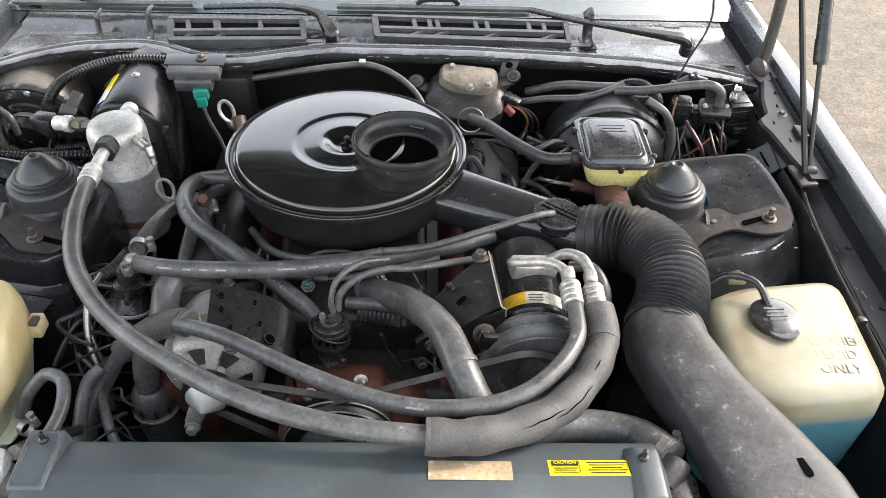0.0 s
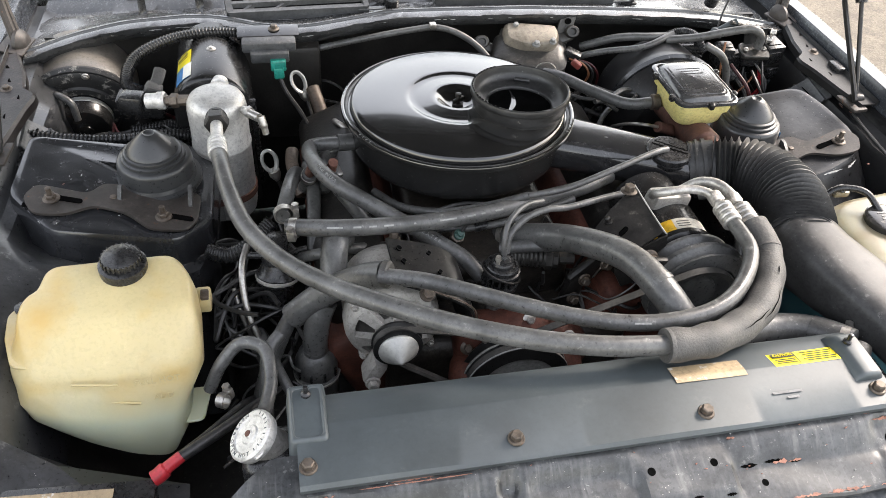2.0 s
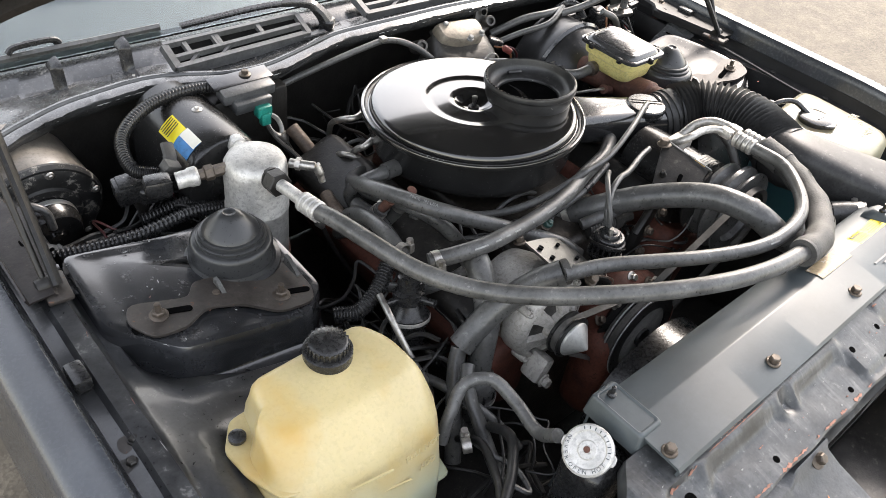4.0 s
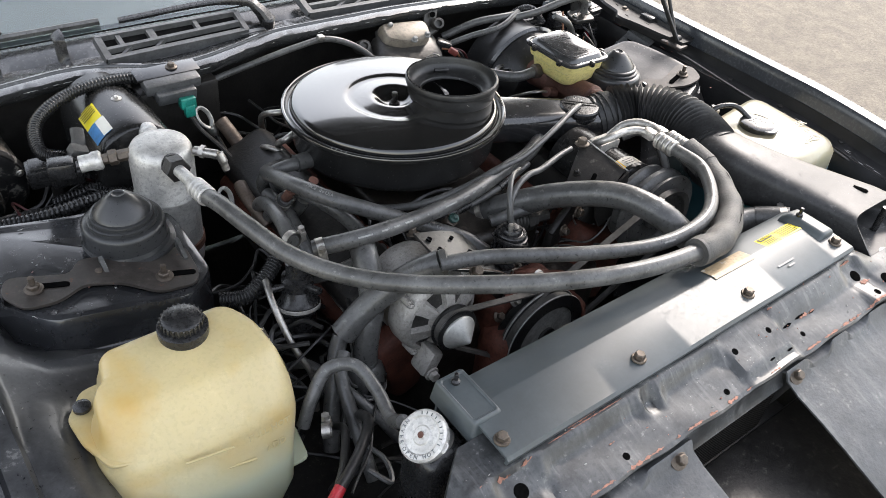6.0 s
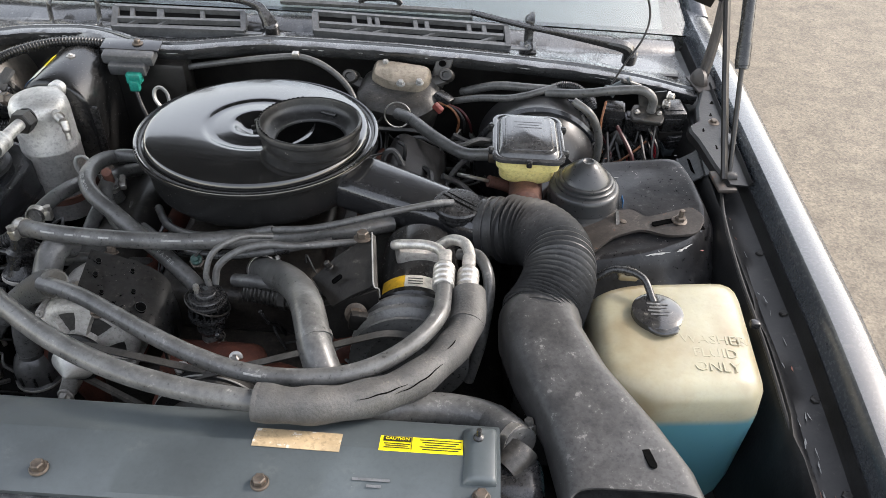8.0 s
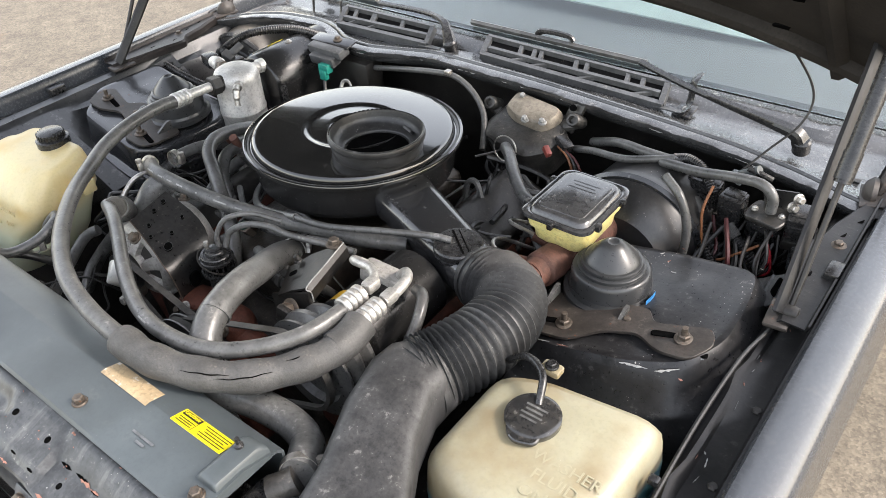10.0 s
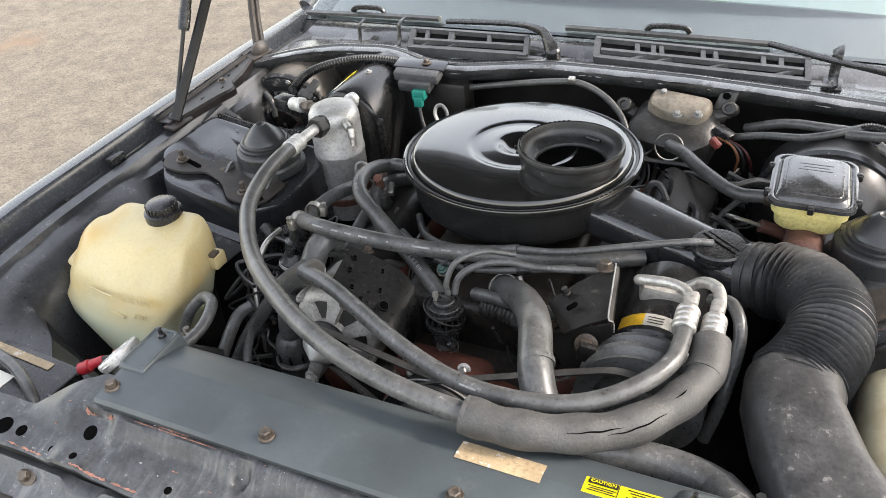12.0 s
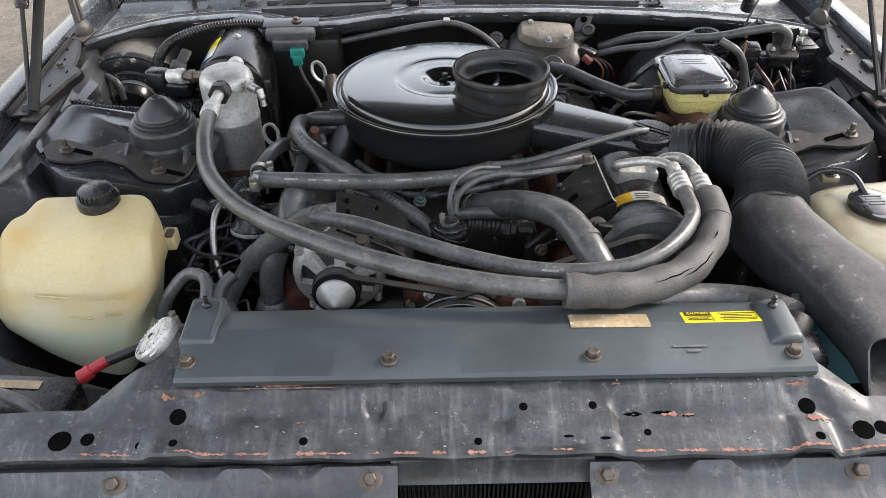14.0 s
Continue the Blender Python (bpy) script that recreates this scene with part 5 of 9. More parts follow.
part("service_valve", join(tube([(-0.405, 1.225, 0.888), (-0.39, 1.205, 0.890), (-0.378, 1.193, 0.890)], 0.008, 14), tube([(-0.376, 1.194, 0.892), (-0.372, 1.188, 0.878), (-0.369, 1.184, 0.862)], lambda s: 0.0075 if s < 0.6 else 0.006, 12),
                           lathe([(0.011, 0), (0.011, 0.008)], turned((0.6, -0.8, 0), (-0.398, 1.218, 0.889)), 6)), STEEL, accu, "steel service valve")
part("inlet_stub", lathe([(0.012, -0.02), (0.012, 0.02), (0.016, 0.022), (0.016, 0.036)], turned((0.1, 1, -0.1), (-0.450, 1.295, 0.885)), 20), ALU, accu)
part("band", lathe([(0.0527, 0.690), (0.0552, 0.691), (0.0552, 0.705), (0.0527, 0.706)], AM, 40), RUST, accu, "rusty clamp band")

# ---- heater and blower ----
case = thing("evaporator_case", (-0.465, 1.42, 0.62), "satin black half-round heater case with a yellow and blue label", "heater case")


def case_shell():
    rings = []
    for y, k in ((1.325, 0.90), (1.328, 0.96), (1.335, 1.0), (1.42, 1.0), (1.54, 1.0)):
        ring = [(-0.54, y, 0.60)]
        for i in range(15):
            a = radians(180 - 180 * i / 14)
            ring.append((-0.466 + 0.072 * k * math.cos(a), y, 0.828 + 0.070 * k * math.sin(a)))
        ring.append((-0.392, y, 0.60))
        rings.append(ring)
    return loft(rings)


part("shell", case_shell(), DRUM, case)
part("rear_wall", box((-0.33, 1.50, 0.76), (0.16, 0.06, 0.22), None, 0.012), DARK, case)
part("front_rib", box((-0.40, 1.335, 0.74), (0.03, 0.012, 0.20), None, 0.004), PLASTIC, case)
part("screw", bolt_bm((-0.462, 1.43, 0.897), (0, 0, 1), 0.005, 1.8, 0.004), STEEL, case)
for name, y0, y1, mat in (("yellow_label", 1.395, 1.445, YELLOW), ("blue_label", 1.345, 1.395, BLUE)):
    rings = [[(-0.466 + 0.0735 * math.cos(radians(a)), y, 0.828 + 0.0715 * math.sin(radians(a))) for a in (118, 128, 138, 148)] for y in (y0, y1)]
    part(name, solid_sheet(rings, 0.0006), mat, case)
bars([(0, 0.016 - 0.006 * i, 0.030, 0.002) for i in range(5)], pose(-0.517, 1.42, 0.8835, 0, -42, 0), INK, case)

blower = thing("blower_motor", (-0.715, 1.43, 0.68), "round black heater blower motor with flaking paint", "blower motor")
BM_ = turned((0.05, -1, -0.20), (-0.737, 1.505, 0.757))
FLAKE = material("flaking black paint", (0.02, 0.02, 0.02), 0.5, dust=0.4, scale=12, spots=0.17, spot_color=(0.20, 0.19, 0.17), var=0.5)
part("housing", lathe([(0.100, -0.06), (0.106, 0.03), (0.106, 0.054), (0.104, 0.066), (0.100, 0.072), (0.096, 0.070), (0, 0.070)], BM_, 56), material("dusty tan-black housing", (0.12, 0.108, 0.092), 0.34, dust=0.6, scale=14, var=0.5, coat=0.1), blower, "dusty housing barrel")
part("motor_flange", lathe([(0.100, 0.070), (0.103, 0.076), (0.094, 0.081), (0.070, 0.079), (0.066, 0.083), (0.058, 0.083), (0, 0.080)], BM_, 48), FLAKE, blower, "flaking flange")
part("rim_ring", lathe([(0.100, 0.064), (0.110, 0.062), (0.1115, 0.068), (0.106, 0.074), (0.098, 0.074)], BM_, 56), FLAKE, blower, "flaking pale rim")
part("motor_can", lathe([(0.052, 0.075), (0.052, 0.115), (0.046, 0.126), (0.020, 0.130), (0.018, 0.138), (0, 0.139)], BM_, 40), DRUM, blower)
part("can_band", lathe([(0.0525, 0.088), (0.0535, 0.089), (0.0535, 0.098), (0.0525, 0.099)], BM_, 40, False), TIP, blower, "bare metal band")
part("motor_lead", tube([(-0.80, 1.372, 0.772), (-0.785, 1.355, 0.752), (-0.750, 1.335, 0.742), (-0.70, 1.325, 0.735)], 0.0035, 8), BROWNWIRE, blower)
part("lead_plug", tube([(-0.803, 1.385, 0.786), (-0.800, 1.374, 0.774)], 0.007, 10), RUST, blower)
part("tape_wrap", tube([(-0.70, 1.325, 0.737), (-0.665, 1.325, 0.732), (-0.635, 1.33, 0.722), (-0.615, 1.34, 0.70)], lambda s: 0.010 + 0.008 * s, 10, 6, 0.35), FOAM, blower, "frayed grey cloth tape")
part("cooling_tube", tube([(-0.775, 1.41, 0.79), (-0.765, 1.385, 0.812), (-0.74, 1.37, 0.80), (-0.735, 1.365, 0.765)], 0.007, 10), RUBBER, blower)
part("strap", tube([(-0.79, 1.39, 0.745), (-0.74, 1.35, 0.728), (-0.68, 1.345, 0.735), (-0.64, 1.35, 0.715)], 0.008, 8, 8, 2.0), FLAKE, blower)
for a in range(6):
    q = BM_ @ Vector((0.098 * math.cos(a * 1.05 + 0.3), 0.098 * math.sin(a * 1.05 + 0.3), 0.079))
    part("screw", bolt_bm(q, (0.05, -1, -0.20), 0.005, 1.5, 0.004), STEEL, blower)

blower.location += Vector((0.0, 0.055, -0.006))

low_loom = thing("wiring_loom", (-0.80, 1.30, 0.80), "ribbed black wiring loom behind the strut tower", "wiring loom")
part("conduit", ribbed([(-0.80, 1.285, 0.822), (-0.72, 1.283, 0.808), (-0.64, 1.285, 0.800), (-0.55, 1.30, 0.795), (-0.48, 1.30, 0.78)], 0.011, 0.0014, 46, 12), PLASTIC, low_loom)
box_relay = thing("relay", (-0.615, 1.385, 0.80), "black relay box beside the blower motor", "relay")
part("case", join(box((-0.612, 1.375, 0.822), (0.060, 0.040, 0.036), pose(0, 0, 0, 5, -4, -8), 0.004), box((-0.612, 1.372, 0.842), (0.050, 0.032, 0.008), pose(0, 0, 0, 5, -4, -8), 0.003)), PLASTIC, box_relay)
part("foot", box((-0.60, 1.39, 0.790), (0.018, 0.05, 0.04), pose(0, 0, 0, 0, 0, -8), 0.002), DARK, box_relay)
loom = thing("wiring_loom", (-0.56, 1.40, 0.86), "ribbed black wiring loom with a dirty clip", "wiring loom")
part("conduit", ribbed([(-0.36, 1.485, 0.888), (-0.44, 1.492, 0.90), (-0.53, 1.475, 0.90), (-0.60, 1.42, 0.892), (-0.615, 1.355, 0.875), (-0.585, 1.325, 0.872)], 0.0105, 0.0012, 70, 12), PLASTIC, loom)
part("clip", join(tube([(-0.578, 1.322, 0.870), (-0.560, 1.335, 0.885), (-0.552, 1.36, 0.898)], 0.011, 8, 6, 0.6), box((-0.565, 1.325, 0.878), (0.03, 0.02, 0.02), pose(0, 0, 0, 20, 30, 10), 0.004)), FOAM, loom, "grubby cloth tape wrap")
box_relay = thing("fuse_holder", (-0.583, 1.365, 0.80), "small black capped box beside the heater case", "relay box")
part("lid", box((-0.583, 1.365, 0.815), (0.056, 0.042, 0.034), pose(0, 0, 0, 0, 0, -6), 0.009, 3), PLASTIC, box_relay)

sensor = thing("pressure_sensor", (-0.35, 1.455, 0.87), "black pressure sensor on a cowl bracket with a teal plug", "sensor")
part("housing", join(box((-0.352, 1.455, 0.893), (0.105, 0.035, 0.022), pose(0, 0, 0, 12), 0.004), box((-0.352, 1.440, 0.876), (0.075, 0.03, 0.024), pose(0, 0, 0, 12), 0.004)), GRILLE, sensor)
part("bracket", box((-0.352, 1.475, 0.907), (0.12, 0.035, 0.004), pose(0, 0, 0, 10), 0.001), BAY, sensor)
part("bolt", bolt_bm((-0.340, 1.478, 0.910), (0, 0, 1), 0.007, 1.6, 0.007), ZINC, sensor)
part("plug", join(box((-0.337, 1.423, 0.862), (0.030, 0.020, 0.022), None, 0.003), box((-0.337, 1.416, 0.848), (0.020, 0.014, 0.024), None, 0.003)), GREEN, sensor, "teal plug")
part("lead", tube([(-0.337, 1.415, 0.838), (-0.325, 1.40, 0.81), (-0.30, 1.37, 0.78), (-0.28, 1.33, 0.75)], 0.0045, 8), WIRE, sensor)


# ---- dipsticks ----
def dipstick(x, y, z, foot, lean):
    ob = thing("dipstick", (x, y, z - 0.05), "pale metal dipstick with a looped handle", "dipstick", "dipsticks")
    loop = [(0.0, 0.0, 0.0), (0.010, 0, 0.012), (0.013, 0, 0.030), (0.006, 0, 0.045), (-0.006, 0, 0.045), (-0.013, 0, 0.030), (-0.010, 0, 0.012), (0.0, 0, 0.0)]
    m = Matrix.Translation((x, y, z)) @ pose(0, 0, 0, lean, -12, 25)
    part("handle", tube([m @ Vector(q) for q in loop], 0.0032, 8, 5, 1.5), TIP, ob)
    part("seal", lathe([(0.011, 0.004), (0.011, -0.006), (0.008, -0.012), (0.004, -0.02)], m, 16), STEEL, ob)
    part("guide_tube", tube([m @ Vector((0, 0, -0.01)), (x + (foot[0] - x) * 0.4, y + (foot[1] - y) * 0.4, z + (foot[2] - z) * 0.4 - 0.01), foot], 0.0045, 10), DARK, ob)


dipstick(-0.290, 1.435, 0.785, (-0.24, 1.32, 0.66), -30)
dipstick(-0.362, 1.200, 0.765, (-0.30, 1.17, 0.62), -12)
for pts, r, mat, lab in (([(-0.272, 1.43, 0.80), (-0.258, 1.38, 0.765), (-0.24, 1.30, 0.70), (-0.22, 1.22, 0.62)], 0.014, DULLRUST, "rusty brown transmission filler pipe"),
                         ([(-0.326, 1.235, 0.785), (-0.328, 1.20, 0.776), (-0.315, 1.15, 0.745)], 0.012, DULLRUST, "rusty brown pipe stub")):
    ob = thing("metal_pipe", pts[0], lab, "pipe")
    part("pipe_wall", tube(pts, r, 14), mat, ob)

# ---- wiper motor and cowl ----
wiper = thing("wiper_motor", (0.21, 1.50, 0.80), "cast wiper motor with a dusty cover under the cowl", "wiper motor")
WM_ = pose(0.200, 1.462, 0.835, 22, 4, -10)


def motor_shell(outline, levels):
    return loft([[WM_ @ Vector((p[0] * k, p[1] * k + shift, z)) for p in rounded(outline, 0.010, 3)] for z, k, shift in levels])


part("gear_case", motor_shell([(-0.062, 0.040), (-0.066, -0.020), (-0.048, -0.050), (0.040, -0.054), (0.066, -0.024), (0.066, 0.034)], ((-0.060, 0.96, 0.0), (-0.010, 1.0, 0.0), (0.004, 0.98, 0.0), (0.012, 0.86, 0.004), (0.015, 0.70, 0.006))), WCAST, wiper, "chamfered dusty gear case")
part("cover", motor_shell([(-0.050, 0.036), (-0.046, -0.004), (-0.016, -0.016), (0.036, -0.012), (0.048, 0.010), (0.044, 0.040)], ((0.004, 1.04, 0.012), (0.024, 1.0, 0.014), (0.032, 0.90, 0.016), (0.034, 0.72, 0.017))), TANCAST, wiper, "tan stained cast cover")
part("rim_seam", motor_shell([(-0.054, 0.040), (-0.050, -0.008), (-0.018, -0.021), (0.040, -0.017), (0.054, 0.008), (0.050, 0.044)], ((0.006, 1.0, 0.012), (0.012, 1.0, 0.012))), WCAST, wiper)
for dx, dy, dz, r in ((-0.084, 0.018, 0.004, 0.013), (0.070, 0.050, 0.020, 0.012), (-0.062, -0.022, -0.012, 0.008)):
    part("boss", lathe([(r, -0.016), (r, 0.010), (r * 0.85, 0.013), (r * 0.55, 0.013), (r * 0.5, 0.006), (0, 0.006)], WM_ @ Matrix.Translation((dx, dy, dz)) @ pose(0, 0, 0, 35), 20), WCAST, wiper)
    part("ear", tube([WM_ @ Vector((dx, dy, dz - 0.008)), WM_ @ Vector((dx * 0.72, dy * 0.8, dz - 0.014)), WM_ @ Vector((dx * 0.45, dy * 0.6, dz - 0.020))], 0.011, 8, 3, 0.6), WCAST, wiper)
for dx, dy in ((-0.030, 0.030), (0.034, 0.000), (0.006, -0.010)):
    part("screw", bolt_bm(WM_ @ Vector((dx, dy + 0.012, 0.030)), WM_.to_3x3() @ Vector((0, 0, 1)), 0.005, 1.4, 0.008), CHIPPED, wiper)
part("stay", box((0.268, 1.500, 0.868), (0.026, 0.010, 0.060), pose(0, 0, 0, -20, 12, -15), 0.003), WCAST, wiper)
part("stay_hole", lathe([(0, 0), (0.006, 0), (0.006, 0.002), (0, 0.002)], turned((0.1, -1, 0.3), (0.270, 1.4935, 0.888)), 14), HOLE, wiper)
for k in range(3):
    part("lead", tube([(0.268, 1.448, 0.832), (0.290 + 0.006 * k, 1.436, 0.826), (0.302 + 0.008 * k, 1.430, 0.806), (0.300 + 0.012 * k, 1.440, 0.775)], 0.0022, 6, 5), (BROWNWIRE, WIRE, REDWIRE)[k], wiper)
wiper.scale = (1.28, 1.12, 1.10)
part("plug", box((0.275, 1.455, 0.835), (0.03, 0.02, 0.02), pose(0, 0, 0, 0, 20, -30), 0.003), PLASTIC, wiper)


def grille(name, tl, tr, br, bl, cells, label):
    """A framed cowl vent: two rows of openings over a dark screen."""
    ob = thing(name, bl, label, "cowl vent", "cowl vents")
    tl, tr, br, bl = map(Vector, (tl, tr, br, bl))

    def at(u, v, lift=0.0):
        return (tl.lerp(tr, u)).lerp(bl.lerp(br, u), v) + Vector((0, -0.2, 1)) * lift

    part("screen", solid_sheet([[at(u, v, -0.004) for v in (0, 1)] for u in (0, 0.5, 1)], 0.002), MESHED, ob, "dark dusty screen")

    def rail(a, b, w=0.008, h=0.010):
        a, b = Vector(a), Vector(b)
        d = (b - a).normalized()
        s = d.cross(Vector((0, -0.2, 1))).normalized()
        u = s.cross(d)
        return loft([[q + s * x + u * y for x, y in ((-w / 2, -h / 2), (w / 2, -h / 2), (w / 2 - 0.0015, h / 2), (-w / 2 + 0.0015, h / 2))] for q in (a, b)])

    for a, b, w in (((-0.01, 0), (1.01, 0), 0.010), ((-0.01, 1), (1.01, 1), 0.014), ((0, 0), (0, 1), 0.016), ((1, 0), (1, 1), 0.014), ((0.02, 0.60), (0.98, 0.53), 0.011)):
        part("frame_rail", rail(at(*a), at(*b), w, 0.014), GRILLE, ob)
    for c in cells:
        part("bar", rail(at(c, 0), at(c + 0.004, 0.58), 0.012), GRILLE, ob)
    for c in cells[::2]:
        part("slant_bar", rail(at(c + 0.06, 0.58), at(c - 0.05, 1), 0.009), GRILLE, ob)
    part("skirt", solid_sheet([[at(u, 1.03, 0.004), at(u, 1.12, -0.012)] for u in np.linspace(0, 1, 9)], 0.003), GRILLE, ob)
    part("flat_tab", prism(rounded([(-0.03, -0.008), (0.03, -0.006), (0.03, 0.006), (-0.03, 0.008)], 0.004), 0.003, Matrix.Translation(at(1.04, 1.05, -0.002))), GRILLE, ob)


grille("cowl_grille", (-0.430, 1.612, 0.926), (-0.150, 1.604, 0.932), (-0.143, 1.566, 0.907), (-0.425, 1.570, 0.899), (0.13, 0.34, 0.36, 0.68), "dark grey plastic cowl vent with dusty screen")
grille("cowl_grille", (0.004, 1.614, 0.937), (0.417, 1.630, 0.922), (0.424, 1.590, 0.896), (0.012, 1.572, 0.914), (0.20, 0.28, 0.32, 0.52, 0.58, 0.80, 0.88), "dark grey plastic cowl vent with leaf litter in it")


def wiper_arm(pts, blade, label):
    ob = thing("wiper", pts[0], label, "wiper", "wipers")
    line = smooth_line(pts, 6)
    rings = []
    for k, q in enumerate(line):
        t = k / (len(line) - 1)
        d = (line[min(k + 1, len(line) - 1)] - line[max(k - 1, 0)]).normalized()
        side = d.cross(Vector((0, -0.3, 1))).normalized()
        up = side.cross(d)
        w, h = 0.030 - 0.018 * min(1, t * 1.6), 0.022 - 0.014 * min(1, t * 1.4)
        rings.append([q + side * u * w + up * v * h for u, v in ((-0.5, -0.5), (0.5, -0.5), (0.5, 0.2), (0.32, 0.5), (-0.32, 0.5), (-0.5, 0.2))])
    part("arm", loft(rings), PLASTIC, ob)
    part("pivot_cap", lathe([(0.016, -0.02), (0.016, 0.004), (0.012, 0.008), (0, 0.009)], turned((0, -0.3, 1), pts[0]), 18), PLASTIC, ob)
    part("blade", tube(blade, 0.007, 6, 4, 1.3), RUBBER, ob)
    mid = Vector(blade[len(blade) // 2]) + Vector((0, 0, 0.008))
    part("bridge", tube([mid + Vector((-0.045, 0, 0)), mid + Vector((-0.03, 0, 0.010)), mid + Vector((0.03, 0, 0.011)), mid + Vector((0.045, 0, 0.001))], 0.006, 8, 6, 1.5), PLASTIC, ob)


def on_glass(x, up):
    y, z = glass_base(x)
    return (x, y + 0.012 + up, z + 0.010 + up * 0.33)


wiper_arm([(-0.086, 1.582, 0.917), (-0.100, 1.592, 0.938), (-0.122, 1.607, 0.952), (-0.20, 1.640, 0.948), (-0.37, 1.664, 0.932)], [on_glass(x, 0.0) for x in (-0.85, -0.70, -0.62, -0.5, -0.40)], "black wiper parked along the windshield base")
wiper_arm([(0.690, 1.603, 0.888), (0.676, 1.600, 0.906), (0.63, 1.602, 0.914), (0.54, 1.610, 0.924), (0.45, 1.628, 0.931), (0.34, 1.664, 0.938)], [on_glass(x, 0.0) for x in (-0.08, 0.05, 0.14, 0.25, 0.345)], "black wiper with a long tapered arm")
for x, y, z in ((-0.61, 1.655, 0.875), (-0.49, 1.64, 0.892), (0.468, 1.625, 0.910)):
    ob = thing("washer_nozzle", (x, y, z - 0.01), "small black washer nozzle clip on the cowl", "nozzle", "washer nozzles")
    part("clip", join(tube([(x, y - 0.045, z - 0.019), (x, y - 0.012, z - 0.017), (x, y + 0.001, z - 0.006), (x, y + 0.006, z + 0.022), (x, y + 0.010, z + 0.030), (x, y + 0.030, z + 0.033)], 0.0125, 8, 6, 0.28), box((x, y - 0.02, z - 0.021), (0.036, 0.045, 0.006), pose(0, 0, 0, 6), 0.002)), PLASTIC, ob)
    part("screw", bolt_bm((x, y - 0.02, z - 0.018), (0, 0, 1), 0.004, 1.6, 0.004), STEEL, ob)

# ---- vacuum and brake hoses ----
pcv = hose("brake_vacuum_hose", [(0.205, 1.375, 0.842), (0.235, 1.345, 0.848), (0.285, 1.29, 0.845), (0.34, 1.245, 0.842), (0.392, 1.24, 0.845)], 0.0115, "grey-black brake vacuum hose with a wire clip")
part("wire_ring", tube([(0.206 + 0.026 * math.cos(a), 1.372 + 0.004 * math.sin(a), 0.840 + 0.026 * math.sin(a)) for a in np.linspace(0, 6.1, 14)], 0.0016, 6, 3), STEEL, pcv)
part("check_valve", lathe([(0.012, 0), (0.016, 0.003), (0.016, 0.016), (0.010, 0.02), (0.010, 0.03)], turned((1, -0.1, 0), (0.388, 1.240, 0.846)), 20), ZINC, pcv, "amber check valve")
for pts, r in (([(0.33, 1.50, 0.83), (0.40, 1.47, 0.865), (0.47, 1.45, 0.875), (0.55, 1.46, 0.868)], 0.009), ([(0.28, 1.48, 0.81), (0.36, 1.44, 0.85), (0.44, 1.42, 0.868), (0.52, 1.45, 0.88)], 0.007),
               ([(0.50, 1.44, 0.872), (0.57, 1.43, 0.880), (0.64, 1.42, 0.897), (0.685, 1.41, 0.905), (0.708, 1.406, 0.89), (0.710, 1.405, 0.862)], 0.009)):
    hose("vacuum_hose", pts, r, "slim black rubber hose near the brake booster")
lo = thing("wiring_loom", (0.55, 1.42, 0.87), "ribbed black wiring loom beside the booster", "wiring loom")
part("conduit", ribbed([(0.515, 1.465, 0.868), (0.545, 1.458, 0.880), (0.575, 1.45, 0.872), (0.60, 1.44, 0.84)], 0.010, 0.0012, 26, 12), PLASTIC, lo)

part("outlet_port", tube([(0.44, 1.115, 0.826), (0.41, 1.105, 0.828), (0.388, 1.10, 0.828)], 0.011, 12), RUST, master)
part("outlet_port", tube([(0.435, 1.20, 0.80), (0.41, 1.195, 0.812), (0.39, 1.19, 0.82)], 0.011, 12), RUST, master)
part("end_plug", lathe([(0.024, 0), (0.024, 0.01), (0.016, 0.012), (0.016, 0.02), (0, 0.021)], turned((0, -1, 0.12), (0.452, 1.082, 0.831)), 8), RUST, master)
for pts in ([(0.388, 1.10, 0.828), (0.36, 1.11, 0.838), (0.35, 1.15, 0.82), (0.37, 1.22, 0.76)], [(0.39, 1.19, 0.82), (0.35, 1.18, 0.835), (0.335, 1.22, 0.81), (0.35, 1.30, 0.75)]):
    part("brake_line", tube(pts, 0.0035, 8), STEEL, master)
CAPP = pose(0.455, 1.214, 0.9124)
bars([(0.0, 0.036 - 0.009 * i, 0.05 - 0.012 * (i % 2), 0.002) for i in range(3)], CAPP, CAPM, master, "cap_print_bar")
for x, y in ((0.390, 1.25), (0.520, 1.25), (0.455, 1.134), (0.390, 1.17), (0.520, 1.17)):
    part("cap_catch", box((x, y, 0.899), (0.010, 0.012, 0.013), None, 0.003), PLASTIC, master)
part("rim_bead", lathe([(0.128, -0.006), (0.134, 0.0), (0.128, 0.006)], turned((0, 1, 0.04), (0.49, 1.372, 0.745)), 56), BAY, booster)

filler = thing("oil_filler_cap", (0.211, 1.29, 0.70), "round black oil filler cap with pale print", "filler cap")
FM = turned((0.25, -0.35, 0.9), (0.211, 1.295, 0.715))
part("cap", lathe([(0.030, -0.03), (0.034, -0.02), (0.034, 0.004), (0.030, 0.008), (0.024, 0.008), (0.023, 0.005), (0, 0.005)], FM, 36), PLASTIC, filler)
bars([(0, 0.008 - 0.006 * i, 0.026 - 0.005 * (i % 2), 0.003) for i in range(4)], FM @ Matrix.Translation((0, 0, 0.0055)), TIP, filler)

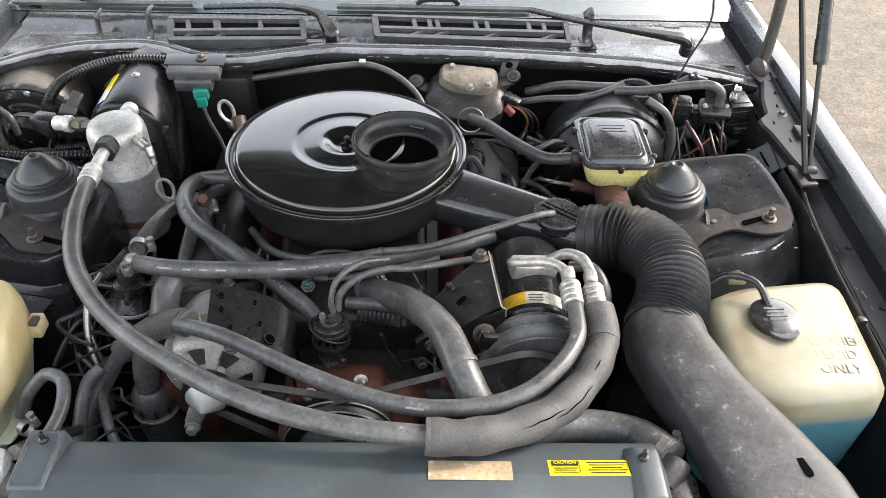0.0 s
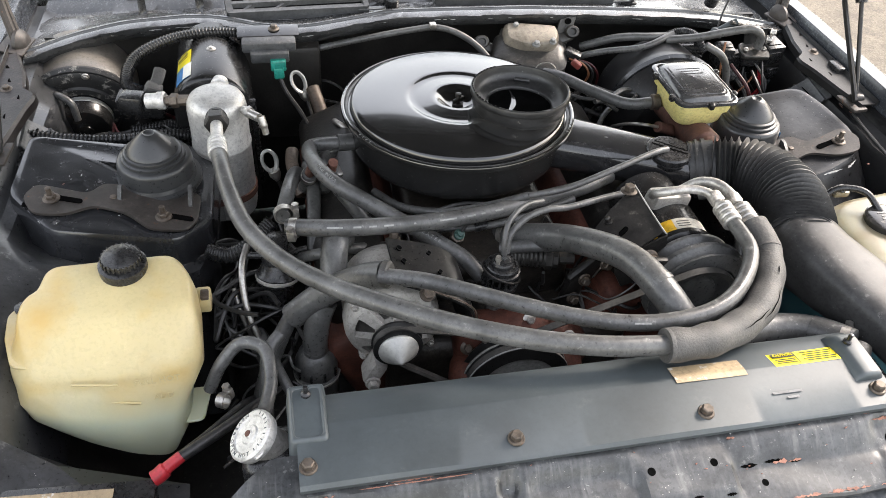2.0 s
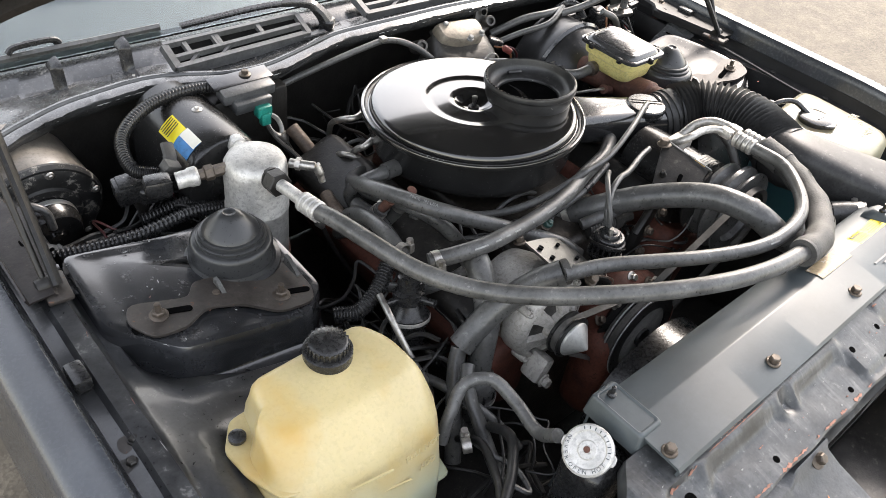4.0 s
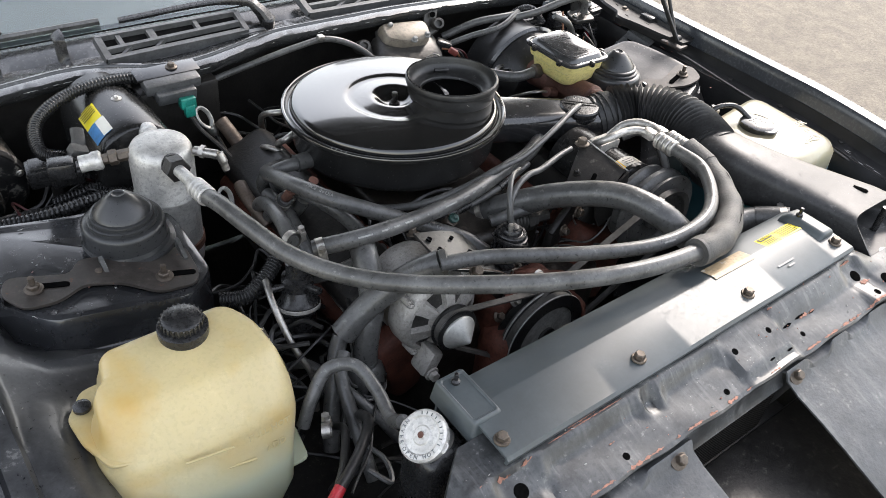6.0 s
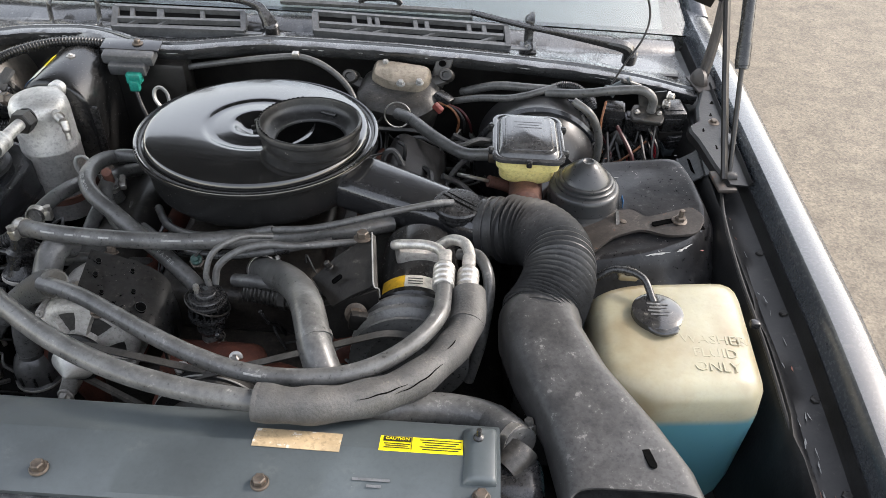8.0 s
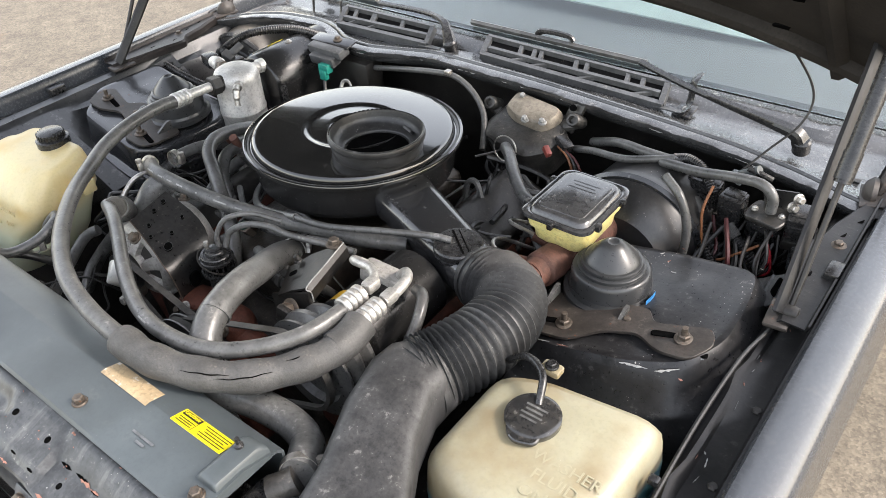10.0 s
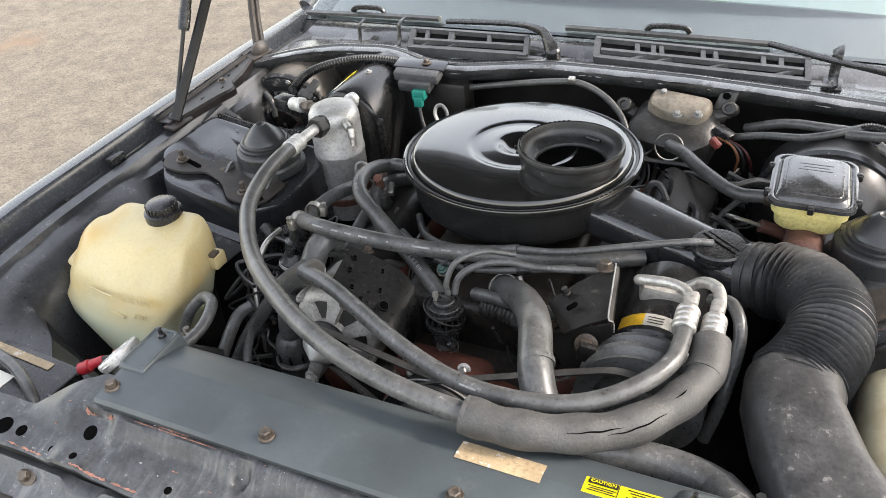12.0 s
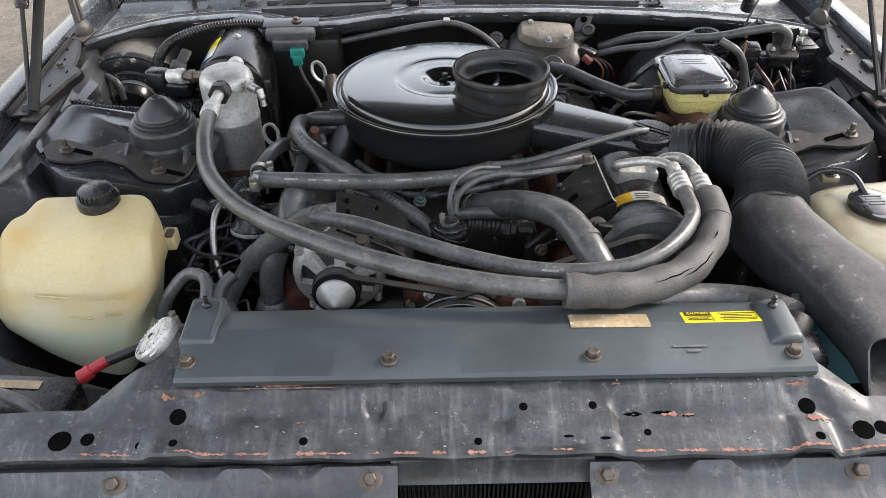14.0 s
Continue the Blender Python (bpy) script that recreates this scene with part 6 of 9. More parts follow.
# ---- relays ----
for k, (x, y, z, sx, sy, sz) in enumerate(((0.642, 1.43, 0.828, 0.042, 0.032, 0.062), (0.688, 1.44, 0.805, 0.04, 0.03, 0.055), (0.592, 1.462, 0.822, 0.034, 0.03, 0.055), (0.757, 1.43, 0.842, 0.046, 0.05, 0.045), (0.772, 1.425, 0.795, 0.042, 0.04, 0.03), (0.728, 1.45, 0.80, 0.036, 0.03, 0.05))):
    ob = thing("relay", (x, y, z - sz / 2), "small dusty black relay on the firewall", "relay", "relays on the firewall")
    turn_ = pose(0, 0, 0, 8, 0, -6 + 5 * k)
    part("case", join(box((x, y, z), (sx, sy, sz), turn_, 0.003), box((x, y - sy * 0.5, z - sz * 0.12), (sx * 0.75, 0.004, sz * 0.55), turn_, 0.001), box((x, y, z + sz * 0.5), (sx * 0.8, sy * 0.7, 0.006), turn_, 0.002)), PLASTIC, ob)
    part("socket", box((x, y + 0.004, z - sz / 2 - 0.010), (sx * 1.1, sy * 1.05, 0.020), turn_, 0.003), GREYPL if k == 4 else DARK, ob)
    for d in (-0.3, 0.0, 0.3):
        part("lead", tube([(x + d * sx, y, z - sz / 2 - 0.018), (x + d * sx, y - 0.012, z - sz / 2 - 0.04), (x + d * sx - 0.02, y - 0.008, z - sz / 2 - 0.07)], 0.0022, 6, 4), (WIRE, WIRE, WIRE, WIRE, REDWIRE, WIRE, WIRE)[(k * 3 + int(d * 10) + 3) % 7], ob)
    if k == 2:
        bars([(0, 0.010 - 0.012 * i, 0.020, 0.007) for i in range(2)], pose(x, y - 0.0178, z + 0.008, 90), TIP, ob)
sol = thing("vacuum_sensor", (0.708, 1.41, 0.85), "flat metal sensor with a hose nipple", "sensor")
part("plate", prism(rounded([(-0.03, -0.024), (0.03, -0.024), (0.034, 0.0), (0.03, 0.024), (-0.03, 0.024), (-0.034, 0.0)], 0.008), 0.010, pose(0.706, 1.41, 0.846, 10, 0, -10), 0.002), WCAST, sol)
part("body", box((0.706, 1.414, 0.834), (0.046, 0.036, 0.026), pose(0, 0, 0, 10, 0, -10), 0.004), PLASTIC, sol)
for dx in (-0.022, 0.022):
    part("screw", bolt_bm((0.706 + dx, 1.408, 0.857), (0, -0.17, 1), 0.004, 1.5, 0.004), STEEL, sol)
lev = thing("vacuum_tee", (0.665, 1.45, 0.885), "dusty grey plastic tee behind the relays", "connector")
part("stem", join(tube([(0.622, 1.46, 0.868), (0.645, 1.455, 0.888), (0.668, 1.45, 0.905)], 0.008, 10, 4), lathe([(0.014, 0), (0.014, 0.012), (0.008, 0.016)], turned((0.5, 0.3, 0.8), (0.628, 1.457, 0.868)), 16)), GREYPL, lev)
part("cross", tube([(0.650, 1.445, 0.905), (0.672, 1.45, 0.898), (0.690, 1.455, 0.89)], 0.005, 8, 4), PLASTIC, lev)
random.seed(7)
for i in range(26):
    x = random.uniform(0.60, 0.74)
    y = random.uniform(1.34, 1.43)
    z = random.uniform(0.70, 0.79)
    pts = [(x, y + 0.03, z + 0.06), (x + random.uniform(-0.03, 0.03), y - 0.02, z + random.uniform(-0.01, 0.03)), (x + random.uniform(-0.06, 0.06), y - 0.03, z - 0.02), (x + random.uniform(-0.09, 0.09), y + 0.02, z - 0.06)]
    ob = thing("wire", pts[0], "thin tangled wire under the relays", "wire", "wires under the relays")
    part("wire_strand", tube(pts, random.choice((0.002, 0.003, 0.004)), 6, 5), (WIRE, WIRE, REDWIRE, WIRE, WIRE)[i % 5], ob)
for pts in ([(0.61, 1.40, 0.74), (0.66, 1.36, 0.745), (0.70, 1.36, 0.73), (0.73, 1.39, 0.715)], [(0.60, 1.385, 0.79), (0.645, 1.36, 0.755), (0.67, 1.37, 0.70)]):
    ob = thing("wiring_loom", pts[0], "ribbed black wiring loom under the relays", "wiring loom")
    part("conduit", ribbed(pts, 0.010, 0.0012, 26, 12), PLASTIC, ob)

for pts, r in (([(0.575, 1.425, 0.815), (0.595, 1.405, 0.788), (0.635, 1.395, 0.762), (0.672, 1.395, 0.724)], 0.0150), ([(0.652, 1.40, 0.806), (0.684, 1.388, 0.786), (0.718, 1.39, 0.748)], 0.0105)):
    ob = thing("wiring_loom", pts[0], "thick ribbed wiring loom with grey tape ends below the relays", "wiring loom")
    part("conduit", ribbed(pts, r, 0.0016, 20, 16), PLASTIC, ob)
    part("tape_wrap", tube([Vector(pts[0]) + Vector((-0.006, 0.004, 0.006)), pts[0], Vector(pts[0]).lerp(Vector(pts[1]), 0.45)], r * 1.12, 14, 4), FOAM, ob, "grubby cloth tape")
for pts, mat, word in (([(0.674, 1.384, 0.758), (0.686, 1.380, 0.739), (0.712, 1.378, 0.750), (0.730, 1.378, 0.783), (0.718, 1.390, 0.818)], "red", "red"), ([(0.677, 1.386, 0.766), (0.684, 1.382, 0.734), (0.733, 1.382, 0.757), (0.726, 1.390, 0.798)], "red", "red"),
                       ([(0.615, 1.39, 0.888), (0.610, 1.372, 0.842), (0.624, 1.368, 0.776), (0.650, 1.366, 0.762), (0.683, 1.368, 0.788), (0.709, 1.385, 0.805)], "brown", "brown"), ([(0.695, 1.41, 0.812), (0.690, 1.385, 0.770), (0.712, 1.375, 0.748), (0.736, 1.39, 0.775), (0.730, 1.41, 0.82)], "brown", "dark")):
    ob = thing("wire", pts[0], word + " insulated wire looping below the relays", "wire", "coloured wires below the relays")
    part("wire_strand", tube(pts, 0.0024, 8, 7), material("bright red wire", (0.34, 0.02, 0.03), 0.4, scale=40) if mat == "red" else BROWNWIRE if word == "brown" else WIRE, ob)
fins = thing("resistor_block", (0.572, 1.445, 0.80), "finned black resistor block on the firewall", "resistor")
part("base", box((0.572, 1.452, 0.815), (0.060, 0.014, 0.075), pose(0, 0, 0, 6, 0, -8), 0.003), PLASTIC, fins)
for k in range(6):
    part("fin", box((0.572, 1.441, 0.786 + 0.0115 * k), (0.050, 0.018, 0.0050), pose(0, 0, 0, 6, 0, -8), 0.0012), PLASTIC, fins)
arm_b = thing("sensor_bracket", (0.715, 1.435, 0.865), "folded black steel bracket with two plated nuts", "bracket")
part("plate", solid_sheet([[(0.684 + 0.056 * t, 1.436, 0.884 + 0.010 * t), (0.690 + 0.052 * t, 1.434, 0.862 + 0.006 * t), (0.700 + 0.040 * t, 1.428, 0.848 + 0.006 * t)] for t in np.linspace(0, 1, 4)], 0.003), BRKT, arm_b)
for p in ((0.743, 1.425, 0.888), (0.737, 1.422, 0.872)):
    part("nut", bolt_bm(p, (0.75, -0.6, 0.2), 0.0065, 1.5, 0.010), STEEL, arm_b)
hose("vacuum_hose", [(0.545, 1.352, 0.905), (0.582, 1.335, 0.884), (0.603, 1.328, 0.834), (0.600, 1.325, 0.768), (0.575, 1.32, 0.704)], 0.0078, "grey hose looped round the brake booster")

# ---- alternator and air pump side ----
alternator = thing("alternator", (-0.20, 0.82, 0.68), "dusty cast aluminium alternator with a pale conical nut", "alternator")
AX = (0.0, -1, 0.04)
AL = turned(AX, (-0.200, 0.800, 0.768))
part("rear_housing", lathe([(0.05, -0.112), (0.064, -0.108), (0.072, -0.085), (0.073, -0.046), (0.070, -0.044), (0.070, -0.040)], AL, 56), CAST, alternator, "dusty cast rear shell")
part("stator_core", lathe([(0.0715, -0.042), (0.0715, -0.030), (0.0705, -0.029), (0.0705, -0.028)], AL, 56), TANCAST, alternator, "laminated steel ring")
part("front_housing", lathe([(0.070, -0.029), (0.0735, -0.027), (0.0750, -0.022), (0.0745, 0.000), (0.0715, 0.010), (0.0655, 0.016), (0.0600, 0.017), (0.0585, 0.010), (0.0560, 0.004)], AL, 56, cap=False), CAST, alternator, "cast front shell with an open web")
# Darker than the shell: shade of the gaps is put into this face.
part("inner_face", lathe([(0.060, 0.008), (0.046, 0.013), (0.030, 0.020), (0.0, 0.020)], AL, 40), WCAST, alternator, "inner face darkened for the gaps between webs")
for i in range(6):
    a = i * math.pi / 3 + 0.35
    web = [[AL @ Vector((r * math.cos(a + d / r), r * math.sin(a + d / r), z)) for d, z in ((-w, z0), (-w * 0.7, z1), (w * 0.7, z1), (w, z0))] for r, w, z0, z1 in ((0.0640, 0.0190, 0.004, 0.0165), (0.0520, 0.0150, 0.006, 0.0205), (0.0400, 0.0120, 0.010, 0.0270), (0.0270, 0.0105, 0.014, 0.0325))]
    part("web", loft(web), CAST, alternator)
part("bearing_boss", lathe([(0.030, 0.004), (0.0300, 0.030), (0.0270, 0.0355), (0.012, 0.0365), (0, 0.0365)], AL, 40), CAST, alternator)
for i in range(4):
    a = i * math.pi / 2 + 0.9
    part("clamp_ear", join(tube([AL @ Vector((0.0755 * math.cos(a), 0.0755 * math.sin(a), z)) for z in (-0.060, -0.020, 0.010)], 0.0068, 12, 2), bolt_bm(AL @ Vector((0.0755 * math.cos(a), 0.0755 * math.sin(a), 0.010)), AX, 0.0045, 1.3, 0.005)), CAST, alternator)
part("pulley", lathe([(0.020, 0.036), (0.0370, 0.0365), (0.0385, 0.039), (0.0385, 0.0415), (0.0290, 0.0475), (0.0375, 0.0545), (0.0375, 0.0570), (0.030, 0.0585), (0.02, 0.0585)], AL, 40), PULLEY, alternator, "grooved black pulley")
part("nut_cone", lathe([(0.0275, 0.0575), (0.0298, 0.0588), (0.0302, 0.0605), (0.0298, 0.0625), (0.0285, 0.0640), (0.0035, 0.0872), (0.0018, 0.0884), (0, 0.0887)], AL, 48), TIP, alternator, "pale conical nut cap")
part("lug", join(box((-0.232, 0.77, 0.700), (0.026, 0.04, 0.05), pose(0, 0, 0, 0, 25, 0), 0.008), bolt_bm((-0.237, 0.748, 0.688), AX, 0.009, 1.4)), CAST, alternator)
bracket = thing("accessory_bracket", (-0.14, 0.84, 0.83), "perforated black steel bracket plate above the alternator", "bracket")
B0 = Vector((-0.197, 0.865, 0.872))
BU = (Vector((-0.088, 0.858, 0.832)) - B0).normalized()
BV = (Vector((-0.190, 0.775, 0.858)) - B0).normalized()
BN = BU.cross(BV).normalized() * -1
BMAT = Matrix((BU, BV, BN)).transposed().to_4x4()
BMAT.translation = B0
PLATE_FOLD = [(-0.004, 0.0), (0.03, 0.0), (0.06, 0.0), (0.085, -0.001), (0.104, -0.004), (0.118, -0.011), (0.128, -0.022), (0.136, -0.038), (0.142, -0.056), (0.147, -0.075), (0.151, -0.095)]


def folded_plate():
    rows = []
    for k, (u, n) in enumerate(PLATE_FOLD):
        v0 = -0.008 - 0.008 * math.sin(math.pi * min(1, k / 5)) + (0.012 if k > 5 else 0)
        v1 = 0.078 + 0.012 * min(1, k / 4)
        rows.append([BMAT @ Vector((u, v0 + (v1 - v0) * t, n)) for t in np.linspace(0, 1, 7)])
    return solid_sheet(rows, 0.004)


part("plate", folded_plate(), BRKT, bracket)
for u, v, r in ((0.012, 0.010, 0.004), (0.014, 0.034, 0.0035), (0.062, 0.006, 0.003), (0.072, 0.040, 0.003), (0.088, 0.062, 0.0078), (0.03, 0.06, 0.003), (0.050, 0.072, 0.0028)):
    rim = part("punched_rim", lathe([(r * 0.95, 0.003), (r * 1.10, 0.0042), (r * 1.04, 0.0049), (r * 0.95, 0.0046)], BMAT @ Matrix.Translation((u, v, 0.0)), 18, cap=False), BRKT, bracket)
    part("hole", lathe([(0, 0.0), (r, 0.0), (r * 0.96, 0.0048), (0, 0.0045)], BMAT @ Matrix.Translation((u, v, 0.0)), 18), HOLE, rim)
FOLD = BMAT @ Matrix.Translation((0.1400, 0.052, -0.050)) @ pose(0, 0, 0, 0, 72, 0)
part("slot_hole", prism(round_rect(0.030, 0.022, 0.010, 6), 0.005, FOLD, 0.0005), HOLE, bracket)
part("worn_edge", tube([BMAT @ Vector((u, 0.078 + 0.012 * min(1, k / 4) + 0.0005, n + 0.0035)) for k, (u, n) in enumerate(PLATE_FOLD)], 0.0011, 6, 3), DULLRUST, bracket, "rust along the plate's bare edge")
part("bolt", bolt_bm((-0.155, 0.770, 0.852), (0, -0.6, 0.8), 0.009, 1.3), ZINC, bracket)
part("bolt", bolt_bm((-0.185, 0.895, 0.850), (0, 0.3, 0.9), 0.007, 1.5), ZINC, bracket)

tee = thing("air_pump_hose", (-0.30, 0.86, 0.72), "fat rubber tee hose of the air pump", "hose")
part("upper_elbow", tube([(-0.262, 0.925, 0.835), (-0.270, 0.912, 0.848), (-0.278, 0.890, 0.842), (-0.283, 0.865, 0.815), (-0.290, 0.845, 0.79)], 0.021, 18), RUBBER, tee)
part("cross_arm", tube([(-0.214, 0.783, 0.887), (-0.245, 0.806, 0.862), (-0.283, 0.826, 0.826), (-0.315, 0.835, 0.795), (-0.350, 0.838, 0.760)], 0.0205, 18), RUBBER, tee)
part("end_collar", lathe([(0.0180, -0.004), (0.0200, 0.0), (0.0200, 0.006), (0.0170, 0.009), (0.012, 0.009)], turned((0.33, -0.16, 0.06), (-0.216, 0.782, 0.889)), 28), BELT, tee)
part("lower_leg", tube([(-0.300, 0.835, 0.79), (-0.312, 0.825, 0.76), (-0.318, 0.820, 0.725), (-0.319, 0.818, 0.70)], 0.020, 18), RUBBER, tee)
part("tail", tube([(-0.352, 0.838, 0.758), (-0.368, 0.825, 0.735), (-0.395, 0.79, 0.69), (-0.42, 0.75, 0.62)], 0.013, 14), RUBBER, tee)
dome = thing("check_valve", (-0.319, 0.818, 0.60), "dusty black domed valve can", "valve")
part("can", lathe([(0.030, 0.56), (0.034, 0.60), (0.034, 0.640), (0.037, 0.643), (0.037, 0.650), (0.034, 0.653), (0.034, 0.675), (0.028, 0.692), (0.020, 0.698), (0.020, 0.706), (0, 0.706)], Matrix.Translation((-0.319, 0.818, 0)), 36), RUBBER, dome)
part("crimp_ring", lathe([(0.0368, 0.6435), (0.0378, 0.6445), (0.0378, 0.6485), (0.0368, 0.6495)], Matrix.Translation((-0.319, 0.818, 0)), 40), CAST, dome, "dull crimped ring")
for k in range(10):
    a = k * math.pi / 5
    part("rib", box((-0.319 + 0.0345 * math.cos(a), 0.818 + 0.0345 * math.sin(a), 0.664), (0.004, 0.004, 0.020), pose(0, 0, 0, 0, 0, math.degrees(a)), 0.001), PLASTIC, dome)
switch = thing("air_switch_valve", (-0.366, 0.95, 0.70), "black plastic valve with a silver ring", "valve")
SM_ = turned((0.10, 0.25, 1), (-0.374, 0.927, 0.70))
part("body", lathe([(0.026, 0.0), (0.028, 0.042), (0.034, 0.046), (0.034, 0.058), (0.030, 0.062), (0.024, 0.080), (0.026, 0.082), (0.026, 0.098), (0.018, 0.102), (0.018, 0.125), (0.012, 0.128), (0, 0.128)], SM_, 36), PLASTIC, switch)
part("ring", lathe([(0.0342, 0.049), (0.0352, 0.050), (0.0352, 0.055), (0.0342, 0.056)], SM_, 40), CAST, switch, "dull silver ring")
for a in (0.4, 2.2, 3.9):
    part("nipple", tube([SM_ @ Vector((0.02 * math.cos(a), 0.02 * math.sin(a), 0.09)), SM_ @ Vector((0.05 * math.cos(a), 0.05 * math.sin(a), 0.092))], 0.006, 10, 3), PLASTIC, switch)


def clamp(at, direction, r, label="bright worm-drive hose clamp"):
    ob = thing("hose_clamp", at, label, "hose clamp", "hose clamps")
    part("band", clamp_bm(at, direction, r), STEEL, ob)


clamp((-0.350, 0.993, 0.836), (0.15, -1, 0.1), 0.0145)
clamp((-0.335, 0.930, 0.860), (-1, 0.3, -0.15), 0.0142)
clamp((0.025, 0.955, 0.778), (0.45, -0.65, 0.60), 0.0240)
clamp((0.426, 0.602, 0.842), (0.7, -0.7, 0.3), 0.0235)
clamp((-0.025, 0.831, 0.742), (0.04, 0.02, 1), 0.0155)
clamp((-0.455, 0.705, 0.745), (1, -0.6, 0.2), 0.0095)
hose("bypass_hose", [(-0.352, 0.99, 0.835), (-0.340, 1.05, 0.835), (-0.328, 1.12, 0.815), (-0.32, 1.17, 0.78), (-0.315, 1.19, 0.74)], 0.0125, "short black coolant hose with clamp")
hose("bypass_hose", [(-0.300, 1.18, 0.79), (-0.295, 1.12, 0.79), (-0.30, 1.05, 0.77), (-0.305, 0.99, 0.73)], 0.0125, "short black coolant hose with clamp")
hose("breather_hose", [(-0.225, 1.175, 0.838), (-0.262, 1.172, 0.842), (-0.285, 1.178, 0.835), (-0.298, 1.195, 0.812), (-0.292, 1.205, 0.78), (-0.27, 1.20, 0.74)], 0.0115, "grey crankcase breather pipe")
stub = thing("breather_connector", (-0.22, 1.175, 0.84), "black rubber breather connector on the air cleaner", "connector")
part("sleeve", tube([(-0.195, 1.178, 0.838), (-0.245, 1.172, 0.842)], 0.0155, 16, 4), RUBBER, stub)
hose("heater_hose", [(-0.21, 1.25, 0.765), (-0.262, 1.205, 0.79), (-0.275, 1.13, 0.825), (-0.262, 1.06, 0.84), (-0.235, 1.02, 0.82), (-0.20, 1.0, 0.77)], 0.0125, "second black heater hose beside the air cleaner")
up_loom = thing("wiring_loom", (-0.45, 1.0, 0.80), "ribbed black wiring loom beside the strut tower", "wiring loom")
part("conduit", ribbed([(-0.62, 1.34, 0.78), (-0.55, 1.335, 0.79), (-0.50, 1.33, 0.775)], 0.011, 0.0013, 24, 12), PLASTIC, up_loom)
loom2 = thing("wiring_loom", (-0.42, 1.0, 0.78), "ribbed black wiring loom crossing to the engine", "wiring loom")
part("conduit", ribbed([(-0.475, 0.995, 0.765), (-0.44, 0.978, 0.770), (-0.40, 0.985, 0.79), (-0.37, 1.0, 0.815)], 0.0135, 0.0014, 26, 14), PLASTIC, loom2)
hose("overflow_hose", [(-0.475, 0.735, 0.735), (-0.455, 0.745, 0.775), (-0.425, 0.755, 0.805), (-0.392, 0.735, 0.812), (-0.385, 0.69, 0.80), (-0.395, 0.64, 0.80), (-0.402, 0.607, 0.835)], 0.0095, "bent black overflow hose to the radiator cap")
hose("drain_hose", [(-0.402, 0.66, 0.64), (-0.398, 0.72, 0.70), (-0.39, 0.775, 0.75), (-0.37, 0.80, 0.765)], 0.0105, "black hose beside the radiator")
for pts, r, mat in (([(-0.412, 0.965, 0.80), (-0.422, 0.92, 0.79), (-0.418, 0.87, 0.745), (-0.40, 0.84, 0.69), (-0.40, 0.83, 0.62)], 0.0055, STEEL),
                    ([(-0.44, 0.93, 0.74), (-0.43, 0.90, 0.70), (-0.41, 0.88, 0.64)], 0.004, STEEL)):
    ob = thing("metal_pipe", pts[0], "thin bent steel pipe", "pipe")
    part("pipe_wall", tube(pts, r, 10), mat, ob)

# ---- valve with vacuum tubes ----
egr = thing("vacuum_valve", (-0.022, 0.838, 0.76), "black vented vacuum valve with two thin hoses", "valve")
EM = turned((0.04, 0.02, 1), (-0.026, 0.832, 0.777)) @ Matrix.Scale(0.92, 4)
part("base", lathe([(0.013, -0.030), (0.014, -0.014), (0.021, -0.012), (0.0225, -0.009), (0.0225, -0.004), (0.021, -0.002), (0.0205, 0.012), (0.026, 0.015), (0.030, 0.020), (0.0325, 0.021), (0.0330, 0.025), (0.0320, 0.028)], EM, 40), PLASTIC, egr)
part("side_nipple", join(tube([EM @ Vector((-0.018, -0.004, 0.004)), EM @ Vector((-0.040, -0.010, 0.004))], 0.0052, 12, 3), lathe([(0.0052, 0), (0.0068, 0.002), (0.0050, 0.007), (0.0, 0.007)], turned((-0.95, -0.25, 0.0), EM @ Vector((-0.037, -0.009, 0.004))), 14)), PLASTIC, egr)
for i in range(16):
    a = i * math.pi / 8
    part("fin", join(loft([[EM @ Vector((r * math.cos(a + d), r * math.sin(a + d), z)) for r, d in ((0.022, -0.06), (0.030, -0.06), (0.030, 0.06), (0.022, 0.06))] for z in (0.026, 0.050)])), PLASTIC, egr)
part("core", lathe([(0.021, 0.026), (0.021, 0.056)], EM, 24), HOLE, egr)
part("crown", lathe([(0.0300, 0.0480), (0.0318, 0.0490), (0.0325, 0.0515), (0.0318, 0.0545), (0.0290, 0.0555), (0.0282, 0.0590), (0.0285, 0.0625), (0.0270, 0.0645), (0.0225, 0.0650), (0.0215, 0.0635), (0.0195, 0.0640), (0.0185, 0.0705), (0.0165, 0.0725), (0.0125, 0.0728), (0.0118, 0.0755), (0.0095, 0.0765), (0, 0.0765)], EM, 48), PLASTIC, egr)
for k, h in enumerate((0.0070, 0.0095, 0.0080)):
    part("stamped_bar", prism(round_rect(0.0014, h, 0.0005, 3), 0.0005, EM @ Matrix.Translation((-0.0035 + 0.0035 * k, 0, 0.0765)) @ pose(0, 0, 0, 0, 0, 14), 0.0001), GREYPL, egr)
part("wire_bail", tube([EM @ Vector((0.0335 * math.cos(a), 0.0335 * math.sin(a), 0.030 + 0.030 * (0.5 + 0.5 * math.sin(a)))) for a in np.linspace(0, 2 * math.pi, 25)], 0.0016, 8, 3), DARK, egr)
part("tube_fitting", lathe([(0.0035, 0.0), (0.0035, 0.010), (0.0050, 0.011), (0.0040, 0.018)], turned((0.0, 0.1, 1), EM @ Vector((-0.002, 0.014, 0.068))), 14), STEEL, egr)
part("down_hose", tube([EM @ Vector((0, 0, -0.020)), EM @ Vector((0.001, 0.001, -0.040)), (-0.022, 0.828, 0.715)], 0.0145, 16), RUBBER, egr)
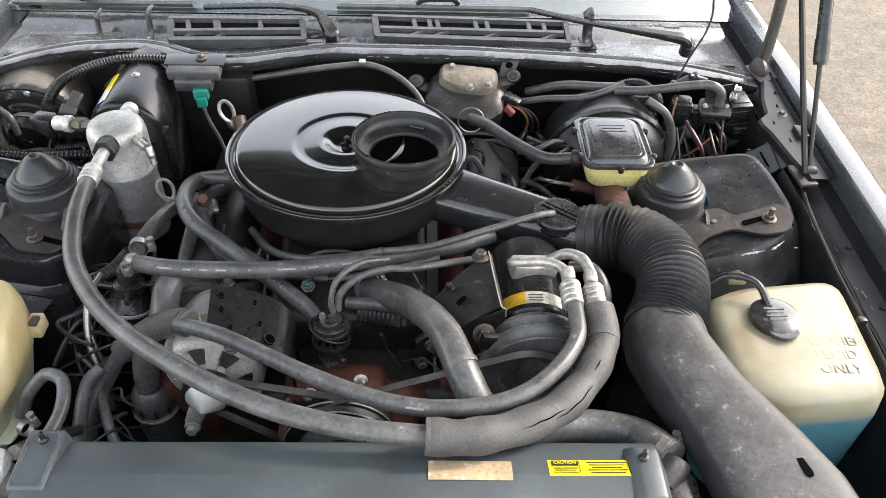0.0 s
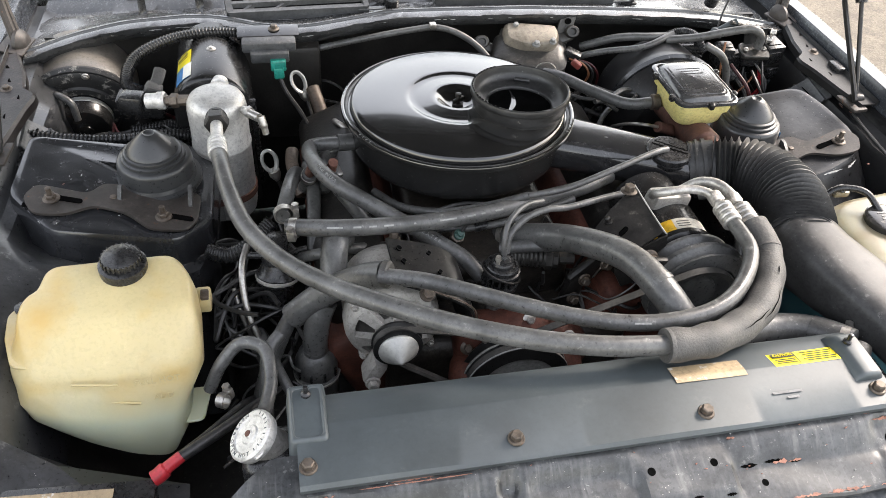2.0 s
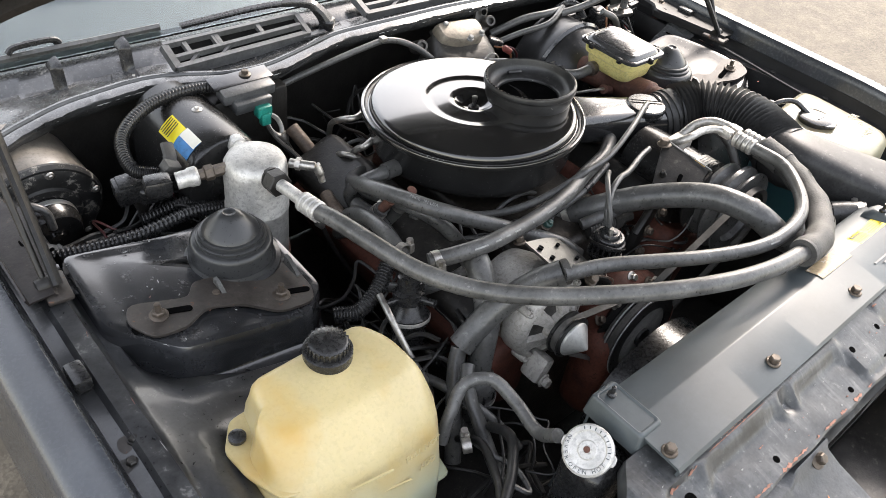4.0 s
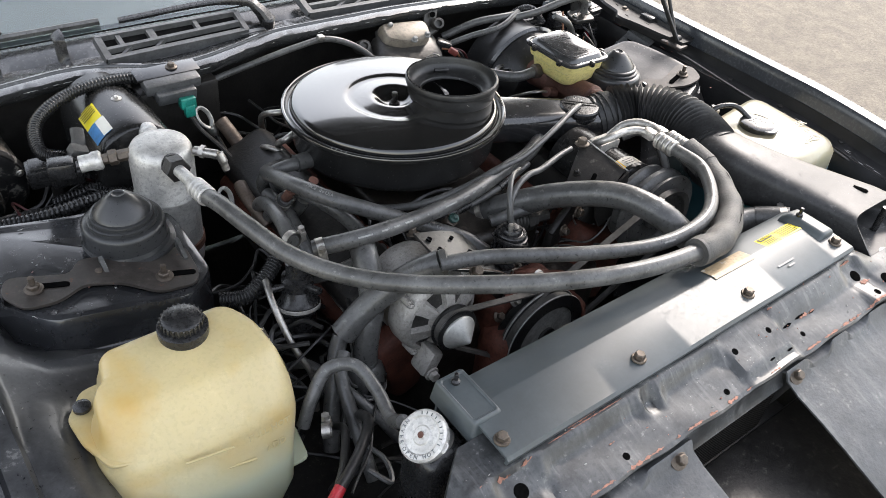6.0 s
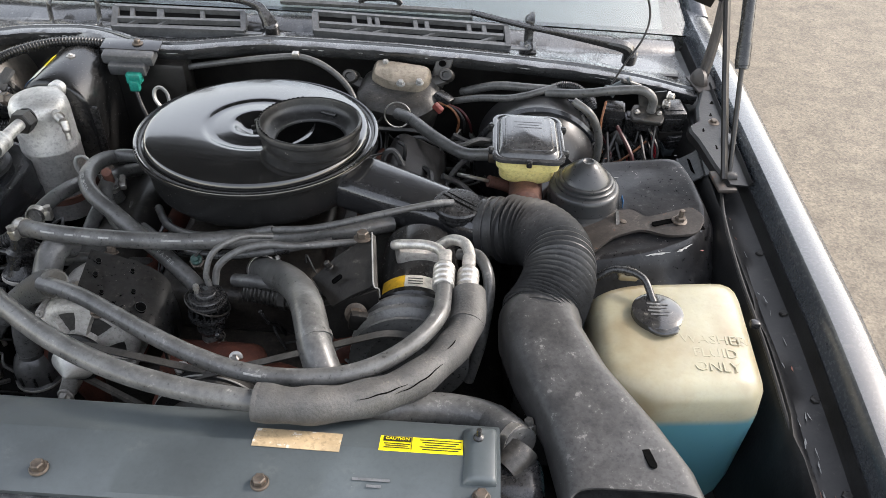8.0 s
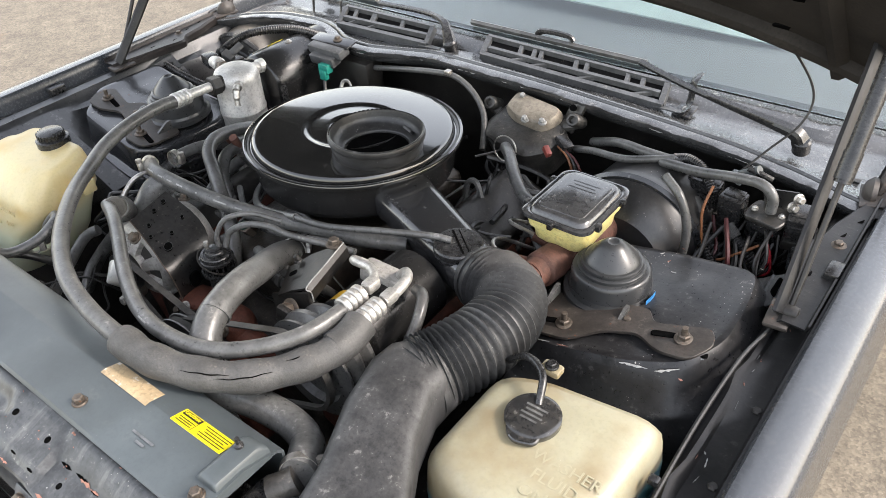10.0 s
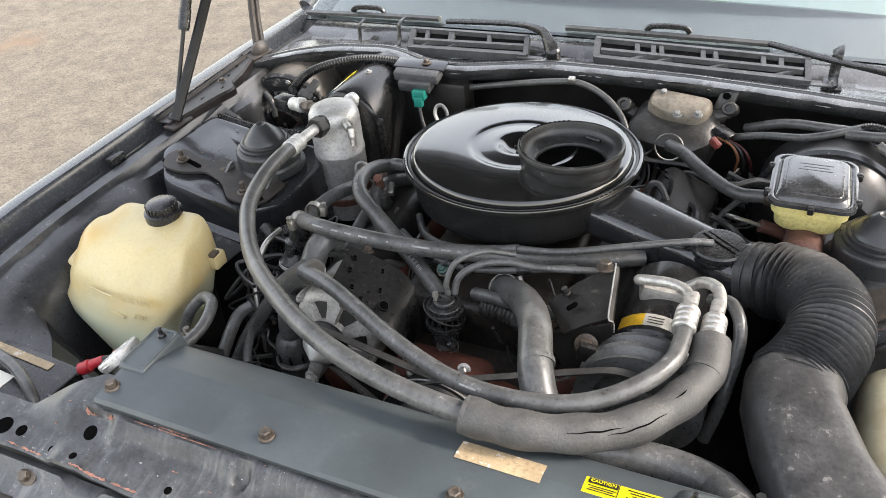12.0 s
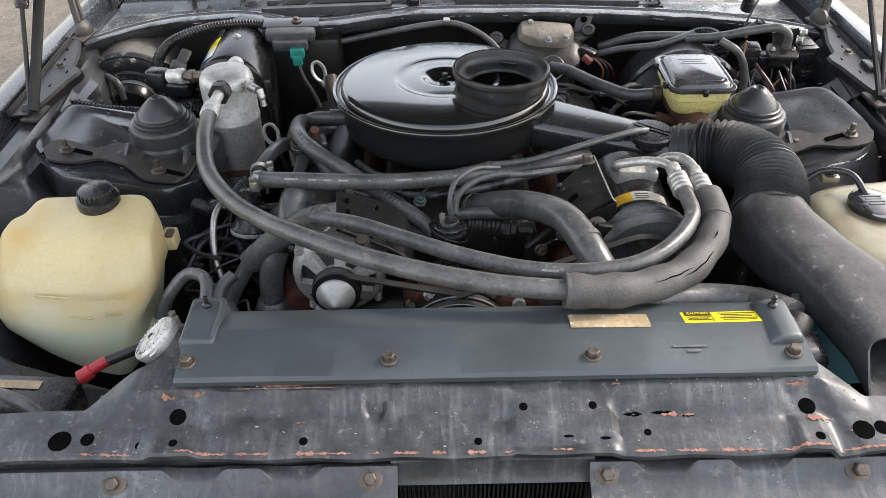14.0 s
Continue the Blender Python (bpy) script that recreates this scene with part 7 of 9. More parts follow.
hose("vacuum_tube", [(-0.020, 0.842, 0.845), (-0.022, 0.845, 0.868), (-0.012, 0.865, 0.893), (0.02, 0.895, 0.897), (0.06, 0.92, 0.882)], 0.0045, "thin grey vacuum tube")
hose("vacuum_tube", [(-0.014, 0.850, 0.842), (-0.008, 0.862, 0.868), (0.02, 0.88, 0.884), (0.06, 0.895, 0.886), (0.10, 0.905, 0.878), (0.17, 0.93, 0.87), (0.21, 0.94, 0.868)], 0.0055, "grey vacuum hose joined to a thinner one")
neck = thing("thermostat_housing", (-0.01, 0.90, 0.76), "grimy thermostat housing with a worn orange flange", "thermostat housing")
part("neck", tube([(-0.010, 1.03, 0.70), (-0.004, 1.012, 0.72), (0.002, 0.996, 0.738), (0.010, 0.980, 0.754)], 0.022, 20), GRIME, neck)
part("flange", prism(rounded([(-0.09, 0.90), (-0.035, 0.965), (0.02, 0.93), (-0.035, 0.88)], 0.015), 0.014, Matrix.Translation((0, 0, 0.735))), GRIME, neck)
pump = thing("water_pump", (0.0, 0.80, 0.66), "worn orange water pump with black pulley", "water pump")
part("body", join(box((-0.02, 0.80, 0.70), (0.16, 0.07, 0.10), None, 0.025, 3), tube([(0.05, 0.80, 0.70), (0.10, 0.80, 0.68), (0.13, 0.82, 0.62)], 0.028, 16)), ORANGE, pump)
part("outlet", tube([(-0.014, 0.815, 0.70), (-0.020, 0.825, 0.722), (-0.023, 0.829, 0.734)], 0.016, 16), ORANGE, pump)
for x, y, z, mat in ((-0.085, 0.768, 0.722, ZINC), (-0.055, 0.766, 0.745, STEEL), (0.045, 0.768, 0.740, ZINC), (0.088, 0.775, 0.712, STEEL), (-0.095, 0.770, 0.668, ZINC), (0.100, 0.780, 0.660, ZINC), (0.020, 0.790, 0.748, STEEL)):
    part("bolt", bolt_bm((x, y, z), (0, -0.8, 0.6), 0.0070, 1.6, 0.009), mat, pump)
PM = turned((0, -1, 0.03), (-0.01, 0.765, 0.675))
part("pulley", lathe([(0.03, 0.0), (0.080, 0.002), (0.083, 0.006), (0.072, 0.014), (0.083, 0.022), (0.085, 0.026), (0.074, 0.034), (0.085, 0.042), (0.085, 0.046), (0.062, 0.048), (0.058, 0.030), (0.02, 0.026), (0.018, 0.05), (0, 0.05)], PM, 72), PULLEY, pump, "grooved black pulley")
crank = thing("crank_pulley", (-0.01, 0.76, 0.48), "big black crank pulley", "pulley")
part("wheel", lathe([(0.03, 0.0), (0.090, 0.002), (0.093, 0.008), (0.080, 0.018), (0.093, 0.028), (0.080, 0.038), (0.093, 0.048), (0.07, 0.05), (0.03, 0.03), (0, 0.03)], turned((0, -1, 0.03), (-0.01, 0.78, 0.545)), 56), PULLEY, crank)
fan = thing("fan_shroud", (0, 0.66, 0.55), "black fan shroud ring behind the radiator", "shroud")
part("ring", lathe([(0.150, -0.04), (0.165, -0.04), (0.165, 0.03), (0.150, 0.03), (0.150, -0.04)], turned((0, -1, 0), (0, 0.66, 0.545)), 64, cap=False), PLASTIC, fan)
part("lip", lathe([(0.164, 0.028), (0.172, 0.028), (0.172, 0.036), (0.164, 0.036), (0.164, 0.028)], turned((0, -1, 0), (0, 0.66, 0.545)), 64, cap=False), PLASTIC, fan)
for a in (50, 90, 130):
    part("tab", box((0.172 * math.cos(radians(a)), 0.632, 0.545 + 0.172 * math.sin(radians(a))), (0.03, 0.012, 0.022), pose(0, 0, 0, 0, 90 - a, 0), 0.003), PLASTIC, fan)
radiator = thing("radiator", (0.0, 0.52, 0.45), "dark finned radiator with plastic end tanks", "radiator")
part("core", box((0.0, 0.535, 0.62), (0.70, 0.05, 0.44), None, 0.004), DARK, radiator)
part("end_tank", box((-0.385, 0.555, 0.68), (0.075, 0.07, 0.33), None, 0.02, 3), PLASTIC, radiator)
part("end_tank", box((0.425, 0.555, 0.68), (0.075, 0.07, 0.33), None, 0.02, 3), PLASTIC, radiator)
part("inlet", tube([(0.415, 0.565, 0.835), (0.43, 0.58, 0.842), (0.437, 0.59, 0.846)], 0.020, 18), WCAST, radiator)
RC = turned((-0.62, 0.03, 0.78), (-0.405, 0.560, 0.860)) @ Matrix.Scale(0.91, 4)
part("filler_neck", lathe([(0.026, -0.06), (0.026, -0.004), (0.031, -0.002), (0.031, 0.002)], RC, 32), CAST, radiator)
cap_ob = part("pressure_cap", lathe([(0.034, -0.008), (0.036, 0.0), (0.036, 0.006), (0.033, 0.009), (0.027, 0.009), (0.025, 0.007), (0.014, 0.007), (0.012, 0.009), (0.006, 0.009), (0.005, 0.011), (0, 0.011)], RC, 48), ALU, radiator, "pressed aluminium cap with a stamped ring of print")
part("rivet", lathe([(0.005, 0.0105), (0.004, 0.0125), (0, 0.013)], RC, 14), RUST, cap_ob)
for word, mid in (("NEVER", 215), ("OPEN", 285), ("HOT", 345)):
    for k, letter in enumerate(word):
        a = radians(mid + 14 * (k - (len(word) - 1) / 2))
        lettering(letter, 0.0078, RC @ Matrix.Translation((0.0298 * math.cos(a), 0.0298 * math.sin(a), 0.0093)) @ pose(0, 0, 0, 0, 0, math.degrees(a) + 90), GREYPL, cap_ob, "stamped_letter", 0.0002)
for i in range(9):
    a = radians(20 + i * 15)
    part("stamped_bar", prism(round_rect(0.0045, 0.0014, 0.0006, 3), 0.0005, RC @ Matrix.Translation((0.0298 * math.cos(a), 0.0298 * math.sin(a), 0.0090)) @ pose(0, 0, 0, 0, 0, math.degrees(a)), 0.0001), GREYPL, cap_ob)
for sgn in (-1, 1):
    part("tab", prism(rounded([(-0.010, 0.028), (0.010, 0.028), (0.007, 0.040), (-0.007, 0.040)], 0.004), 0.003, RC @ pose(0, 0, 0, 0, 0, 90 + 180 * (sgn > 0) + 20)), ALU, cap_ob)

# ---- hardware behind the valve ----
coupling = thing("ribbed_coupling", (0.06, 0.90, 0.78), "grimy brown ribbed pipe coupling low on the engine", "coupling")
part("sleeve", ribbed([(0.012, 0.905, 0.782), (0.040, 0.900, 0.783), (0.072, 0.893, 0.782)], 0.0185, 0.0012, 9, 20), WCAST, coupling)
part("nut", lathe([(0.016, 0.0), (0.0215, 0.001), (0.0215, 0.012), (0.018, 0.014), (0.018, 0.022), (0.011, 0.026), (0.011, 0.05)], turned((0.95, -0.2, 0.02), (0.070, 0.894, 0.782)), 8), WCAST, coupling)
hose("coolant_hose", [(-0.005, 0.905, 0.800), (0.030, 0.892, 0.812), (0.075, 0.885, 0.815), (0.118, 0.882, 0.815), (0.155, 0.895, 0.800), (0.175, 0.920, 0.760)], 0.0105, "black hose crossing behind the valve")
arm = thing("pump_brace", (0.12, 0.84, 0.76), "oily cast iron brace with bolts", "bracket")
part("casting", join(box((0.140, 0.862, 0.775), (0.075, 0.016, 0.040), pose(0, 0, 0, 0, -38, 12), 0.006), box((0.115, 0.858, 0.735), (0.030, 0.022, 0.080), pose(0, 0, 0, 0, 10, 0), 0.008)), DARK, arm)
for p in ((0.162, 0.850, 0.796), (0.128, 0.846, 0.768), (0.113, 0.842, 0.730)):
    part("bolt", bolt_bm(p, (0.1, -1, 0.25), 0.0075, 1.5), ZINC, arm)
sender = thing("temperature_sender", (-0.03, 0.925, 0.83), "teal plastic sender connector on the engine", "sensor")
part("plug", lathe([(0.006, 0.0), (0.009, 0.002), (0.009, 0.008), (0.006, 0.010), (0.005, 0.014), (0, 0.014)], turned((0.1, -0.5, 0.85), (-0.071, 0.932, 0.812)), 18), material("faded teal plastic", (0.03, 0.075, 0.065), 0.45, scale=40, dust=0.4), sender)
part("hex_body", lathe([(0.010, -0.03), (0.012, -0.012), (0.012, -0.002), (0.008, 0.0)], turned((0.1, -0.5, 0.85), (-0.071, 0.932, 0.812)), 6), ZINC, sender)
part("lead", tube([(-0.069, 0.924, 0.828), (-0.055, 0.935, 0.838), (-0.04, 0.96, 0.83)], 0.0025, 8), WIRE, sender)

# ---- belts ----
def belt(name, centres, y, label):
    """A V-belt round wheels given as (x, z, r), outer tangents only."""
    ob = thing("drive_belt", (centres[0][0], y, centres[0][1]), label, "belt", "drive belts")
    pts = []
    for x, z, r in centres:
        for a in np.linspace(0, 2 * math.pi, 48, endpoint=False):
            pts.append((x + r * math.cos(a), z + r * math.sin(a)))
    pts = sorted(set((round(a, 5), round(b, 5)) for a, b in pts))

    def half(seq):
        out = []
        for p in seq:
            while len(out) > 1 and (out[-1][0] - out[-2][0]) * (p[1] - out[-2][1]) - (out[-1][1] - out[-2][1]) * (p[0] - out[-2][0]) <= 0:
                out.pop()
            out.append(p)
        return out[:-1]

    hull = half(pts) + half(pts[::-1])
    cx = sum(p[0] for p in hull) / len(hull)
    cz = sum(p[1] for p in hull) / len(hull)
    rings = []
    for x, z in hull + hull[:1]:
        d = Vector((x - cx, z - cz)).normalized() * 0.005
        rings.append([(x - d.x, y - 0.004, z - d.y), (x + d.x, y - 0.006, z + d.y), (x + d.x, y + 0.006, z + d.y), (x - d.x, y + 0.004, z - d.y)])
    part("band", loft(rings, cap=False), BELT, ob)


part("worn_rim", lathe([(0.0852, 0.0235), (0.0858, 0.0245), (0.0858, 0.0255), (0.0852, 0.0265)], PM, 72), CHIPPED, pump, "rubbed steel rim")
part("worn_rim", lathe([(0.0852, 0.0425), (0.0858, 0.0432), (0.0858, 0.0442), (0.0852, 0.0450)], PM, 72), CHIPPED, pump, "rubbed steel rim")
belt("alternator", [(-0.200, 0.770, 0.031), (-0.01, 0.675, 0.078)], 0.752, "worn drive belt from the alternator")
belt("compressor", [(0.262, 0.80, 0.070), (-0.01, 0.676, 0.078)], 0.742, "drive belt to the compressor")
belt("crank", [(-0.01, 0.545, 0.086), (-0.01, 0.675, 0.078)], 0.732, "short drive belt to the crank pulley")

# ---- compressor ----
comp = thing("compressor", (0.27, 0.86, 0.72), "black air conditioning compressor with yellow and white label", "compressor")
KM = turned((0, -1, 0.02), (0.283, 0.885, 0.800))
part("body", lathe([(0.05, -0.12), (0.062, -0.115), (0.064, -0.07), (0.064, 0.04), (0.066, 0.042), (0.066, 0.05), (0.055, 0.06), (0, 0.06)], KM, 56), DRUM, comp)
part("pulley", lathe([(0.040, 0.066), (0.072, 0.066), (0.077, 0.070), (0.077, 0.076), (0.068, 0.086), (0.077, 0.096), (0.086, 0.100), (0.086, 0.108), (0.074, 0.118), (0.085, 0.126), (0.085, 0.130), (0.060, 0.132), (0.056, 0.120), (0.030, 0.118), (0.028, 0.126), (0, 0.126)], KM, 64), RUBBER, comp, "dusty grooved clutch pulley")
for a0, a1, mat, nm in ((52, 104, AGED, "white_label"), (104, 138, AMBER, "yellow_label")):
    rings = [[Vector((0.283 + 0.0654 * math.cos(radians(a)), 0.857 + dy, 0.800 + 0.0654 * math.sin(radians(a)))) for a in np.linspace(a0, a1, 6)] for dy in (-0.010, 0.014)]
    part(nm, solid_sheet(rings, 0.0005), mat, comp)
bars([(0.283, 0.863 - 0.0055 * i, 0.022, 0.0016) for i in range(3)], Matrix.Translation((0, 0, 0.8659)), INK, comp)
part("manifold", box((0.285, 0.925, 0.862), (0.075, 0.035, 0.03), pose(0, 0, 0, 0, 10, 10), 0.008), CAST, comp, "hose manifold block")
part("discharge_pipe", tube([(0.255, 0.925, 0.872), (0.248, 0.905, 0.892), (0.262, 0.892, 0.905), (0.295, 0.888, 0.910), (0.318, 0.872, 0.913), (0.325, 0.845, 0.912)], 0.0074, 14), FERR, comp, "bent aluminium pipe")
part("suction_pipe", tube([(0.310, 0.935, 0.868), (0.332, 0.925, 0.892), (0.352, 0.905, 0.903), (0.360, 0.875, 0.906), (0.360, 0.845, 0.906)], 0.0084, 14), FERR, comp, "bent aluminium pipe")
for x, z in ((0.325, 0.912), (0.359, 0.906)):
    part("fitting_block", box((x, 0.858, z), (0.019, 0.026, 0.019), None, 0.005), FERR, comp)
    for k in range(4):
        part("crimp_ring", lathe([(0.0135, 0), (0.0155, 0.002), (0.0155, 0.0075), (0.0135, 0.0095)], turned((0, -1, 0), (x, 0.838 - 0.0105 * k, z)), 18), FERR, comp)
psb = thing("compressor_bracket", (0.20, 0.86, 0.82), "bent black stamped steel bracket with bolts", "bracket")
def bracket_plate():
    near, far = [(0.168, 0.806, 0.853), (0.196, 0.812, 0.872), (0.226, 0.820, 0.886), (0.232, 0.821, 0.880), (0.233, 0.822, 0.862)], [(0.128, 0.866, 0.850), (0.165, 0.890, 0.878), (0.212, 0.917, 0.902), (0.218, 0.918, 0.896), (0.219, 0.919, 0.878)]
    return solid_sheet([[Vector(p).lerp(Vector(q), t) for p, q in zip(near, far)] for t in np.linspace(0, 1, 7)], 0.004)


part("plate", bracket_plate(), DARK, psb)
part("worn_edge", tube([(0.2125, 0.917, 0.9035), (0.219, 0.870, 0.8955), (0.2265, 0.8195, 0.8880), (0.2335, 0.8203, 0.8800), (0.2345, 0.8210, 0.8620)], 0.0012, 6, 4), CHIPPED, psb, "bare steel along the folded edge")
part("side_web", solid_sheet([[(0.150 + 0.082 * t, 0.812 + 0.006 * t, 0.846 + 0.036 * t), (0.156 + 0.080 * t, 0.808 + 0.008 * t, 0.815 + 0.025 * t), (0.170 + 0.072 * t, 0.806 + 0.010 * t, 0.790 + 0.015 * t)] for t in np.linspace(0, 1, 5)], 0.004), DARK, psb)
part("slot", prism(round_rect(0.018, 0.008, 0.0038), 0.002, Matrix.Translation((0.171, 0.842, 0.8735)) @ pose(0, 0, 0, 14, -33, 25)), HOLE, psb)
part("bolt", bolt_bm((0.203, 0.800, 0.848), (0, -0.9, 0.45), 0.011, 1.5, 0.014), ZINC, psb)
part("bolt", bolt_bm((0.200, 0.908, 0.899), (0, 0.1, 1), 0.009, 1.5), ZINC, psb)
part("bolt", bolt_bm((0.155, 0.868, 0.872), (-0.4, 0, 1), 0.005, 1.4), DARK, psb)
part("lower_arm", box((0.24, 0.785, 0.845), (0.09, 0.012, 0.03), pose(0, 0, 0, 0, 12, 5), 0.004), DARK, psb)
part("bolt", bolt_bm((0.268, 0.776, 0.842), (0, -1, 0.2), 0.007, 1.5), STEEL, psb)
hose("vacuum_hose", [(0.345, 0.93, 0.86), (0.375, 0.91, 0.875), (0.392, 0.87, 0.855), (0.385, 0.82, 0.79), (0.37, 0.80, 0.72)], 0.009, "black hose beside the compressor")
hose("air_tube", [(0.330, 1.040, 0.878), (0.30, 1.028, 0.882), (0.22, 0.995, 0.880), (0.12, 0.965, 0.868), (0.05, 0.96, 0.862)], 0.0055, "thin black vacuum tube to the air cleaner")
hose("air_tube", [(0.05, 0.96, 0.862), (-0.02, 0.965, 0.842), (-0.09, 0.985, 0.82), (-0.15, 1.03, 0.80), (-0.19, 1.09, 0.79)], 0.007, "black tube hugging the air cleaner drum")

# ---- battery corner ----
battery = thing("battery", (-0.67, 0.50, 0.58), "black battery with a white label", "battery")
part("case", box((-0.668, 0.50, 0.675), (0.262, 0.165, 0.19), pose(0, 0, 0, 0, 0, -4), 0.008), PLASTIC, battery)
part("lid", box((-0.668, 0.50, 0.772), (0.266, 0.168, 0.012), pose(0, 0, 0, 0, 0, -4), 0.004), PLASTIC, battery)
part("label", box((-0.700, 0.495, 0.7786), (0.15, 0.07, 0.0012), pose(0, 0, 0, 0, 0, -4), 0), WHITE, battery, "white printed label")
bars([(0, 0.012, 0.11, 0.018), (0, -0.015, 0.09, 0.006)], pose(-0.700, 0.495, 0.7796, 0, 0, -4), INK, battery)
part("gold_strip", box((-0.66, 0.565, 0.7792), (0.16, 0.014, 0.001), pose(0, 0, 0, 0, 0, -4), 0), TAN, battery)
hose("battery_cable", [(-0.80, 0.56, 0.79), (-0.70, 0.545, 0.80), (-0.62, 0.53, 0.798), (-0.555, 0.50, 0.785), (-0.53, 0.47, 0.74)], 0.009, "thick black battery cable")
redc = thing("battery_terminal", (-0.50, 0.58, 0.78), "red rubber battery terminal boot", "terminal boot")
part("boot", tube([(-0.535, 0.575, 0.775), (-0.528, 0.578, 0.777), (-0.517, 0.585, 0.782), (-0.500, 0.595, 0.787)], lambda s: 0.0105 if s < 0.6 else 0.008, 14), RED, redc)
part("cable", tube([(-0.503, 0.593, 0.786), (-0.455, 0.625, 0.785), (-0.41, 0.67, 0.77), (-0.39, 0.72, 0.72)], 0.0075, 10), WIRE, redc)
part("cable", tube([(-0.503, 0.596, 0.785), (-0.470, 0.635, 0.770), (-0.43, 0.70, 0.735), (-0.42, 0.75, 0.68)], 0.006, 10), WIRE, redc)

# ---- tank details ----
part("mount_ear", prism(rounded([(-0.742, 0.845), (-0.738, 0.800), (-0.722, 0.750), (-0.69, 0.74), (-0.685, 0.885), (-0.715, 0.882)], 0.008), 0.006, Matrix.Translation((0, 0, 0.808))), COOL, coolant)
part("mount_screw", lathe([(0.011, 0), (0.011, 0.005), (0.006, 0.007), (0, 0.007)], Matrix.Translation((-0.721, 0.850, 0.818)), 18), PLASTIC, coolant)
part("side_ear", box((-0.477, 0.855, 0.798), (0.022, 0.03, 0.028), None, 0.004), COOL, coolant)
part("spring_clip", box((-0.474, 0.850, 0.806), (0.012, 0.018, 0.022), None, 0.002), ZINC, coolant)
part("lower_ear", prism(rounded([(-0.53, 0.70), (-0.485, 0.70), (-0.475, 0.76), (-0.52, 0.76)], 0.01), 0.005, pose(0, 0, 0.708, 0, 0, 0)), COOL, coolant)
for i in range(24):
    a = i * math.pi / 12
    part("grip_rib", box((-0.578 + 0.0265 * math.cos(a), 0.866 + 0.0265 * math.sin(a), 0.885), (0.003, 0.003, 0.012), pose(0, 0, 0, 0, 0, math.degrees(a)), 0.0008, 1), PLASTIC, coolant)
lettering("FULL HOT", 0.013, pose(-0.535, 0.7115, 0.798, 76, 0, 3), EMBOSSED, coolant, depth=0.0004)
lettering("ADD", 0.013, pose(-0.530, 0.7045, 0.772, 72, 0, 3), EMBOSSED, coolant, depth=0.0004)
part("level_mark", box((-0.615, 0.7135, 0.800), (0.06, 0.003, 0.002), pose(0, 0, 0, 0, 0, -8), 0.0005), EMBOSSED, coolant)
part("level_mark", box((-0.585, 0.7040, 0.768), (0.05, 0.003, 0.002), pose(0, 0, 0, 0, 0, -10), 0.0005), EMBOSSED, coolant)
for i, word in enumerate("washer fluid only".upper().split()):
    lettering(word, 0.023, pose(0.700 - 0.002 * i, 0.775 - 0.025 * i, 0.8659), EMBOSS, washer, depth=0.0004)
bars([(0, 0.010 - 0.007 * i, 0.03 - 0.006 * (i % 2), 0.003) for i in range(4)], pose(0.628, 0.815, 0.8802), RUBBER, washer)
part("ear", box((0.60, 0.905, 0.862), (0.03, 0.02, 0.012), None, 0.004), WASHER, washer)
part("ear_screw", bolt_bm((0.60, 0.905, 0.868), (0, 0, 1), 0.007, 1.4, 0.006), PLASTIC, washer)

# ---- duct details ----
part("slot", prism(round_rect(0.010, 0.036, 0.005), 0.003, pose(0.575, 0.560, 0.8865, -4, 0, 14)), HOLE, duct)
part("inner_post", lathe([(0.006, 0.835), (0.006, 0.885)], Matrix.Translation((0.57, 0.50, 0)), 12), PLASTIC, duct)
part("bolt", bolt_bm((0.525, 0.448, 0.836), (0, 0, 1), 0.008, 1.9, 0.006), STEEL, duct)
part("bolt", bolt_bm((0.648, 0.455, 0.838), (0, 0, 1), 0.007, 1.8, 0.005), DARK, duct)
part("seam_band", tube([(0.468, 0.812, 0.856), (0.465, 0.80, 0.856)], 0.0575, 40, 3), DUCT, duct)
part("seam_band", tube([(0.4645, 0.796, 0.856), (0.4630, 0.786, 0.856)], 0.0585, 40, 3), DUCT, duct)

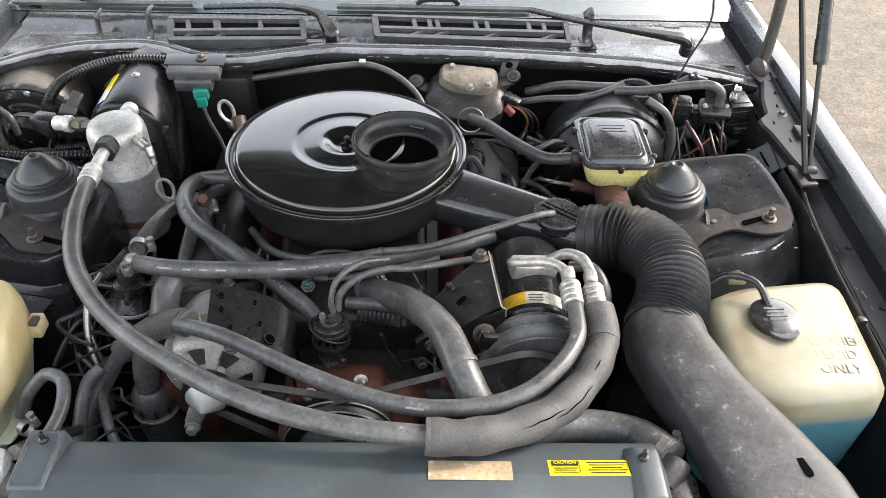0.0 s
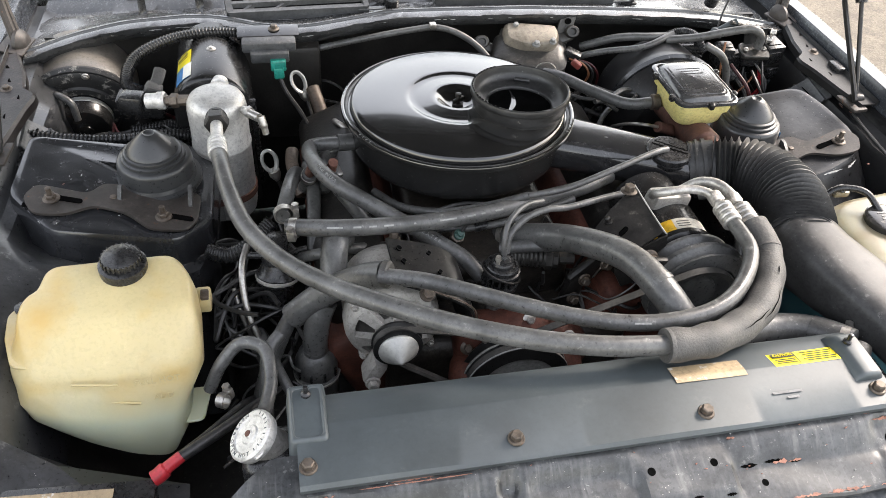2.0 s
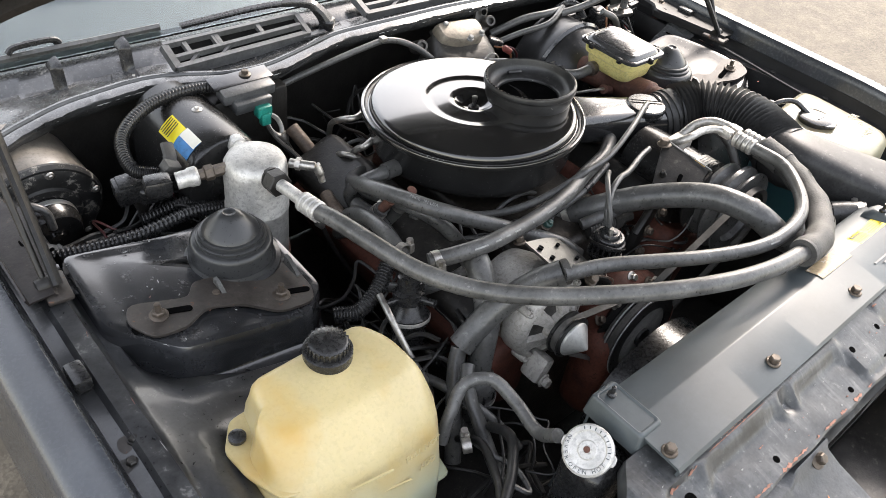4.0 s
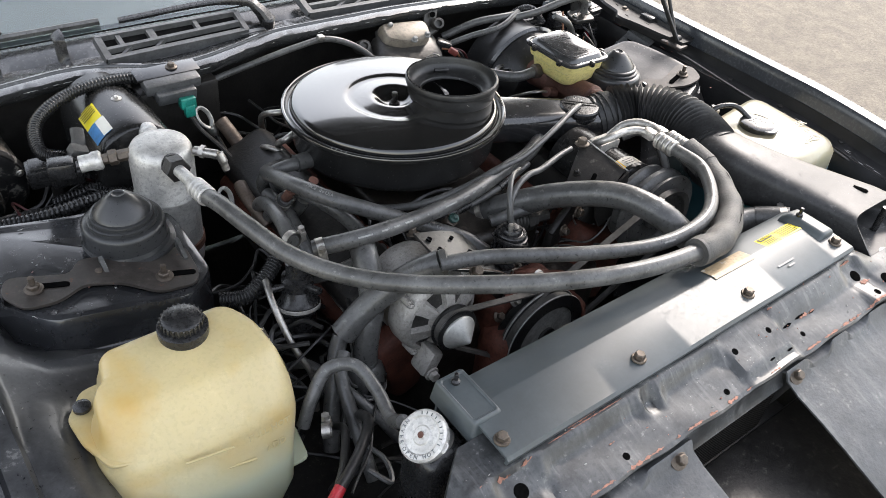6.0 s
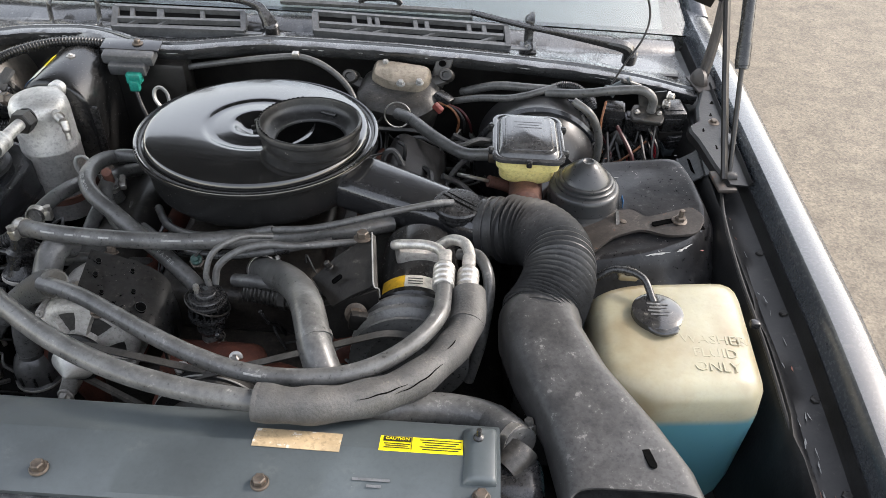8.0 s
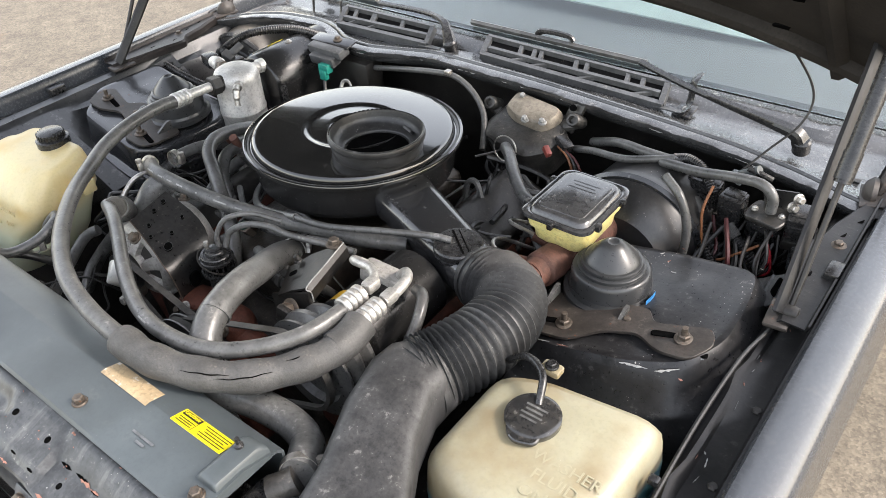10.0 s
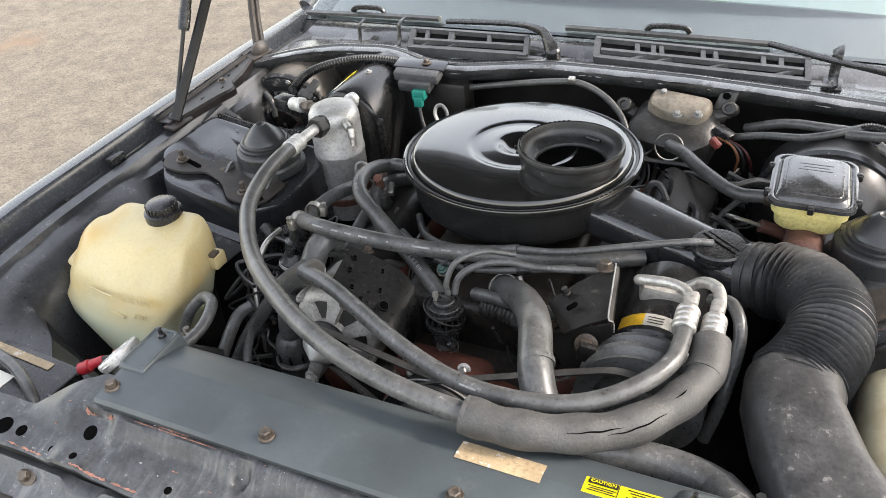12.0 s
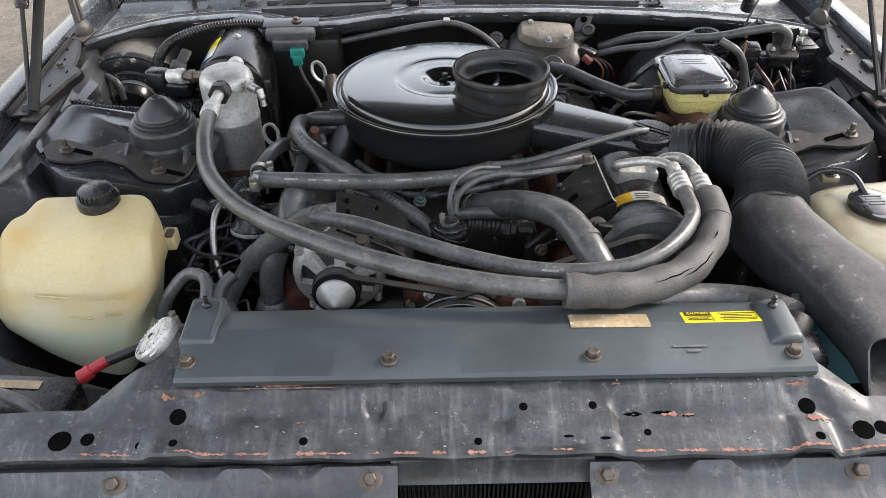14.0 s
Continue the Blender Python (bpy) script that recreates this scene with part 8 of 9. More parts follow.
# ---- hood hinges and struts ----
for s in (-1, 1):
    st = thing("gas_strut", (s * 0.815, 1.185, 0.86), "black gas strut holding the hood up", "gas strut", "gas struts")
    a, b = Vector((s * 0.815, 1.185, 0.862)), Vector((s * 0.822, 1.50, 1.36))
    q = a.lerp(b, 0.33)
    part("rod", tube([a, a.lerp(b, 0.18), q], 0.0045, 10, 3), DARK, st)
    part("cylinder", tube([q, q.lerp(b, 0.03), q.lerp(b, 0.5), b], 0.0115, 18, 4), PLASTIC, st)
    part("collar", tube([q, q.lerp(b, 0.10)], 0.0128, 18, 2), PLASTIC, st)
    part("ball_stud", lathe([(0.010, -0.014), (0.012, 0.0), (0.010, 0.012), (0, 0.014)], turned((s, 0, 0), a), 16), DARK, st)
    ar = thing("support_strut", (s * 0.80, 1.175, 0.86), "flat black pressed hood support arm", "support strut", "support struts")
    part("bar", tube([(s * 0.803, 1.172, 0.866), (s * 0.797, 1.30, 1.005), (s * 0.79, 1.48, 1.205)], 0.011, 8, 4, 0.5), RAIL, ar)
    part("foot", box((s * 0.805, 1.18, 0.855), (0.034, 0.06, 0.008), pose(0, 0, 0, 0, 0, s * 5), 0.003), PLATE, ar)
    hg = thing("hinge_assembly", (s * 0.838, 1.54, 0.85), "rusty black hood hinge arm", "hinge", "hood hinges")
    part("pivot", lathe([(0.026, -0.008), (0.028, 0.0), (0.020, 0.010), (0.010, 0.014), (0, 0.014)], turned((-s, -0.2, 0), (s * 0.828, 1.535, 0.868)), 24), PLATE, hg)
    part("link", tube([(s * 0.838, 1.535, 0.87), (s * 0.850, 1.56, 0.94), (s * 0.858, 1.59, 1.03)], 0.008, 8, 4), PLATE, hg)
    part("link", tube([(s * 0.838, 1.558, 0.87), (s * 0.850, 1.58, 0.94), (s * 0.858, 1.61, 1.03)], 0.008, 8, 4), PLATE, hg)
    part("bracket", box((s * 0.838, 1.53, 0.868), (0.05, 0.07, 0.006), pose(0, 0, 0, 0, s * -10, s * 12), 0.003), PLATE, hg)

# ---- firewall lines and loose wires ----
hose("vacuum_hose", [(-0.25, 1.50, 0.852), (-0.16, 1.495, 0.872), (-0.06, 1.488, 0.892), (0.0, 1.486, 0.896), (0.055, 1.475, 0.878), (0.10, 1.45, 0.845), (0.13, 1.40, 0.80)], 0.0065, "slim black hose looped along the firewall")
part("clip", box((-0.015, 1.482, 0.904), (0.014, 0.014, 0.01), None, 0.002), STEEL, thing("hose_clip", (-0.015, 1.482, 0.90), "small metal hose clip under the cowl", "clip"))
for pts, r in (([(-0.175, 1.44, 0.73), (-0.20, 1.40, 0.80), (-0.205, 1.36, 0.835), (-0.18, 1.34, 0.845), (-0.12, 1.38, 0.84)], 0.006), ([(-0.195, 1.33, 0.74), (-0.215, 1.30, 0.80), (-0.21, 1.275, 0.825), (-0.18, 1.28, 0.835)], 0.0065),
               ([(-0.21, 1.37, 0.72), (-0.235, 1.33, 0.78), (-0.235, 1.30, 0.80), (-0.21, 1.28, 0.79)], 0.0055)):
    ob = thing("metal_pipe", pts[0], "thin curved steel line behind the air cleaner", "pipe", "steel lines")
    part("pipe_wall", tube(pts, r, 10), STEEL, ob)
random.seed(21)


def loose_wires(count, lo, hi, label, group, mats, radii=(0.0016, 0.0022, 0.003, 0.004)):
    """Long slack wires that sag and wander through a stretch of the bay."""
    for i in range(count):
        q = Vector([random.uniform(u, v) for u, v in zip(lo, hi)])
        d = Vector((random.uniform(-1, 1), random.uniform(-1, 1), random.uniform(-0.5, 0.5))).normalized()
        pts = [q.copy()]
        for k in range(random.randint(5, 8)):
            d = (d + Vector((random.uniform(-0.55, 0.55), random.uniform(-0.55, 0.55), random.uniform(-0.5, 0.4)))).normalized()
            q = q + d * 0.042
            for c in range(3):
                if q[c] < lo[c] or q[c] > hi[c]:
                    d[c] = -d[c]
                    q[c] = min(max(q[c], lo[c]), hi[c])
            pts.append(q.copy())
        ob = thing("wire", pts[0], label, "wire", group)
        part("wire_strand", tube(pts, random.choice(radii), 6, 5), mats[i % len(mats)], ob)


loose_wires(24, (-0.47, 0.84, 0.62), (-0.28, 1.08, 0.76), "slack dark wire beside the engine", "wires beside the engine", (WIRE, WIRE, WIRE, RUBBER, WIRE))
loose_wires(9, (-0.46, 0.62, 0.58), (-0.30, 0.82, 0.70), "slack dark wire near the radiator", "wires near the radiator", (WIRE, WIRE, RUBBER, WIRE))
loose_wires(22, (-0.28, 1.32, 0.66), (0.05, 1.50, 0.80), "slack dark wire behind the air cleaner", "wires behind the air cleaner", (WIRE, WIRE, RUBBER, WIRE, GREEN, WIRE))
loose_wires(26, (0.12, 1.18, 0.68), (0.40, 1.46, 0.82), "slack dark hose beside the air cleaner", "hoses beside the air cleaner", (RUBBER, WIRE, RUBBER, WIRE, WIRE), (0.0025, 0.004, 0.006))
loose_wires(14, (0.05, 0.80, 0.66), (0.22, 0.98, 0.80), "slack dark wire below the hoses", "wires below the hoses", (WIRE, RUBBER, WIRE))
loose_wires(14, (-0.25, 0.93, 0.70), (0.02, 1.06, 0.79), "slack dark wire under the air cleaner", "wires under the air cleaner", (WIRE, RUBBER, WIRE))
loose_wires(8, (-0.68, 1.30, 0.70), (-0.52, 1.42, 0.80), "slack wire below the heater case", "wires below the heater case", (WIRE, REDWIRE, WIRE, WIRE))
connector = thing("connector", (0.285, 1.42, 0.83), "small red plug on a wire", "connector")
part("plug", box((0.285, 1.40, 0.845), (0.022, 0.012, 0.014), pose(0, 0, 0, 0, 30, -30), 0.003), material("faded red plug", (0.20, 0.045, 0.035), 0.5, scale=40), connector)


# ---- white print on the hoses ----
def hose_print(pts, r, marks, parent, toward=(0, -0.75, 0.66)):
    """Short white bars along the side of a hose: (start, end) as shares of its length."""
    line = smooth_line(pts, 24)
    n = len(line) - 1
    view = Vector(toward).normalized()
    for a, b in marks:
        rings = []
        for k in range(int(a * n), max(int(b * n), int(a * n) + 1) + 1):
            q = line[min(k, n)]
            d = (line[min(k + 1, n)] - line[max(k - 1, 0)]).normalized()
            out = (view - d * view.dot(d)).normalized()
            up = out.cross(d).normalized()
            rings.append([q + out * (r + 0.0003) + up * 0.0014, q + out * (r + 0.0007) + up * 0.0, q + out * (r + 0.0003) - up * 0.0014])
        part("print_bar", solid_sheet(rings, 0.0003), PRINT, parent)


def hose_letters(pts, r, text, start, end, parent, toward):
    """Printed letters laid along a hose, between two shares of its length."""
    line = smooth_line(pts, 24)
    n = len(line) - 1
    view = Vector(toward).normalized()
    for i, letter in enumerate(text):
        if letter == " ":
            continue
        k = (start + (end - start) * i / (len(text) - 1)) * n
        a = int(k)
        q = line[a].lerp(line[a + 1], k - a)
        d = (line[a + 1] - line[a]).normalized()
        out = (view - d * view.dot(d)).normalized()
        m = Matrix((d, out.cross(d).normalized(), out)).transposed().to_4x4()
        m.translation = q + out * (r + 0.0002)
        lettering(letter, 0.0085, m, PRINT, parent, "print_letter", 0.0003)


HEAT = [(-0.345, 0.935, 0.858), (-0.27, 0.905, 0.874), (-0.18, 0.910, 0.866), (-0.095, 0.922, 0.858), (-0.01, 0.943, 0.850), (0.075, 0.975, 0.840), (0.16, 1.0, 0.836), (0.23, 1.04, 0.826)]
straight = [o for o in scene.objects if o.name.startswith("heater_hose") and not o.parent]
straight.sort(key=lambda o: o.location.x)
hose_print(HEAT, 0.0135, [(0.12, 0.16), (0.18, 0.20), (0.22, 0.235), (0.25, 0.275), (0.33, 0.335), (0.40, 0.45), (0.48, 0.50), (0.52, 0.535), (0.56, 0.585)], straight[0])
LOOP = [(-0.20, 1.27, 0.775), (-0.277, 1.222, 0.805), (-0.297, 1.15, 0.845), (-0.288, 1.07, 0.868), (-0.262, 1.02, 0.868), (-0.215, 0.99, 0.850), (-0.16, 0.958, 0.828), (-0.108, 0.928, 0.806), (-0.066, 0.898, 0.79), (-0.04, 0.87, 0.77)]
bent = [o for o in straight if abs(o.location.x + 0.20) < 0.005 and abs(o.location.z - 0.775) < 0.002][0]
hose_print(LOOP, 0.0135, [(0.66, 0.70)], bent, (0, -0.6, 0.8))
hose_letters(LOOP, 0.0135, "made in usa".upper(), 0.365, 0.445, bent, (0, -0.6, 0.8))
hose_letters(LOOP, 0.0135, "heater".upper(), 0.715, 0.785, bent, (0, -0.6, 0.8))
hose_print(H2, 0.0115, [(0.44, 0.455), (0.458, 0.470)], discharge, (0, -0.75, 0.66))
for s0, s1, h in ((0.32, 0.46, 0.002), (0.42, 0.58, -0.003), (0.62, 0.66, 0.006)):
    line = smooth_line(FO, 16)
    n = len(line) - 1
    rings = []
    for k in range(int(s0 * n), int(s1 * n) + 1):
        q = line[k]
        d = (line[min(k + 1, n)] - line[k - 1]).normalized()
        out = (Vector((0.1, -0.7, 0.72)) - d * Vector((0.1, -0.7, 0.72)).dot(d)).normalized()
        up = out.cross(d).normalized()
        w = 0.0007 * math.sin(math.pi * (k - s0 * n) / max(1, (s1 - s0) * n)) + 0.0002
        c = q + up * (h + 0.0005 * math.sin(k * 1.1) + 0.004 * (k / n - s0))
        rings.append([c + out * 0.0236 + up * w, c + out * 0.0240, c + out * 0.0236 - up * w])
    part("crack", solid_sheet(rings, 0.0004), HOLE, suction)
part("sleeve_end", lathe([(0.0222, -0.004), (0.0230, -0.001), (0.0226, 0.003), (0.0140, 0.002)], turned((-1, 0.02, 0.05), (0.121, 0.581, 0.913)), 28), FOAM, suction)
part("sleeve_cuff", tube([(0.359, 0.745, 0.895), (0.362, 0.770, 0.898), (0.360, 0.798, 0.903)], 0.0242, 22, 5), FOAM, suction)

# ---- rails beside the fenders ----
for side in (-1, 1):
    for y in (1.02, 0.88, 0.72, 0.58):
        z = crest(side, y) - (0.040 if side < 0 else 0.066)
        ob = thing("rail_bolt", (side * 0.838, y, z), "flat washer bolt in the fender rail", "bolt", "fender rail bolts")
        part("head", bolt_bm((side * 0.838, y, z - 0.004), (0, 0, 1), 0.007, 2.1, 0.007), DARK, ob)
cable = thing("hood_cable", (0.775, 1.08, 0.84), "thin black release cable along the fender rail", "cable")
part("sheath", tube([(0.802, 1.16, 0.842), (0.790, 1.08, 0.843), (0.786, 0.95, 0.836), (0.790, 0.80, 0.828), (0.792, 0.66, 0.812), (0.800, 0.55, 0.790), (0.806, 0.46, 0.780)], 0.0032, 8), WIRE, cable)
part("clip", box((0.781, 0.84, 0.838), (0.014, 0.012, 0.012), None, 0.003), PLASTIC, cable)
hang = thing("hanging_wire", (0.66, 1.53, 1.10), "thin dark wire hanging from the hood to the cowl", "wire")
part("strand", tube([(0.60, 1.50, 1.16), (0.665, 1.535, 1.075), (0.70, 1.55, 1.01), (0.695, 1.535, 0.96), (0.66, 1.50, 0.915), (0.63, 1.46, 0.88)], 0.0022, 6), WIRE, hang)
for side in (-1, 1):
    bump = thing("rubber_stop", (side * 0.835, 1.28, 0.85), "small black clip block on the fender rail", "clip", "fender rail clips")
    part("block", box((side * 0.84, 1.02 if side < 0 else 1.30, crest(side, 1.0) - 0.026), (0.022, 0.04, 0.022), None, 0.004), PLASTIC, bump)

# ---- hood underside ----
def hood_at(x, t, drop=0.0):
    a = abs(x) / 0.84
    return Vector((x * (1 - 0.06 * t), 1.53 + 0.03 * a * a - 0.86 * t - drop * 0.7, 1.138 - 0.115 * a ** 3 + 0.86 * t + 0.03 * math.sin(t * 3.1) - drop * 0.7))


for name, pts in (("rear_rib", [hood_at(x, 0.05, 0.012) for x in np.linspace(-0.78, 0.78, 15)]), ("side_rib", [hood_at(-0.74, t, 0.012) for t in np.linspace(0.02, 0.95, 8)]), ("side_rib", [hood_at(0.74, t, 0.012) for t in np.linspace(0.02, 0.95, 8)]),
                  ("cross_rib", [hood_at(x, 0.5 - 0.4 * abs(x), 0.012) for x in np.linspace(-0.6, 0.6, 11)])):
    part(name, tube(pts, 0.022, 8, 3, 0.6), HOODIN, hood, "pressed stiffening rib")
for x, t in ((-0.66, 0.06), (0.66, 0.06), (0.70, 0.16), (-0.70, 0.16), (0.5, 0.10)):
    m = Matrix.Translation(hood_at(x, t, 0.012)) @ pose(0, 0, 0, -45)
    part("rib_hole", prism(round_rect(0.055, 0.030, 0.008), 0.004, m), HOLE, hood)

# ---- front corner brackets ----
latch = thing("corner_bracket", (0.60, 0.44, 0.80), "bent grey corner bracket beside the scoop", "bracket", "corner brackets")
part("plate", prism(rounded([(0.690, 0.430), (0.700, 0.470), (0.735, 0.495), (0.782, 0.507), (0.815, 0.47), (0.815, 0.40), (0.70, 0.395)], 0.010), 0.005, pose(0, 0, 0.842, 0, 1, 0)), RAIL, latch)
part("bolt", bolt_bm((0.722, 0.45, 0.836), (0, 0, 1), 0.009, 1.8), ZINC, latch)
hook = thing("tow_hook", (-0.46, 0.33, 0.78), "rust-brown curved steel bracket with a round bolt", "bracket", "corner brackets")
part("arm", tube([(-0.53, 0.26, 0.74), (-0.515, 0.31, 0.775), (-0.475, 0.335, 0.795), (-0.42, 0.34, 0.797)], 0.016, 10, 8, 0.5), PLATE, hook)
part("bolt", bolt_bm((-0.462, 0.325, 0.800), (0, -0.35, 1), 0.013, 1.7, 0.012), STEEL, hook)

# ---- chipped edges ----
CHIP = material("bare scuffed paint edge", (0.30, 0.30, 0.29), 0.55, scale=80, var=0.4, bump=0.4, spots=0.12, spot_color=(0.03, 0.03, 0.03))
CHIPRUST = material("rusty paint chip", (0.26, 0.12, 0.09), 0.75, scale=80, var=0.4, bump=0.4)
random.seed(31)


def edge_chip(a, b, wide, mat, parent, lift=0.0006, n=14):
    """A torn flake of bare metal between two points of an edge."""
    a, b = Vector(a), Vector(b)
    side = (b - a).cross(Vector((0, 0, 1))).normalized()
    rings = []
    for i in range(n + 1):
        t = i / n
        w = wide * (0.25 + 0.75 * random.random()) * min(1, 4 * t + 0.1, 4 * (1 - t) + 0.1)
        q = a.lerp(b, t) + Vector((0, 0, lift))
        rings.append([q + side * w * 0.5 - Vector((0, 0, 0.2 * w)), q + Vector((0, 0, 0.0004)), q - side * w * 0.5 - Vector((0, 0, 0.2 * w))])
    part("edge_chip", solid_sheet(rings, 0.0004), mat, parent, "chipped bare edge")


def tower_top(x):
    return 0.8115 + 0.15 * (abs(x) - 0.59)


for s in (-1, 1):
    for x0, y0, x1, y1, w, mat in ((0.728, 1.022, 0.700, 1.003, 0.006, CHIP), (0.690, 1.0035, 0.640, 1.000, 0.006, CHIP), (0.630, 0.999, 0.600, 0.9965, 0.004, CHIP), (0.575, 0.995, 0.552, 0.993, 0.004, CHIPRUST), (0.540, 0.992, 0.520, 0.990, 0.003, CHIP)):
        edge_chip((s * x0, y0 + 0.006, tower_top(x0) - 0.0015), (s * x1, y1 + 0.006, tower_top(x1) - 0.0015), w, mat, body)
    for i in range(26):
        x, y = s * random.uniform(0.50, 0.75), random.uniform(1.0, 1.31)
        if (Vector((abs(x), y)) - Vector((0.5575, 1.15))).length < 0.085:
            continue
        d = random.uniform(0.003, 0.009)
        an = random.uniform(0, 3.1)
        edge_chip((x, y, tower_top(x) + 0.0012), (x + d * math.cos(an), y + d * math.sin(an), tower_top(x) + 0.0012), random.uniform(0.0015, 0.004), CHIP if i % 4 else CHIPRUST, body, 0.0004, 5)
    for i in range(30):
        y = random.uniform(0.50, 1.45)
        x, z = s * random.uniform(0.80, 0.825), crest(s, y) - 0.0335
        edge_chip((x, y, z), (x + random.uniform(-0.003, 0.003), y + random.uniform(0.004, 0.02), z), random.uniform(0.001, 0.003), CHIP if i % 3 else CHIPRUST, body, 0.0004 if s < 0 else -0.030, 5)
for i in range(26):
    x = random.uniform(-0.72, 0.72)
    y, z = cowl_front(x)
    l = random.uniform(0.004, 0.03)
    y2, z2 = cowl_front(x + l)
    edge_chip((x, y + 0.001, z - 0.0085), (x + l, y2 + 0.001, z2 - 0.0085), random.uniform(0.0015, 0.004), CHIP, body, 0.0004, 7)
for i in range(70):
    x = random.uniform(-0.45, 0.55)
    y = random.uniform(support_lip(x) + 0.006, 0.47)
    l, an = random.uniform(0.001, 0.005), random.uniform(-0.5, 0.5)
    z = support_height(x, y)
    z2 = support_height(x + l * math.cos(an), y + l * math.sin(an))
    edge_chip((x, y, z + 0.0006), (x + l * math.cos(an), y + l * math.sin(an), z2 + 0.0006), random.uniform(0.001, 0.003), CHIPRUST if i % 2 else CHIP, support, 0.0004, 4)
mark = [o for o in scene.objects if o.name.startswith("strut_boot") and o.location.x > 0][0]
part("paint_mark", solid_sheet([[(0.5575 + 0.0722 * math.cos(a), 1.15 + 0.0722 * math.sin(a), z) for z in (0.808, 0.818, 0.828)] for a in (-0.25, -0.1, 0.05, 0.15)], 0.0005), BLUE, mark, "blue chalk mark")

# ---- tower and apron details ----
for s in (-1, 1):
    part("punched_hole", prism(rounded([(-0.016, -0.005), (0.0, -0.009), (0.014, -0.002), (0.006, 0.007), (-0.010, 0.006)], 0.003), 0.0016, pose(s * 0.742, 1.066, tower_top(0.742) + 0.0030, 0, s * -8.5, s * -30)), HOLE, body)
    for x, y, turn_ in ((0.612, 1.083, 38), (0.500, 1.070, -40)):
        gus = loft([[(s * (x + u), y + v, z) for u, v in ((-0.003, -0.016), (0.003, -0.016), (0.003, 0.02), (-0.003, 0.02))][:4] if z < 0.82 else [(s * (x + u), y + v, z) for u, v in ((-0.003, 0.010), (0.003, 0.010), (0.003, 0.02), (-0.003, 0.02))] for z in (0.815, 0.819, 0.834)])
        part("gusset", gus, RUBBER, mark if s > 0 else [o for o in scene.objects if o.name.startswith("strut_boot") and o.location.x < 0 and not o.parent][0])
    seam = [(s * x, y, z) for x, y, z in ((0.742, 1.055, 0.742), (0.715, 1.002, 0.738), (0.66, 0.985, 0.732), (0.58, 0.975, 0.726), (0.515, 0.972, 0.722))]
    part("tower_seam", tube(seam, 0.0035, 8, 6), BAY, body, "folded seam along the tower foot")
    if s > 0:
        continue
    fl = thing("tower_brace", (s * 0.745, 1.19, 0.83), "black pressed brace at the strut tower", "brace")
    part("plate", solid_sheet([[(s * x, y, 0.818 + 0.10 * (abs(x) - 0.75) + 0.002 * math.sin(i * 2.1)) for i, y in enumerate(np.linspace(1.19, 1.27, 9))] for x in (0.715, 0.75, 0.80)], 0.004), BAY, fl)
    part("slot", prism(round_rect(0.03, 0.007, 0.0033), 0.0016, pose(s * 0.745, 1.210, 0.8205, 0, s * -6, 0)), HOLE, fl)
stud_ob = thing("apron_stud", (-0.770, 0.851, 0.80), "small pale stud screw in the apron", "screw")
part("head", bolt_bm((-0.770, 0.851, 0.803), (0.1, 0, 1), 0.005, 2.0, 0.012), STEEL, stud_ob)
wash = thing("rail_washer", (-0.826, 0.905, 0.83), "wide flat rusty washer with a bolt on the rail", "washer")
part("disc", lathe([(0.003, 0.0), (0.018, 0.0), (0.019, 0.002), (0.012, 0.004), (0.007, 0.004)], Matrix.Translation((-0.824, 0.905, 0.8335)), 28), PLATE, wash)
part("bolt", bolt_bm((-0.824, 0.905, 0.837), (0, 0, 1), 0.006, 1.3, 0.006), DARK, wash)
white_rings = [[(-0.466 + 0.0737 * math.cos(radians(a)), y, 0.828 + 0.0717 * math.sin(radians(a))) for a in (116, 124, 131)] for y in (1.346, 1.394)]
part("white_label", solid_sheet(white_rings, 0.0006), WHITE, case)

# ---- hose ends and small hardware ----
for x, y, z, lean in ((-0.305, 1.13, 0.79, (0.1, -0.5, 0.8)), (-0.272, 1.11, 0.80, (0.15, -0.4, 0.9))):
    d = Vector(lean).normalized()
    ob = thing("heater_pipe", (x, y, z), "rusty heater pipe end with a clamped black hose", "pipe", "heater pipes")
    a = Vector((x, y, z))
    part("pipe_stub", tube([a + d * 0.075, a + d * 0.03, a], 0.0085, 12, 3), RUST, ob)
    part("hose_end", tube([a + d * 0.045, a, a - d * 0.05 + Vector((0, 0.01, 0)), a - d * 0.11 + Vector((0.01, 0.03, 0))], 0.0125, 14), RUBBER, ob)
    part("band", clamp_bm(a + d * 0.03, d, 0.0130), STEEL, ob)
for pts, r in (([(-0.19, 1.02, 0.805), (-0.12, 0.975, 0.80), (-0.04, 0.95, 0.81), (0.05, 0.952, 0.825), (0.14, 0.975, 0.835)], 0.006), ([(-0.24, 1.10, 0.79), (-0.22, 1.03, 0.785), (-0.16, 0.985, 0.785), (-0.09, 0.97, 0.79)], 0.0045)):
    ob = thing("vacuum_tube", pts[0], "thin black tube with taped joints under the air cleaner", "hose")
    part("tube_wall", tube(pts, r, 10), RUBBER, ob)
    for q in (1, 2, 3):
        if q < len(pts) - 1:
            p, n_ = Vector(pts[q]), Vector(pts[q + 1])
            part("tape_joint", tube([p, p.lerp(n_, 0.12), p.lerp(n_, 0.25)], r * 1.35, 10, 3), PLASTIC, ob)
hose("engine_hose", [(-0.35, 1.02, 0.74), (-0.33, 0.96, 0.77), (-0.30, 0.93, 0.80), (-0.25, 0.935, 0.80), (-0.20, 0.96, 0.775), (-0.17, 1.0, 0.74)], 0.009, "black hose looped beside the alternator")
